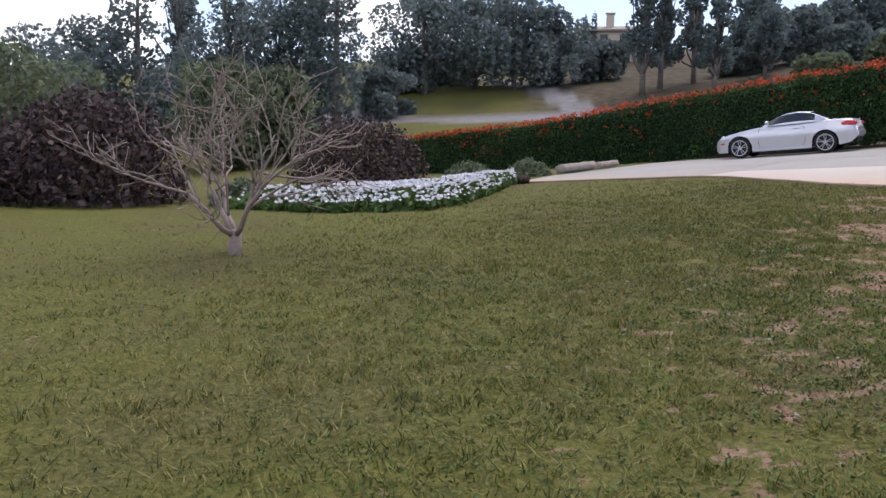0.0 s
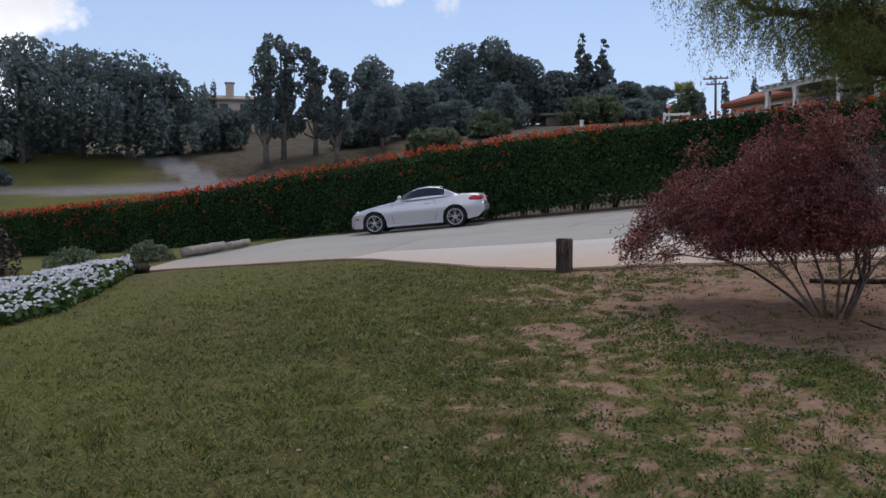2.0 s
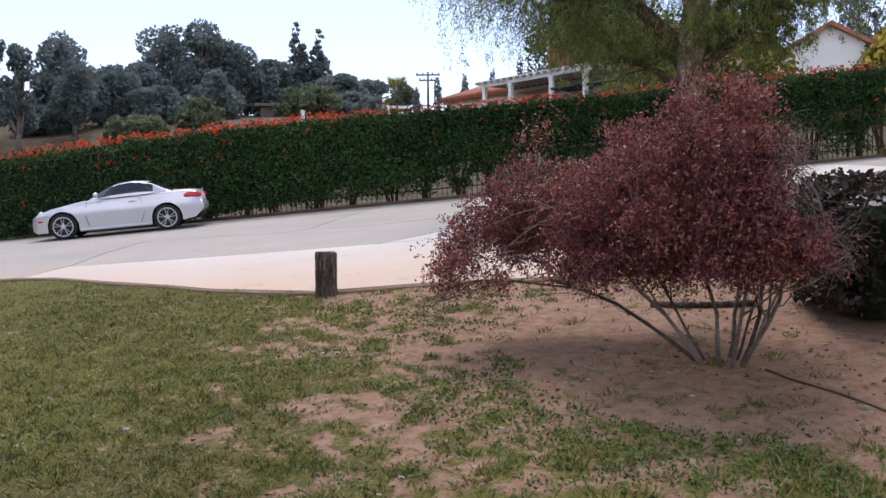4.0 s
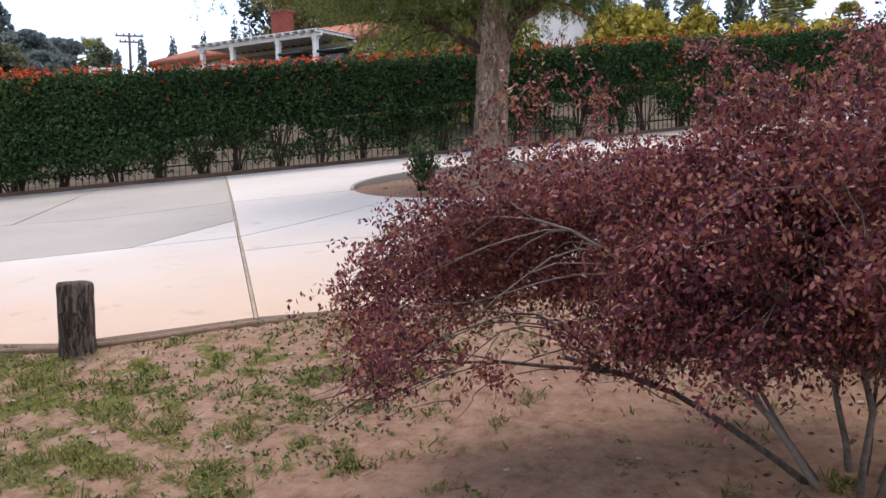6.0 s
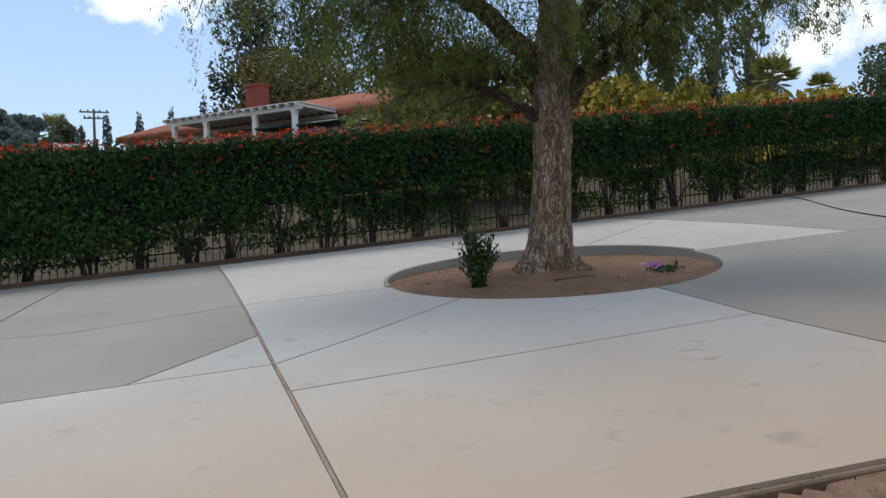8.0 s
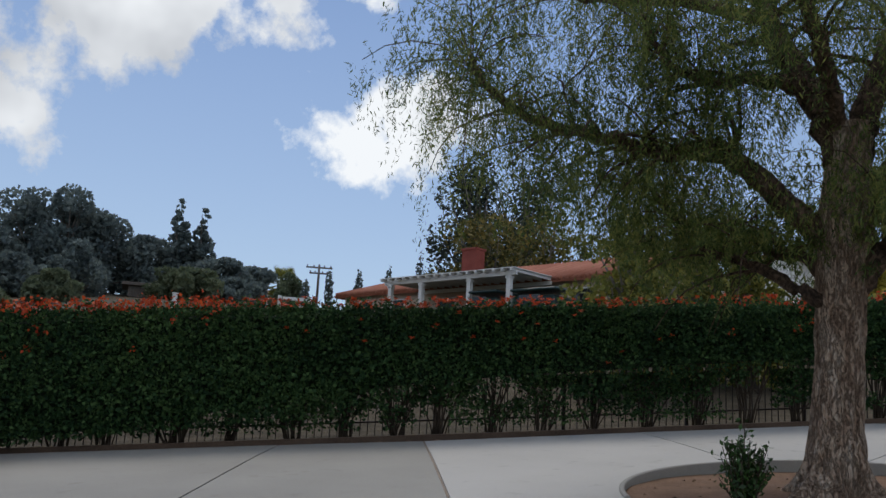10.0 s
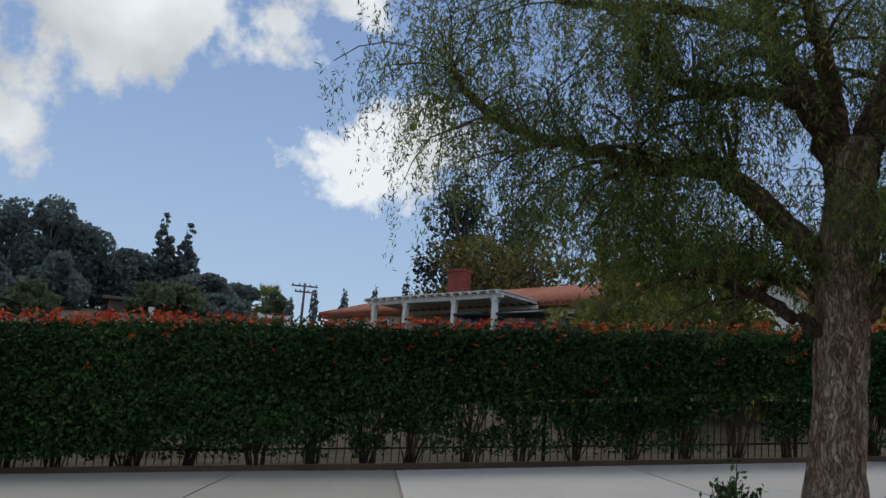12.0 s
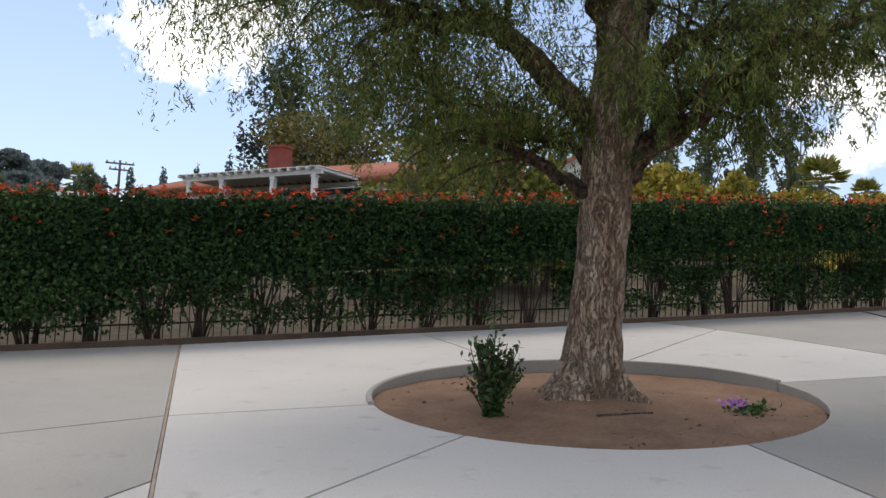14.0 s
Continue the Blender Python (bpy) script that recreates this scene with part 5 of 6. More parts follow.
def far_tree(name, az, d, top_el, width, kind, label, material, seed, group="", leaf=0.3, n=2600):
    """A tree out on the slopes: tapered trunk, limbs and a crown of many leaf clumps."""
    rng = np.random.default_rng(seed)
    x, y = far_xy(az, d)
    z = float(land(x, y))
    h = max(2.2, sight_z(az, d, top_el) - z)
    t = thing(name, (x, y, z - 0.1), label, "tree", group)
    r0 = 0.02 * h + 0.06
    bend = rng.normal(0, 0.03 * h, 2)
    trunk = [np.array([bend[0] * u * u, bend[1] * u * u, h * u * 0.93]) for u in np.linspace(0, 1, 7)]
    tubes("trunk", [(trunk, np.linspace(r0, 0.03, 7))], M["far_bark"], t, sides=7)
    runs, lobes = [], []
    if kind == "broad":
        k = 30
        for i in range(k):
            a = 2 * math.pi * i / k * 1.7 + rng.normal(0, 0.3)
            rr = width * 0.5 * rng.uniform(0.1, 0.86)
            zz = h * rng.uniform(0.2, 0.86)
            rr *= 1.0 - 0.5 * max(0, zz / h - 0.55)
            sz = width * rng.uniform(0.09, 0.2)
            lobes.append((rr * math.cos(a), rr * math.sin(a), zz, sz, min(sz, h * 0.16)))
        lobes.append((0, 0, h * 0.84, width * 0.2, h * 0.16))
    elif kind == "tall":
        for i in range(26):
            u = 0.3 + 0.67 * i / 25
            a = rng.uniform(0, 6.3)
            rr = width * 0.42 * rng.uniform(0.1, 1) * (1.2 - u * 0.75)
            sz = width * rng.uniform(0.08, 0.17) * (1.2 - 0.5 * u)
            lobes.append((rr * math.cos(a), rr * math.sin(a), h * u, sz, sz * 1.25))
    elif kind == "cone":
        for i in range(16):
            u = 0.1 + 0.87 * i / 15
            for j in range(3):
                a = rng.uniform(0, 6.3)
                rr = width * 0.5 * (1 - u) ** 0.75 * 0.62
                sz = max(0.22, width * 0.24 * (1 - u) + 0.12)
                lobes.append((rr * math.cos(a), rr * math.sin(a), h * u, sz, sz * 0.6))
    elif kind == "column":
        for i in range(10):
            u = 0.06 + 0.88 * i / 9
            sz = width * 0.5 * (math.sin(math.pi * (0.12 + 0.86 * u)) ** 0.7)
            lobes.append((rng.normal(0, 0.04 * width), rng.normal(0, 0.04 * width), h * u, max(0.1, sz), h * 0.085))
    for lb in lobes:
        if kind in ("broad", "tall"):
            p0 = np.array(trunk[min(5, max(1, int(lb[2] / h * 4)))])
            p2 = np.array(lb[:3])
            runs.append(([p0, (p0 + p2) / 2 + rng.normal(0, 0.15, 3) + np.array([0, 0, -0.2]), p2], [r0 * 0.45, r0 * 0.3, 0.02]))
    if runs:
        tubes("limb", runs, M["far_bark"], t, sides=5)
    c = crown_points(rng, lobes, n)
    if kind == "broad":                       # hanging skirts
        low = c[c[:, 2] < h * 0.55]
        c = np.concatenate([c, low - np.array([0, 0, 1]) * rng.uniform(0.1, 0.1 + 0.24 * max(h, 1.0), (len(low), 1))])
        c = c[c[:, 2] > 0.03 * h]
    sheet_of_quads("crown", leaves(c, leaf, rng, 1.5, axis=np.array([0, 0, -0.3])), M[material], t)
    return t


DARK = "far dark green evergreen tree on the hillside"
TREES = [
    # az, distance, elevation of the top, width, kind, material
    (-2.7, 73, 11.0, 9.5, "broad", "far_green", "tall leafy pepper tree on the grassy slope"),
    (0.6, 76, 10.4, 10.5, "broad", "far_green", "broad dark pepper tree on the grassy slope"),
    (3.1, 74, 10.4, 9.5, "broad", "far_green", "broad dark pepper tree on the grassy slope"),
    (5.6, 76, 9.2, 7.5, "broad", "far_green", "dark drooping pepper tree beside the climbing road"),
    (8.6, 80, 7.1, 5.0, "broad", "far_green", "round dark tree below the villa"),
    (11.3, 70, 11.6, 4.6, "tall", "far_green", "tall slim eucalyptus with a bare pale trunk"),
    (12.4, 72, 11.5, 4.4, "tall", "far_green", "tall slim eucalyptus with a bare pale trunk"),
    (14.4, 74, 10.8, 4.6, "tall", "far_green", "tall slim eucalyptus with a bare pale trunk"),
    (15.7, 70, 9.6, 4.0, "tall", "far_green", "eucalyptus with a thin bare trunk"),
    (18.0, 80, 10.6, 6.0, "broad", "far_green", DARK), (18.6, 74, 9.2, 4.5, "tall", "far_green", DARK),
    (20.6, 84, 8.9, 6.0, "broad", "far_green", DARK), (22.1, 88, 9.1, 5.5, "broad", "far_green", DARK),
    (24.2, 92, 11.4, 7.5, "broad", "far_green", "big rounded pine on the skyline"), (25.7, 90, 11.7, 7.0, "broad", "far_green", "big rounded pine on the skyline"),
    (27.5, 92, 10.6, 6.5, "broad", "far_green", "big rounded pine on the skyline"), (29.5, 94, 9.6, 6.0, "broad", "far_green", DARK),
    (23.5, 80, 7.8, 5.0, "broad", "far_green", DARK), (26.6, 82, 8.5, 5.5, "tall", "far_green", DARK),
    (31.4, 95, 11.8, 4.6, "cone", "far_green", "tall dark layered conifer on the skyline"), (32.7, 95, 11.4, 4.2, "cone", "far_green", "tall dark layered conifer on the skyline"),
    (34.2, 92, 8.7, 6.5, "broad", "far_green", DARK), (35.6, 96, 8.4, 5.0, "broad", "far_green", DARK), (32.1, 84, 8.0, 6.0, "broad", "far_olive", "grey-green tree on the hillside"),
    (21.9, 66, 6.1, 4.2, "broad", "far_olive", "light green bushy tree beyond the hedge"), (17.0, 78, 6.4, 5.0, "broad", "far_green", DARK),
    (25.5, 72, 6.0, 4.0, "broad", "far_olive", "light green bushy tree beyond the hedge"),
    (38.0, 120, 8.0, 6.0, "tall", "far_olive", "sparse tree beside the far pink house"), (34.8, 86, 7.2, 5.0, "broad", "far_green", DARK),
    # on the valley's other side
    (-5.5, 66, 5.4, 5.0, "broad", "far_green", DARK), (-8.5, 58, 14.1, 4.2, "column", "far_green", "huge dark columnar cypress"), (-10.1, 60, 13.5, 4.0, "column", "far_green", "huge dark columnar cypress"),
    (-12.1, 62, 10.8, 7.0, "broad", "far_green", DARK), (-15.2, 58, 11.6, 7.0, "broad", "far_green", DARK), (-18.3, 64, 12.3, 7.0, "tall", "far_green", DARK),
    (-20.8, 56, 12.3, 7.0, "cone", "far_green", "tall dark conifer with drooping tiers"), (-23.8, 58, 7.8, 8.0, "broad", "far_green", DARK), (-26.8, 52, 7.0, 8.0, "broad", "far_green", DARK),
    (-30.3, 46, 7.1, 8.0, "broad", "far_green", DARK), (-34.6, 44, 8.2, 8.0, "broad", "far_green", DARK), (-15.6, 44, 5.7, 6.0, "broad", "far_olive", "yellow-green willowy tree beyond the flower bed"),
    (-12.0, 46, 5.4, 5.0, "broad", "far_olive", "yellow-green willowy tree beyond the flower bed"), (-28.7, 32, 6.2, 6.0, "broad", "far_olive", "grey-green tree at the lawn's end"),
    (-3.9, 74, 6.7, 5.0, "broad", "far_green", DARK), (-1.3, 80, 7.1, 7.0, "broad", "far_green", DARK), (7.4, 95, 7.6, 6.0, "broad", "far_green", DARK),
    # behind the house and to the right
    (50.6, 82, 17.4, 9.0, "broad", "far_euc", "very tall dark eucalyptus behind the house"), (54.0, 86, 18.2, 11.0, "broad", "far_euc", "very tall dark eucalyptus behind the house"),
    (51.4, 66, 13.4, 12.5, "broad", "far_brown", "rounded olive-gold tree behind the tiled roof"), (55.6, 68, 13.6, 12.5, "broad", "far_brown", "rounded olive-gold tree behind the tiled roof"),
    (60.5, 25, 14.3, 3.8, "broad", "far_lime", "light green feathery tree beyond the hedge"), (64.8, 27, 13.9, 4.0, "broad", "far_lime", "light green feathery tree beyond the hedge"), (68.1, 27, 11.6, 2.6, "broad", "far_lime", "light green feathery tree beyond the hedge"),
    (75.0, 85, 14.1, 6.0, "tall", "far_olive", "tall sparse eucalyptus beyond the hedge"), (77.4, 88, 13.5, 7.0, "tall", "far_olive", "tall sparse eucalyptus beyond the hedge"),
    (80.2, 86, 13.5, 7.0, "tall", "far_olive", "tall sparse eucalyptus beyond the hedge"), (82.3, 80, 13.8, 6.0, "tall", "far_olive", "tall sparse eucalyptus beyond the hedge"),
    (90.3, 78, 11.2, 8.0, "broad", "far_olive", "grey-green eucalyptus beyond the hedge"), (92.5, 84, 11.4, 8.0, "broad", "far_olive", "grey-green eucalyptus beyond the hedge"),
    (72.0, 90, 11.4, 7.0, "tall", "far_olive", "sparse eucalyptus beyond the hedge"), (68.7, 95, 12.6, 8.0, "tall", "far_green", "tall eucalyptus beyond the white gable"),
    (96.5, 70, 9.4, 8.0, "broad", "far_olive", "grey-green eucalyptus beyond the hedge"),
]
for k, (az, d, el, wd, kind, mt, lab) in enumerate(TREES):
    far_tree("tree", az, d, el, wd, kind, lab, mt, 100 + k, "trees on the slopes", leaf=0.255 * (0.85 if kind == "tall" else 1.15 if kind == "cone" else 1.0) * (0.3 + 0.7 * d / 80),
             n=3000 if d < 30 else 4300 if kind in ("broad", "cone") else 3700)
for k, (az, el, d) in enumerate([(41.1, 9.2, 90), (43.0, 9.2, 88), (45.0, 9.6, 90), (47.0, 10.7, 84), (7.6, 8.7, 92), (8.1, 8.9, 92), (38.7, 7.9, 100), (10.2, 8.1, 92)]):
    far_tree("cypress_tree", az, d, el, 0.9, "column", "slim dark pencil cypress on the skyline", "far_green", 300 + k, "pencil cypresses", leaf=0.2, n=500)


def shrub_mound(name, x, y, rx, rz, material, label, seed, n=1800, leaf=0.09, category="shrub", group="", squash=1.0, turn=0.0):
    rng = np.random.default_rng(seed)
    z = float(ground_z(np.array(float(x)), np.array(float(y))))
    t = thing(name, (x, y, z), label, category, group, rz=turn)
    runs = []
    for k in range(7):
        a = rng.uniform(0, 6.3)
        runs.append(([np.array([0.05 * math.cos(a), 0.05 * math.sin(a), -0.05]), np.array([0.35 * rx * math.cos(a), 0.35 * rx * squash * math.sin(a), rz * 0.5]),
                      np.array([0.6 * rx * math.cos(a), 0.6 * rx * squash * math.sin(a), rz * 0.8])], [0.03, 0.022, 0.01]))
    tubes("stem", runs, M["stem"], t, sides=5)
    d = unit(rng.normal(size=(n, 3)))
    d[:, 2] = np.abs(d[:, 2])
    r = rng.uniform(0.72, 1.04, n) * (1 + 0.25 * (value_noise(d[:, 0] * 3, d[:, 1] * 3 + d[:, 2] * 2, 1.3, seed) - 0.5))
    c = d * r[:, None] * np.array([rx, rx * squash, rz])
    inner = d[: n // 3] * rng.uniform(0.3, 0.7, n // 3)[:, None] * np.array([rx, rx * squash, rz])
    sheet_of_quads("foliage", leaves(np.concatenate([c, inner]), leaf, rng, 1.6, axis=np.array([0, 0, 0.2])), M[material], t)
    return t


for k, (az, d, el, w) in enumerate([(73.5, 42, 10.6, 1.9), (75.2, 44, 10.6, 2.0), (76.6, 42, 10.1, 1.6), (79.4, 43, 10.1, 1.4), (82.4, 44, 9.0, 1.8), (84.2, 42, 8.8, 1.7), (87.5, 40, 8.7, 2.4), (70.5, 45, 10.4, 1.6)]):
    x, y = far_xy(az, d)
    shrub_mound("golden_shrub", x, y, w, sight_z(az, d, el) - float(land(x, y)), "far_gold", "rounded golden-green clipped shrub beyond the hedge", 330 + k, 3200, 0.24, group="golden shrubs")


def palm(az, d, el, crown, label, seed, fan=True, lean=0.0):
    rng = np.random.default_rng(seed)
    x, y = far_xy(az, d)
    z = float(land(x, y))
    h = sight_z(az, d, el) - z - crown * 0.45
    t = thing("palm_tree", (x, y, z), label, "palm tree", "palms")
    tubes("trunk", [([np.array([0, 0, h * u - 0.1]) for u in np.linspace(0, 1, 6)], np.linspace(0.26, 0.2, 6) * (1.0 if fan else 1.7))], M["far_bark"], t, sides=9)
    for k in range(34 if fan else 64):
        a, up = 2 * math.pi * k / 34 * 2.6 + rng.normal(0, 0.1), rng.uniform(-0.9, 1.6) if fan else rng.uniform(-0.45, 1.1)
        dr = np.array([math.cos(a), math.sin(a), 0])
        q = []
        base = np.array([0, 0, h])
        if fan:
            hub = base + crown * 0.38 * unit(dr * 0.8 + np.array([0, 0, up * 1.3]))
            axis = unit(dr * 0.8 + np.array([0, 0, up * 1.3]))
            side = unit(np.cross(axis, np.array([0, 0, 1.0])))
            for j in range(-6, 7):
                w = radians(13 * j)
                tip = hub + crown * 0.55 * (axis * math.cos(w) + side * math.sin(w)) + np.array([0, 0, -0.06 * abs(j) * 0.3])
                sd = unit(np.cross(unit(tip - hub), rng.normal(size=3))) * 0.075
                mid = hub + (tip - hub) * 0.55
                q.append([hub, mid + sd, tip, mid - sd])
            sd = side * 0.02
            q.append([base - sd, base + sd, hub + sd, hub - sd])
        else:
            prev, dd = base, unit(dr + np.array([0, 0, 0.9 + 1.3 * up]))
            for j in range(26):
                dd = unit(dd + np.array([0, 0, -0.01 - 0.007 * j]))
                nxt = prev + dd * crown / 26
                side = unit(np.cross(dd, np.array([0, 0, 1.0])))
                for sg in (-1, 1):
                    tip = nxt + side * sg * crown * 0.16 * math.sin(0.4 + 2.4 * j / 25) + dd * 0.2 + np.array([0, 0, -0.42])
                    q.append([prev - dd * 0.07, tip - dd * 0.03, tip + dd * 0.03, prev + dd * 0.11])
                prev = nxt
        sheet_of_quads("frond", np.array(q), M["palm"], t)
    return t


palm(84.1, 58, 10.6, 2.0, "fan palm with spiky green fronds beyond the hedge", 401)
palm(86.5, 84, 9.4, 1.8, "small far fan palm beyond the hedge", 402)
palm(97.6, 49, 12.2, 5.2, "feather palm with arching yellow-green fronds", 403, fan=False)
palm(35.9, 125, 8.1, 2.6, "far palm beside a pink house on the skyline", 404)
palm(37.6, 128, 8.2, 2.8, "far palm beside a pink house on the skyline", 405)


# ---------------------------------------------------------------- houses
def roof_slab(name, a, b, c, d, material, parent, thick=0.18, rows=0):
    """A roof plane through four corners; with rows it carries barrel tiles."""
    a, b, c, d = (np.array(p, float) for p in (a, b, c, d))
    n = unit(np.cross(b - a, d - a))
    if n[2] < 0:
        n = -n
    v = [a, b, c, d, a - n * thick, b - n * thick, c - n * thick, d - n * thick]
    ob = solid(name, v, [(0, 1, 2, 3), (7, 6, 5, 4), (0, 4, 5, 1), (1, 5, 6, 2), (2, 6, 7, 3), (3, 7, 4, 0)], material, parent)
    for k in range(rows):
        u = (k + 0.5) / rows
        p, q = a + (b - a) * u, d + (c - d) * u
        w = np.linalg.norm(b - a) / rows * 0.4
        tubes("roof_roll", [([p + n * 0.02, (p + q) / 2 + n * 0.02, q + n * 0.02], [w] * 3)], M["tile"], ob, sides=6)
    return ob


def build_pergola_house():
    R, L = np.array([40.5, 36.55]), np.array([40.72, 45.8])
    F = (L - R) / np.linalg.norm(L - R)
    B = np.array([F[1], -F[0]])
    gz = 5.75
    h = thing("house", (*R, gz), "low beige stucco house with terracotta roof and brick chimney", "house")
    off = np.array([*R, gz])

    def P(f, b, z):
        p = R + F * f + B * b
        return np.array([p[0], p[1], z]) - off
    ang = math.degrees(math.atan2(F[1], F[0]))
    mid = lambda f, b, z: tuple(P(f, b, z))
    box("wall", (22.4, 6.6, 3.2), M["stucco"], h, mid(5.2, 6.7, 6.85), ang, 0.03)
    roof_slab("roof", P(-6.6, 2.9, 8.42), P(16.9, 2.9, 8.42), P(13.0, 6.7, 9.9), P(-6.6, 6.7, 9.9), M["tile"], h, rows=70)
    roof_slab("roof", P(-6.6, 10.5, 8.42), P(16.9, 10.5, 8.42), P(13.0, 6.7, 9.9), P(-6.6, 6.7, 9.9), M["tile"], h)
    roof_slab("roof", P(16.9, 2.9, 8.42), P(16.9, 10.5, 8.42), P(13.0, 6.72, 9.9), P(13.0, 6.68, 9.9), M["tile"], h)
    ch = box("chimney", (1.1, 0.85, 2.4), M["brick"], h, mid(8.1, 6.1, 9.95), ang, 0.02)
    box("chimney_cap", (1.22, 0.97, 0.14), M["brick"], ch, mid(8.1, 6.1, 11.18), ang, 0.02)
    for f, w, z in ((-4.2, 1.5, 7.45), (-1.6, 1.4, 7.4), (2.0, 1.6, 7.35), (5.0, 1.6, 7.35), (7.6, 1.4, 7.35), (11.6, 1.3, 7.45), (14.3, 1.3, 7.45)):
        win = box("window", (w, 0.12, 1.1), M["white"], h, mid(f, 3.38, z), ang, 0.01)
        box("pane", (w - 0.16, 0.05, 0.94), M["dark_glass"], win, mid(f, 3.3, z), ang, 0.0)
    tubes("aerial", [([P(10.8, 6, 9.5), P(10.8, 6, 11.0)], [0.03, 0.03]), ([P(10.2, 6, 10.7), P(11.6, 6, 10.85)], [0.02, 0.02]), ([P(11.0, 5.5, 10.8), P(11.0, 6.5, 10.8)], [0.02, 0.02])], M["iron"], h, sides=4)
    # pergola
    g = thing("pergola", (*R, gz), "long white patio cover on square posts against the house", "pergola")
    z0 = 8.3
    box("front_beam", (9.2, 0.16, 0.22), M["white"], g, mid(4.62, 0, z0), ang, 0.01)
    box("back_beam", (9.2, 0.16, 0.2), M["white"], g, mid(4.62, 2.9, z0 - 0.1), ang, 0.01)
    for f in (0.5, 3.07, 6.45, 8.8):
        q = box("post", (0.24, 0.24, 2.6), M["white"], g, mid(f, 0.05, z0 - 1.36), ang, 0.01)
        box("post_head", (0.36, 0.3, 0.12), M["white"], q, mid(f, 0.05, z0 - 0.2), ang, 0.02)
    for k in range(17):
        box("rafter", (0.07, 3.5, 0.14), M["white"], g, mid(0.1 + k * 0.565, 1.3, z0 + 0.12), ang, 0.0)
    box("cover", (9.3, 3.4, 0.04), M["white"], g, mid(4.62, 1.35, z0 + 0.22), ang, 0.0)
    # covered bins and vehicle tops below it
    for f, w, hgt, lab in ((-1.3, 2.5, 1.5, "dark green covered trailer beside the patio"), (1.75, 1.7, 1.55, "dark green covered cart under the patio roof")):
        p = P(f, 0.4, 0) + off
        v = thing("covered_trailer", (p[0], p[1], max(gz, float(land(p[0], p[1])))), lab, "trailer", rz=ang)
        box("body", (w, 1.7, hgt * 0.72), M["tarp"], v, (0, 0, hgt * 0.36 + 0.2), 0, 0.08)
        box("lid", (w + 0.15, 1.85, 0.14), M["tarp"], v, (0, 0, hgt + 0.08), 0, 0.05)
        box("side_window", (w * 0.5, 0.06, hgt * 0.2), M["dark_glass"], v, (0.2, 0.84, hgt * 0.8), 0, 0.02)
        for sx in (-1, 1):
            for sy in (-1, 1):
                lathe("wheel", [(0.1, -0.09), (0.24, -0.08), (0.25, 0.08), (0.1, 0.09)], M["rubber"], v, m=pose(sx * w * 0.33, sy * 0.8, 0.25, 90, 0, 0), sides=14)


build_pergola_house()


def build_gable_house():
    x, y = (45.5, 25.6)
    gz = float(land(x, y))
    h = thing("house", (x, y, gz), "white gabled outbuilding with terracotta verge behind the tree", "house", rz=-55)
    w, d, r = 6.0, 7.0, 9.45 - gz
    e = r - 1.8
    wall = solid("gable_wall", [(-w / 2, 0, 0), (w / 2, 0, 0), (w / 2, 0, e), (0, 0, r), (-w / 2, 0, e), (-w / 2, d, 0), (w / 2, d, 0), (w / 2, d, e), (0, d, r), (-w / 2, d, e)],
                 [(0, 1, 2, 3, 4), (9, 8, 7, 6, 5), (0, 4, 9, 5), (1, 6, 7, 2), (0, 5, 6, 1)], M["white"], h)
    for sg in (-1, 1):
        roof_slab("roof", (0, -0.4, r + 0.12), (0, d + 0.4, r + 0.12), (sg * (w / 2 + 0.5), d + 0.4, e - 0.08), (sg * (w / 2 + 0.5), -0.4, e - 0.08), M["tile"], h)
    win = box("window", (1.2, 0.1, 0.9), M["white"], h, (1.6, -0.05, 1.6), 0, 0.01)
    box("pane", (1.05, 0.05, 0.75), M["dark_glass"], win, (1.6, -0.1, 1.6), 0, 0.0)
    # second white house further right
    x, y = far_xy(79.5, 62)
    gz = float(land(x, y))
    h = thing("house", (x, y, gz), "pale house roof and white chimney beyond the hedge", "house", rz=-10)
    gz = sight_z(78.7, 62, 9.9) - 6.3
    h.matrix_world = pose(x, y, gz, 0, 0, -10)
    box("wall", (9, 6, 4.2), M["stucco"], h, (0, 3, 2.0), 0, 0.02)
    roof_slab("roof", (-5, -0.4, 4.1), (5, -0.4, 4.1), (5, 3, 5.3), (-5, 3, 5.3), M["stucco"], h)
    roof_slab("roof", (-5, 6.4, 4.1), (5, 6.4, 4.1), (5, 3, 5.3), (-5, 3, 5.3), M["stucco"], h)
    ch = box("chimney", (1.1, 0.9, 1.9), M["white"], h, (0.0, 0.8, 5.2), 0, 0.03)
    box("chimney_cap", (0.8, 0.7, 0.25), M["white"], ch, (0.0, 0.8, 6.2), 0, 0.05)
    for wx in (-2.5, 2.5):
        box("window", (1.3, 0.1, 1.1), M["dark_glass"], h, (wx, -0.04, 2.2), 0, 0.01)


build_gable_house()


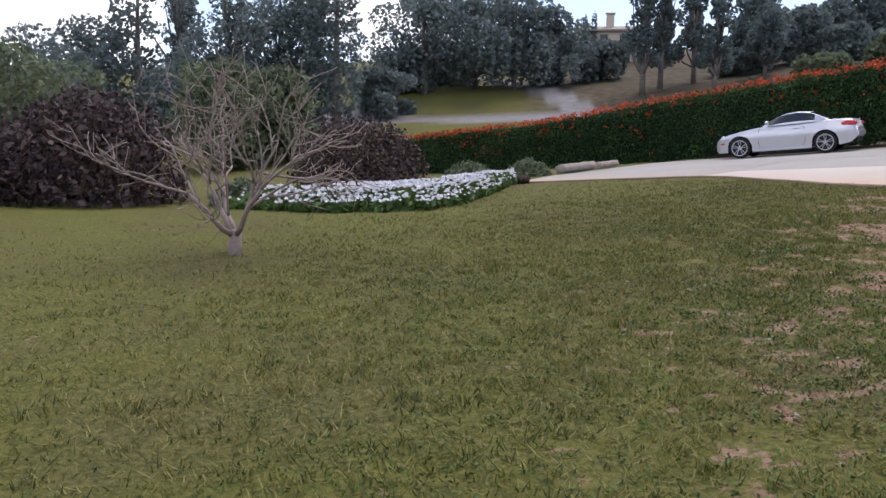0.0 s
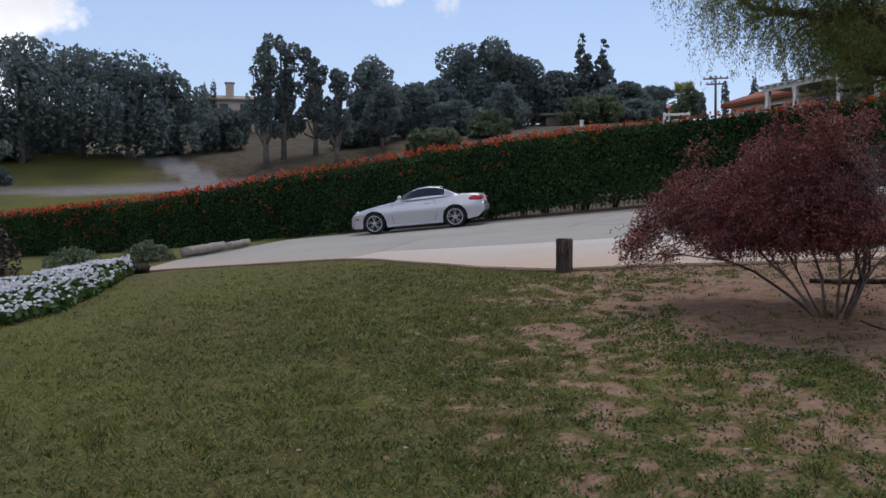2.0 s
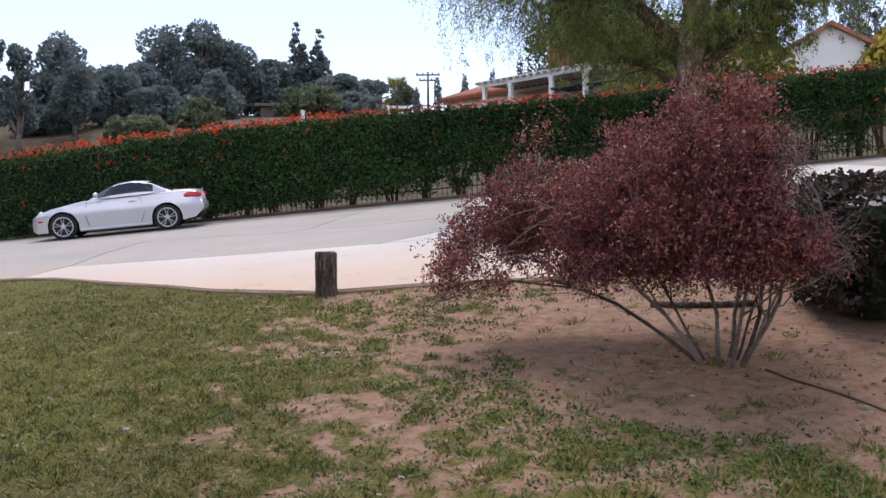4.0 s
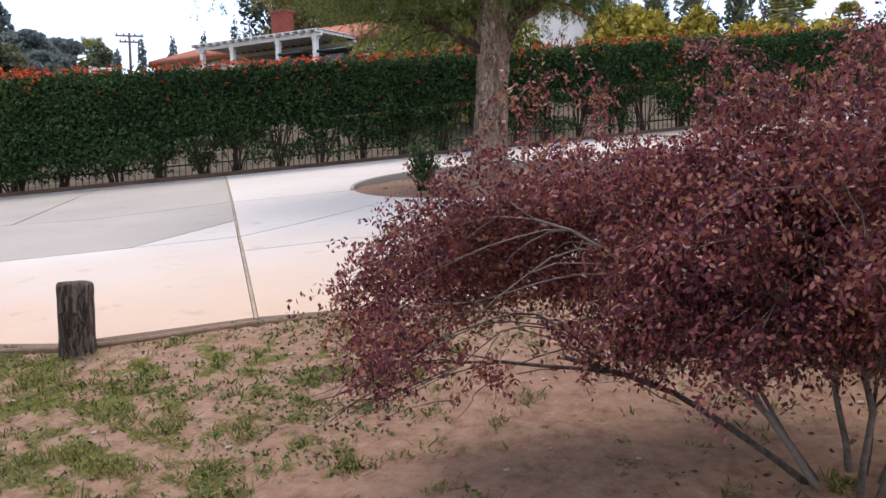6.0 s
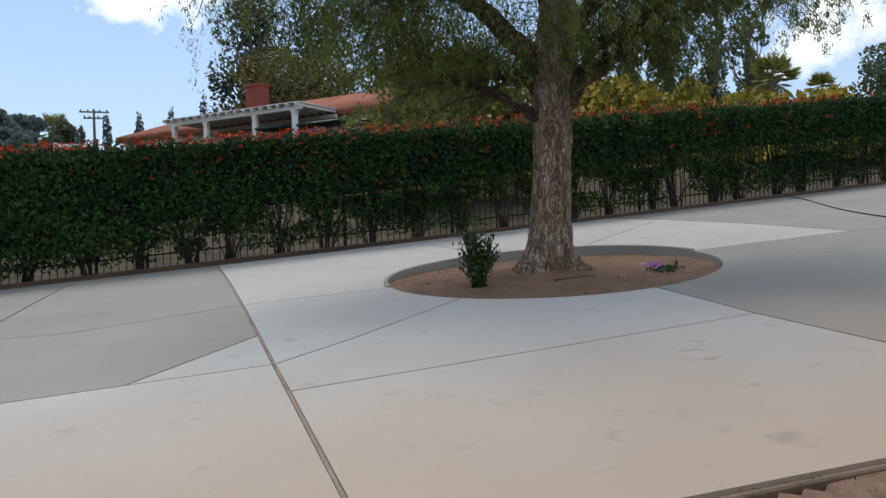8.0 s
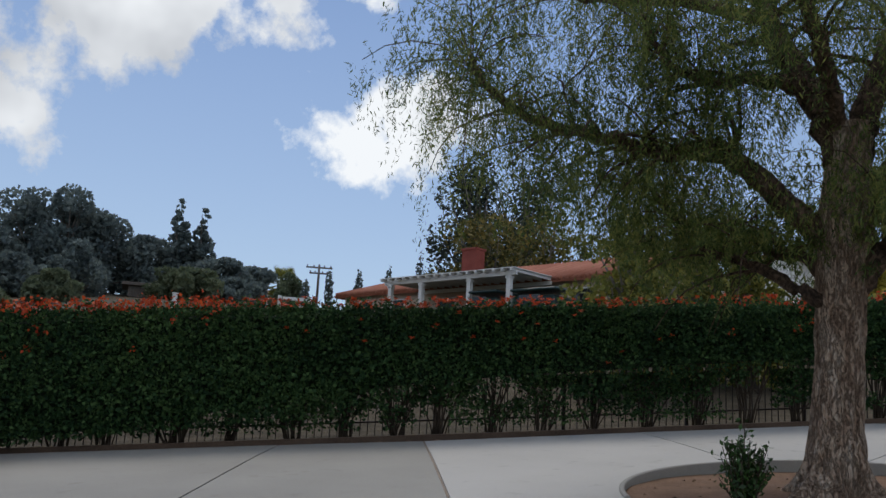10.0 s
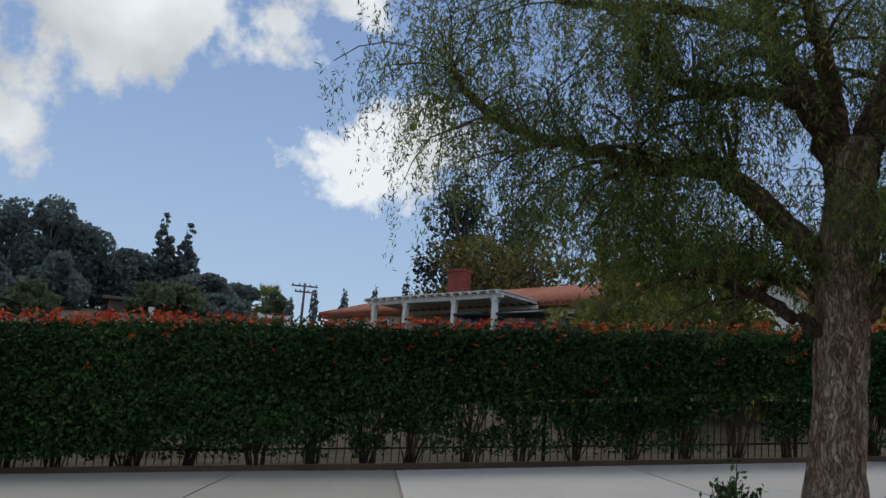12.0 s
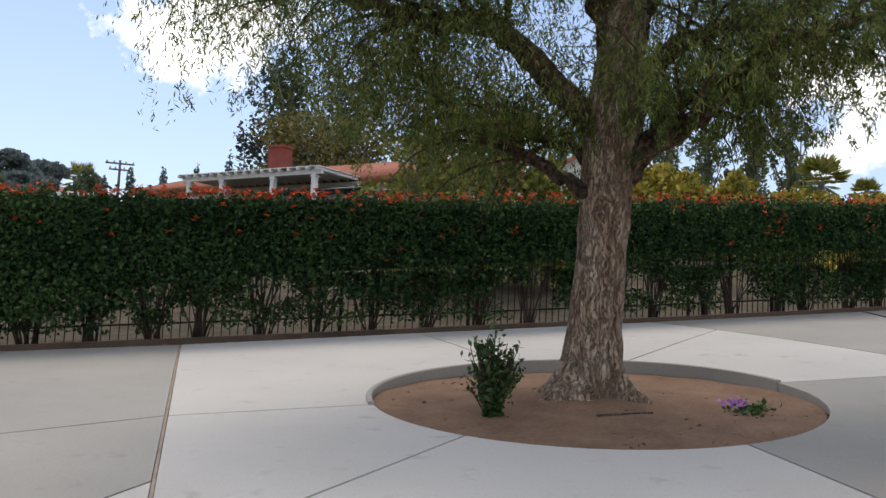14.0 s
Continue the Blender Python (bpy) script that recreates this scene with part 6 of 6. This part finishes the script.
def build_hill_houses():
    x, y = far_xy(9.0, 92)
    gz = float(land(x, y))
    top = sight_z(9.0, 92, 8.07)
    h = thing("villa", (x, y, gz), "pale villa with low tiled roof on top of the hill", "house", rz=-8)
    hh = top - gz
    box("wall", (6.5, 4, hh - 0.5), M["stucco"], h, (0, 2, (hh - 0.5) / 2), 0, 0.03)
    roof_slab("roof", (-3.8, -0.4, hh - 0.6), (3.8, -0.4, hh - 0.6), (3.2, 2, hh), (-3.2, 2, hh), M["stone"], h)
    roof_slab("roof", (-3.8, 4.4, hh - 0.6), (3.8, 4.4, hh - 0.6), (3.2, 2, hh), (-3.2, 2, hh), M["stone"], h)
    ch = box("chimney", (0.8, 0.7, 1.5), M["stucco"], h, (0.2, 1.0, hh + 0.3), 0, 0.03)
    box("chimney_cap", (1.0, 0.9, 0.15), M["stone"], ch, (0.2, 1.0, hh + 1.1), 0, 0.02)
    for wx in (-2.2, -0.4, 1.6):
        box("window", (0.8, 0.1, 1.0), M["dark_glass"], h, (wx, -0.04, hh - 1.6), 0, 0.01)
    x, y = far_xy(36.8, 130)
    gz = float(land(x, y))
    hh = sight_z(36.8, 130, 7.30) - gz
    h = thing("far_house", (x, y, gz), "far pinkish stucco house with white columns on the ridge", "house", rz=-38)
    box("wall", (6.0, 5, hh - 0.8), M["brick"], h, (-1, 2.5, (hh - 0.8) / 2), 0, 0.03)
    roof_slab("roof", (-4.5, -0.6, hh - 0.8), (3.5, -0.6, hh - 0.8), (3, 2.5, hh), (-4, 2.5, hh), M["tile"], h)
    roof_slab("roof", (-4.5, 5.6, hh - 0.8), (3.5, 5.6, hh - 0.8), (3, 2.5, hh), (-4, 2.5, hh), M["tile"], h)
    for wx in (-3.2, -1.6, 0.0, 1.4):
        box("column", (0.5, 0.4, 1.9), M["white"], h, (wx, -0.2, hh - 1.75), 0, 0.02)
        box("window", (0.7, 0.08, 1.2), M["dark_glass"], h, (wx + 0.8, -0.05, hh - 1.8), 0, 0.01)
    # low grey roof among the trees
    x, y = far_xy(30.4, 86)
    gz = float(land(x, y))
    hh = sight_z(30.4, 86, 6.87) - gz
    h = thing("shed", (x, y, gz), "low grey shed roof among dark trees", "shed", rz=-30)
    box("wall", (4.0, 3, max(0.6, hh - 0.3)), M["far_bark"], h, (0, 1.5, max(0.6, hh - 0.3) / 2), 0, 0.02)
    box("roof", (5.0, 3.8, 0.25), M["pole"], h, (0, 1.5, hh - 0.15), 0, 0.03)
    # white rail gate and posts behind the hedge
    for az, el0, w in ((37.0, 6.43, 1.3),):
        x, y = far_xy(az, 52)
        gz = float(land(x, y))
        hh = sight_z(az, 52, el0) - gz + 0.25
        g = thing("rail_gate", (x, y, gz), "white wooden rail frame beyond the hedge", "gate", rz=-38)
        for sx in (-0.5, 0.5):
            box("post", (0.16, 0.16, hh), M["white"], g, (sx * w, 0, hh / 2), 0, 0.01)
        box("rail", (w, 0.1, 0.14), M["white"], g, (0, 0, hh - 0.12), 0, 0.01)
        box("rail", (w, 0.1, 0.12), M["white"], g, (0, 0, hh - 0.45), 0, 0.01)
    x, y = far_xy(31.2, 50)
    gz = float(land(x, y))
    hh = sight_z(31.2, 50, 6.32) - gz
    p = thing("marker_post", (x, y, gz), "short white post beyond the hedge", "post")
    box("shaft", (0.16, 0.16, hh), M["white"], p, (0, 0, hh / 2), 0, 0.01)
    box("cap", (0.2, 0.2, 0.06), M["white"], p, (0, 0, hh + 0.03), 0, 0.01)
    # utility pole
    x, y = far_xy(39.5, 110)
    gz = float(land(x, y))
    hh = sight_z(39.5, 110, 8.83) - gz
    p = thing("utility_pole", (x, y, gz), "wooden utility pole with two crossarms on the skyline", "utility pole", rz=-41)
    tubes("shaft", [([np.array([0, 0, hh * u]) for u in (0, 0.5, 1)], [0.17, 0.15, 0.12])], M["pole"], p)
    for z, w in ((hh - 0.35, 2.9), (hh - 1.0, 2.1)):
        arm = box("crossarm", (w, 0.14, 0.16), M["pole"], p, (0, 0, z), 0, 0.01)
        for sx in (-0.45, -0.2, 0.2, 0.45):
            lathe("insulator", [(0.05, 0), (0.08, 0.08), (0.05, 0.2)], M["pole"], arm, (sx * w, 0, z + 0.08), 8)
    # lamp posts beyond the hedge
    for az, d, el in ((78.8, 46, 10.5), (70.9, 60, 11.7)):
        x, y = far_xy(az, d)
        gz = float(land(x, y))
        hh = sight_z(az, d, el) - gz
        p = thing("lamp_post", (x, y, gz), "black garden lamp post beyond the hedge", "lamp post", "lamp posts")
        tubes("pole", [([np.array([0, 0, 0]), np.array([0, 0, hh - 0.4])], [0.06, 0.045])], M["iron"], p)
        lathe("lantern", [(0.08, 0), (0.16, 0.1), (0.18, 0.34), (0.1, 0.42), (0.02, 0.5)], M["iron"], p, (0, 0, hh - 0.45), 10)


build_hill_houses()


# ---------------------------------------------------------------- things on the lawn's edge
def build_stump():
    x, y = 7.15, 12.8
    z = float(ground_z(np.array(x), np.array(y)))
    s = thing("timber_post", (x, y, z), "short weathered split timber post standing in the grass", "post")
    v, fc, sides = [], [], 26
    levels = [(-0.1, 1.0), (0.02, 1.02), (0.12, 0.97), (0.25, 1.0), (0.36, 0.98), (0.42, 1.0), (0.455, 0.97), (0.47, 0.86)]
    for k, (h, sc) in enumerate(levels):
        for j in range(sides):
            a = 2 * math.pi * j / sides
            crack = 1 - 0.16 * math.exp(-(((a - 3.6) / 0.12) ** 2)) - 0.12 * math.exp(-(((a - 4.4) / 0.1) ** 2)) - 0.1 * math.exp(-(((a - 2.8) / 0.1) ** 2))
            rr = 0.118 * sc * crack * (1 + 0.07 * noise.noise((math.cos(a) * 2.5, math.sin(a) * 2.5, h * 2)))
            tip = 0.012 * noise.noise((math.cos(a) * 2, math.sin(a) * 2, 5)) if h > 0.4 else 0
            v.append((rr * math.cos(a), rr * math.sin(a), h + tip))
        if k:
            o = (k - 1) * sides
            fc += [(o + j, o + (j + 1) % sides, o + sides + (j + 1) % sides, o + sides + j) for j in range(sides)]
    v.append((0, 0, 0.45))
    o = (len(levels) - 1) * sides
    fc += [(o + j, o + (j + 1) % sides, len(v) - 1) for j in range(sides)]
    solid("shaft", v, fc, M["wood_old"], s, smooth=False)


build_stump()


def log(name, a, b, r, label, category="log", square=False, lift=0.0, mt="wood_old"):
    a, b = np.array(a, float), np.array(b, float)
    n = 8
    pts = []
    for u in np.linspace(0, 1, n):
        p = a + (b - a) * u
        pts.append(np.array([p[0], p[1], float(ground_z(p[0], p[1])) + r * 0.75 + lift]))
    c = pts[0].copy()
    t = thing(name, c, label, category)
    tubes("bark", [(np.array(pts) - c + np.random.default_rng(3).normal(0, r * 0.08, (n, 3)), [r * (1 + 0.06 * math.sin(3 * k)) for k in range(n)])], M[mt], t, sides=4 if square else 9)


log("timber_sleeper", (3.2, 23.2), (4.3, 24.55), 0.13, "grey weathered timber sleeper edging the drive's end", "timber", True, 0.3, "sleeper")
log("timber_sleeper", (4.42, 24.75), (5.2, 26.2), 0.11, "grey weathered timber sleeper edging the drive's end", "timber", True, 0.3, "sleeper")
log("timber_block", (1.85, 20.2), (2.2, 19.95), 0.1, "dark rotten timber block at the drive's corner", "timber", True, 0.03)
log("fallen_log", (8.3, 9.55), (8.8, 8.85), 0.03, "dark fallen log lying on the dirt behind the bush", "log")
log("stick", (6.6, 8.97), (6.51, 8.63), 0.012, "pale broken stick lying on the dirt", "stick", mt="red_stem")
log("stick", (7.2, 7.87), (6.68, 6.5), 0.008, "thin brown surface root on the dirt", "root", mt="stem")


def build_bed_plants():
    rng = np.random.default_rng(31)
    x, y = 14.84, 14.85
    z = float(ground_z(np.array(x), np.array(y)))
    t = thing("small_shrub", (x, y, z), "small glossy green upright shrub beside the trunk", "shrub")
    runs, cs = [], []
    for k in range(44):
        a = rng.uniform(0, 6.3)
        h = rng.uniform(0.4, 0.86) if k else 1.0
        h *= 0.92
        tilt = rng.uniform(0.15, 0.72) * max(0.08, 1.5 - 1.55 * h)
        pts = [np.array([math.cos(a) * tilt * u * h * 1.1, math.sin(a) * tilt * u * h * 1.1, h * u - 0.04]) for u in np.linspace(0, 1, 6)]
        runs.append((pts, np.linspace(0.009, 0.004, 6)))
        for u in np.linspace(0.08, 1, 26):
            cs.append(np.array([math.cos(a) * tilt * u * h * 1.1, math.sin(a) * tilt * u * h * 1.1, h * u]) + rng.normal(0, 0.035, 3))
    tubes("stem", runs, M["stem"], t, sides=5)
    sheet_of_quads("leaves", leaves(np.array(cs), 0.034, rng, 2.0, axis=np.array([0, 0, 0.6])), M["shrub"], t)
    x, y = 16.21, 12.95
    z = float(ground_z(np.array(x), np.array(y)))
    t = thing("purple_flowers", (x, y, z), "low clump of small purple flowers in the soil", "flowers")
    c = rng.normal(0, 1, (110, 3)) * np.array([0.17, 0.1, 0.03]) + np.array([0.1, -0.08, 0.05])
    sheet_of_quads("foliage", leaves(c, 0.04, rng, 1.8), M["shrub"], t)
    c = rng.normal(0, 1, (60, 3)) * np.array([0.08, 0.06, 0.02]) + np.array([0, 0.05, 0.11])
    tagged(sheet_of_quads("petals", leaves(c, 0.035, rng, 1.2), M["purple"], t), kind="stuff")
    # a few chips and dead leaves on the soil
    n = 260
    a, r = rng.uniform(0, 6.3, n), 2.2 * np.sqrt(rng.random(n))
    px, py = BED_C[0] + r * np.cos(a), BED_C[1] + r * np.sin(a)
    c = np.stack([px, py, ground_z(px, py) + 0.012], -1)
    ob = sheet_of_quads("leaf_litter", leaves(c, 0.035, rng, 1.6, axis=np.array([0.9, 0, 0]), spread=np.array([1, 1, 0.15])), M["litter"])
    tagged(ob, "dead leaves scattered on the tree bed", "leaf litter", kind="stuff")
    log("dead_branch", (15.6, 13.6), (15.25, 14.0), 0.02, "dark piece of dead wood beside the roots", "branch", mt="wood_old")
    log("irrigation_pipe", (15.3, 13.6), (15.55, 12.5), 0.01, "thin dark pipe lying on the soil", "pipe", mt="hose")


build_bed_plants()


def build_hose():
    pts = [(29.4, 13.1), (26.3, 12.2), (23.2, 11.3), (21.4, 10.45), (19.9, 9.4), (18.5, 8.0)]
    run = curve_pts([(x, y, float(height(x, y)) + 0.011) for x, y in pts], 6)
    c = run[0].copy()
    t = thing("garden_hose", c, "black garden hose lying across the drive", "hose")
    tubes("tube", [(run - c, [0.011] * len(run))], M["hose"], t)


build_hose()


# ---------------------------------------------------------------- plants round the lawn
def build_flower_bed():
    rng = np.random.default_rng(37)
    n = 26000
    x, y = rng.uniform(-3.6, 2.0, n), rng.uniform(12.8, 22.0, n)
    front = np.interp(x, [-4.2, -2.5, -1.4, -0.5, 0.3, 0.8, 1.35, 1.85], [14.6, 14.0, 13.6, 13.3, 13.4, 14.4, 16.6, 19.2])
    back = np.interp(x, [-4, -1.5, 0.2, 1.85], [15.7, 15.5, 16.6, 20.7])
    k = (y > front + 0.3 * (value_noise(x, y, 1.3, 81) - 0.5)) & (y < back) & (x < 1.9) & (x > -3.2)
    x, y = x[k], y[k]
    z = ground_z(x, y)
    hgt = 0.08 + 0.16 * smooth(0, 0.8, y - np.interp(x, [-4.2, -2.5, -1.4, -0.5, 0.3, 0.8, 1.35, 1.85], [14.6, 14.0, 13.6, 13.3, 13.4, 14.4, 16.6, 19.2])) + 0.1 * value_noise(x, y, 1.2, 82)
    t = thing("flower_bed", (-0.5, 15.0, float(ground_z(np.array(-0.5), np.array(15.0)))), "low bed of massed white daisies along the lawn", "flowers")
    off = np.array(t.matrix_world.translation)
    c = np.stack([x, y, z + hgt * rng.uniform(0.1, 1.0, len(x))], -1)
    sheet_of_quads("foliage", leaves(c - off, 0.085, rng, 1.7, axis=np.array([0, 0, 0.5])), M["daisy_green"], t)
    sel = rng.random(len(x)) < 0.3 * smooth(-3.2, -1.8, x) * smooth(0.25, 0.6, value_noise(x, y, 0.9, 83) + 0.15)
    f = np.stack([x, y, z + hgt + 0.04], -1)[sel]
    rim = []
    for w in np.linspace(0, math.pi, 3, endpoint=False):
        ax = np.array([math.cos(w), math.sin(w), 0.0])
        rim.append(leaves(f - off, 0.044, rng, 1.5, axis=ax * 4 + np.array([0, -1.0, 0]), spread=0.5))
    tagged(sheet_of_quads("petals", np.concatenate(rim), M["daisy"], t), kind="stuff")


build_flower_bed()
shrub_mound("twiggy_mound", -1.9, 22.6, 1.7, 1.75, "mound", "rounded purple-brown twiggy shrub behind the daisies", 501, 7000, 0.06)
shrub_mound("twiggy_mound", -5.9, 15.6, 1.75, 1.95, "mound", "rounded dark shrub tinged with orange flowers", 502, 6000, 0.08)
shrub_mound("dark_shrub", -8.4, 13.2, 1.9, 1.9, "mound", "big dark purple-brown shrub at the lawn's end", 503, 5000, 0.12)
for k, (mx, my, mr, mh) in enumerate(((41.5, 24.7, 1.9, 2.2), (42.2, 22.3, 1.8, 2.0), (41.0, 26.9, 1.7, 1.9))):
    shrub_mound("twiggy_shrub", mx, my, mr, mh, "far_brown", "olive-brown twiggy shrub before the white gable", 520 + k, 2200, 0.1, group="shrubs before the gable")
shrub_mound("low_shrub", 2.45, 23.4, 0.6, 0.45, "far_olive", "small yellow-green weeds beside the sleepers", 504, 900, 0.06)
shrub_mound("low_shrub", 0.9, 22.0, 0.6, 0.5, "far_olive", "small yellow-green weeds behind the daisies", 505, 700, 0.06)
shrub_mound("low_shrub", -3.0, 15.2, 0.6, 0.45, "far_olive", "small green shrub at the edge of the lawn", 506, 900, 0.07)


def build_bare_tree():
    rng = np.random.default_rng(41)
    x, y = -1.58, 9.05
    z = float(ground_z(np.array(x), np.array(y)))
    t = thing("bare_tree", (x, y, z), "small leafless crape myrtle with spreading pale branches", "tree")
    runs = []

    def grow(p, d, ln, r, level):
        pts = [p]
        for k in range(5):
            d = unit(d + rng.normal(0, 0.12, 3) + np.array([0, 0, 0.03]))
            pts.append(pts[-1] + d * ln / 5)
        runs.append((np.array(pts), np.linspace(r, r * 0.62, 6), level))
        if level < 4:
            for k in (2, 4, 5)[: 3 if level < 3 else 2]:
                grow(pts[k], unit(d + rng.normal(0, 0.5, 3)), ln * rng.uniform(0.7, 0.9), r * 0.6, level + 1)
    for k in range(5):
        a = 2 * math.pi * k / 5 + 0.4
        tilt = (0.45, 1.1, 0.35, 1.2, 0.8)[k]
        grow(np.array([0.05 * math.cos(a), 0.05 * math.sin(a), 0.28]), np.array([math.cos(a) * tilt, math.sin(a) * tilt, 0.8]), 0.95, 0.042, 0)
    runs = [(p * 0.735, r * 0.735, lv) for p, r, lv in runs]
    tubes("trunk", [([np.array([0, 0, -0.06]), np.array([0, 0.01, 0.09]), np.array([0.01, 0, 0.25])], [0.096, 0.07, 0.062])], M["bare_stem"], t, sides=10)
    for p, r, lv in runs:
        if lv == 0:
            tubes("branch", [(p, r)], M["bare_stem"], t, sides=6)
    tubes("twig_crown", [(p, np.maximum(r, 0.0045)) for p, r, lv in runs if lv > 0], M["bare_stem"], t, sides=4)


build_bare_tree()


def build_creeper_column():
    rng = np.random.default_rng(43)
    x, y = 7.45, 6.85
    z = float(ground_z(np.array(x), np.array(y)))
    t = thing("creeper_column", (x, y, z), "tall post wrapped in green and rust-red creeper leaves", "climbing plant")
    tubes("post", [([np.array([0, 0, h]) for h in (-0.1, 1.2, 2.4, 3.6)], [0.1, 0.1, 0.1, 0.1])], M["wood_old"], t, sides=10)
    n = 9000
    a, h = rng.uniform(0, 6.3, n), rng.uniform(0.0, 3.7, n)
    r = 0.27 + 0.09 * (value_noise(a * 1.5, h, 1.5, 91) - 0.5) + 0.04 * rng.normal(size=n) - 0.02 * np.abs(h - 1.6)
    c = np.stack([r * np.cos(a), r * np.sin(a), h], -1)
    sheet_of_quads("leaves", leaves(c, 0.042, rng, 1.3, axis=np.array([0, 0, -0.5])), M["creeper"], t)
    # near-black filler body, coloured as the shade behind the creeper leaves
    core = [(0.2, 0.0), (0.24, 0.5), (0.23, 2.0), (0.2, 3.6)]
    lathe("creeper_shade_body", core, M["core"], t, sides=14)


build_creeper_column()


def build_box_hedge():
    rng = np.random.default_rng(47)
    x, y = 9.75, 7.1
    z = float(ground_z(np.array(x), np.array(y)))
    t = thing("clipped_shrub_row", (x, y, z), "low clipped dark bronze hedge beside the drive", "hedge", rz=-48)
    L_, W_, H_ = 1.55, 0.5, 0.98
    # near-black box added as the shade inside the clipped leaves
    box("inner_shade_body", (2 * L_ - 0.3, 2 * W_ - 0.25, H_ - 0.14), M["core"], t, (0, 0, H_ / 2 - 0.1), 0, 0.1)
    n = 16000
    c = rng.uniform(-1, 1, (n, 3)) * np.array([L_, W_, 1])
    c[:, 2] = (c[:, 2] * 0.5 + 0.5) * H_
    side = rng.integers(0, 5, n)
    c[side == 0, 0], c[side == 1, 0] = -L_, L_
    c[(side == 2), 1], c[side == 3, 1] = -W_, W_
    c[side == 4, 2] = H_
    c += rng.normal(0, 0.045, c.shape)
    c = c[c[:, 2] > 0.03]
    sheet_of_quads("foliage", leaves(c, 0.042, rng, 1.5), M["box_leaf"], t)


build_box_hedge()


# ---------------------------------------------------------------- turf, litter, pebbles
def build_turf():
    rng = np.random.default_rng(53)
    n = 145000
    # thicker along the walk
    u = rng.random(n)
    cx, cy = np.interp(u, [0, 1], [0.8, 6.3]), np.interp(u, [0, 1], [1.8, 12.0])
    x, y = cx + rng.normal(1.2, 3.0, n), cy + rng.normal(1.5, 3.2, n)
    ok = ~inside(DRIVE, x, y) & (x > -6) & (x < 11) & (y < 19) & (y > 0)
    x, y = x[ok], y[ok]
    g = grassiness(x, y) + 1.2 * (value_noise(x, y, 8.0, 55) - 0.5)
    ok = g > rng.uniform(0.48, 0.6, len(x))
    x, y = x[ok], y[ok]
    z = ground_z(x, y)
    k, per = len(x), 3
    i = np.repeat(np.arange(k), per)
    base = np.stack([x, y, z], -1)[i] + np.concatenate([rng.normal(0, 0.022, (k * per, 2)), np.zeros((k * per, 1))], 1)
    h = rng.uniform(0.012, 0.036, k * per) * (0.2 + 2.4 * value_noise(x, y, 9.0, 56) ** 2)[i]
    lean = rng.normal(0, 0.03, (k * per, 2))
    tip = base + np.stack([lean[:, 0], lean[:, 1], h], -1)
    side = unit(np.concatenate([rng.normal(size=(k * per, 2)), np.zeros((k * per, 1))], 1)) * 0.0045
    quads = np.stack([base - side - np.array([0, 0, 0.006]), base + side - np.array([0, 0, 0.006]), tip + side * 0.35, tip - side * 0.35], 1)
    ob = sheet_of_quads("grass", quads, M["grass"])
    tagged(ob, "short patchy lawn grass, green and straw-coloured", "grass", kind="stuff")
    # low broad-leaved weeds in dense clumps
    n = 90000
    u = rng.random(n)
    x, y = np.interp(u, [0, 1], [1.5, 6.0]) + rng.normal(1.6, 2.2, n), np.interp(u, [0, 1], [3.0, 9.5]) + rng.normal(0.8, 2.4, n)
    clump = 0.6 * value_noise(x, y, 1.5, 58) + 0.55 * value_noise(x, y, 7.0, 59)
    ok = ~inside(DRIVE, x, y) & (clump > 0.59) & (np.hypot(x - 7.6, y - 8.2) > 1.7) & (y > 0.5) & (x > -3)
    x, y = x[ok], y[ok]
    c = np.stack([x, y, ground_z(x, y) + rng.uniform(0.004, 0.028, len(x))], -1)
    ob = sheet_of_quads("weeds", leaves(c, 0.013, rng, 1.9, axis=np.array([0, 0, 0.35])), M["weed"])
    tagged(ob, "low green weeds growing in clumps on the bare dirt", "weeds", kind="stuff")
    # dead leaves and twigs on dirt and turf
    n = 9000
    x, y = rng.uniform(1.5, 10.5, n), rng.uniform(3.5, 13.5, n)
    ok = ~inside(DRIVE, x, y) & (value_noise(x, y, 1.2, 57) > 0.42)
    x, y = x[ok], y[ok]
    c = np.stack([x, y, ground_z(x, y) + 0.008], -1)
    ob = sheet_of_quads("leaf_litter", leaves(c, 0.016, rng, 2.0, axis=np.array([0.5, 0.2, 0]), spread=np.array([1, 1, 0.12])), M["litter"])
    tagged(ob, "small dead leaves and twigs scattered on the ground", "leaf litter", kind="stuff")
    # pale pebbles
    bm = bmesh.new()
    n = 260
    for _ in range(n):
        px, py = rng.uniform(2.0, 9.5), rng.uniform(4.0, 13.0)
        if inside(DRIVE, np.array(px), np.array(py)):
            continue
        r = rng.uniform(0.005, 0.018)
        m = pose(px, py, float(ground_z(np.array(px), np.array(py))) + r * 0.3, 0, 0, rng.uniform(0, 360)) @ Matrix.Diagonal((r * 1.3, r, r * 0.6, 1))
        bmesh.ops.create_icosphere(bm, subdivisions=1, radius=1, matrix=m)
    ob = part("pebbles", bm, M["stone"])
    tagged(ob, "pale pebbles and chips lying in the dirt", "pebbles", kind="stuff")


build_turf()
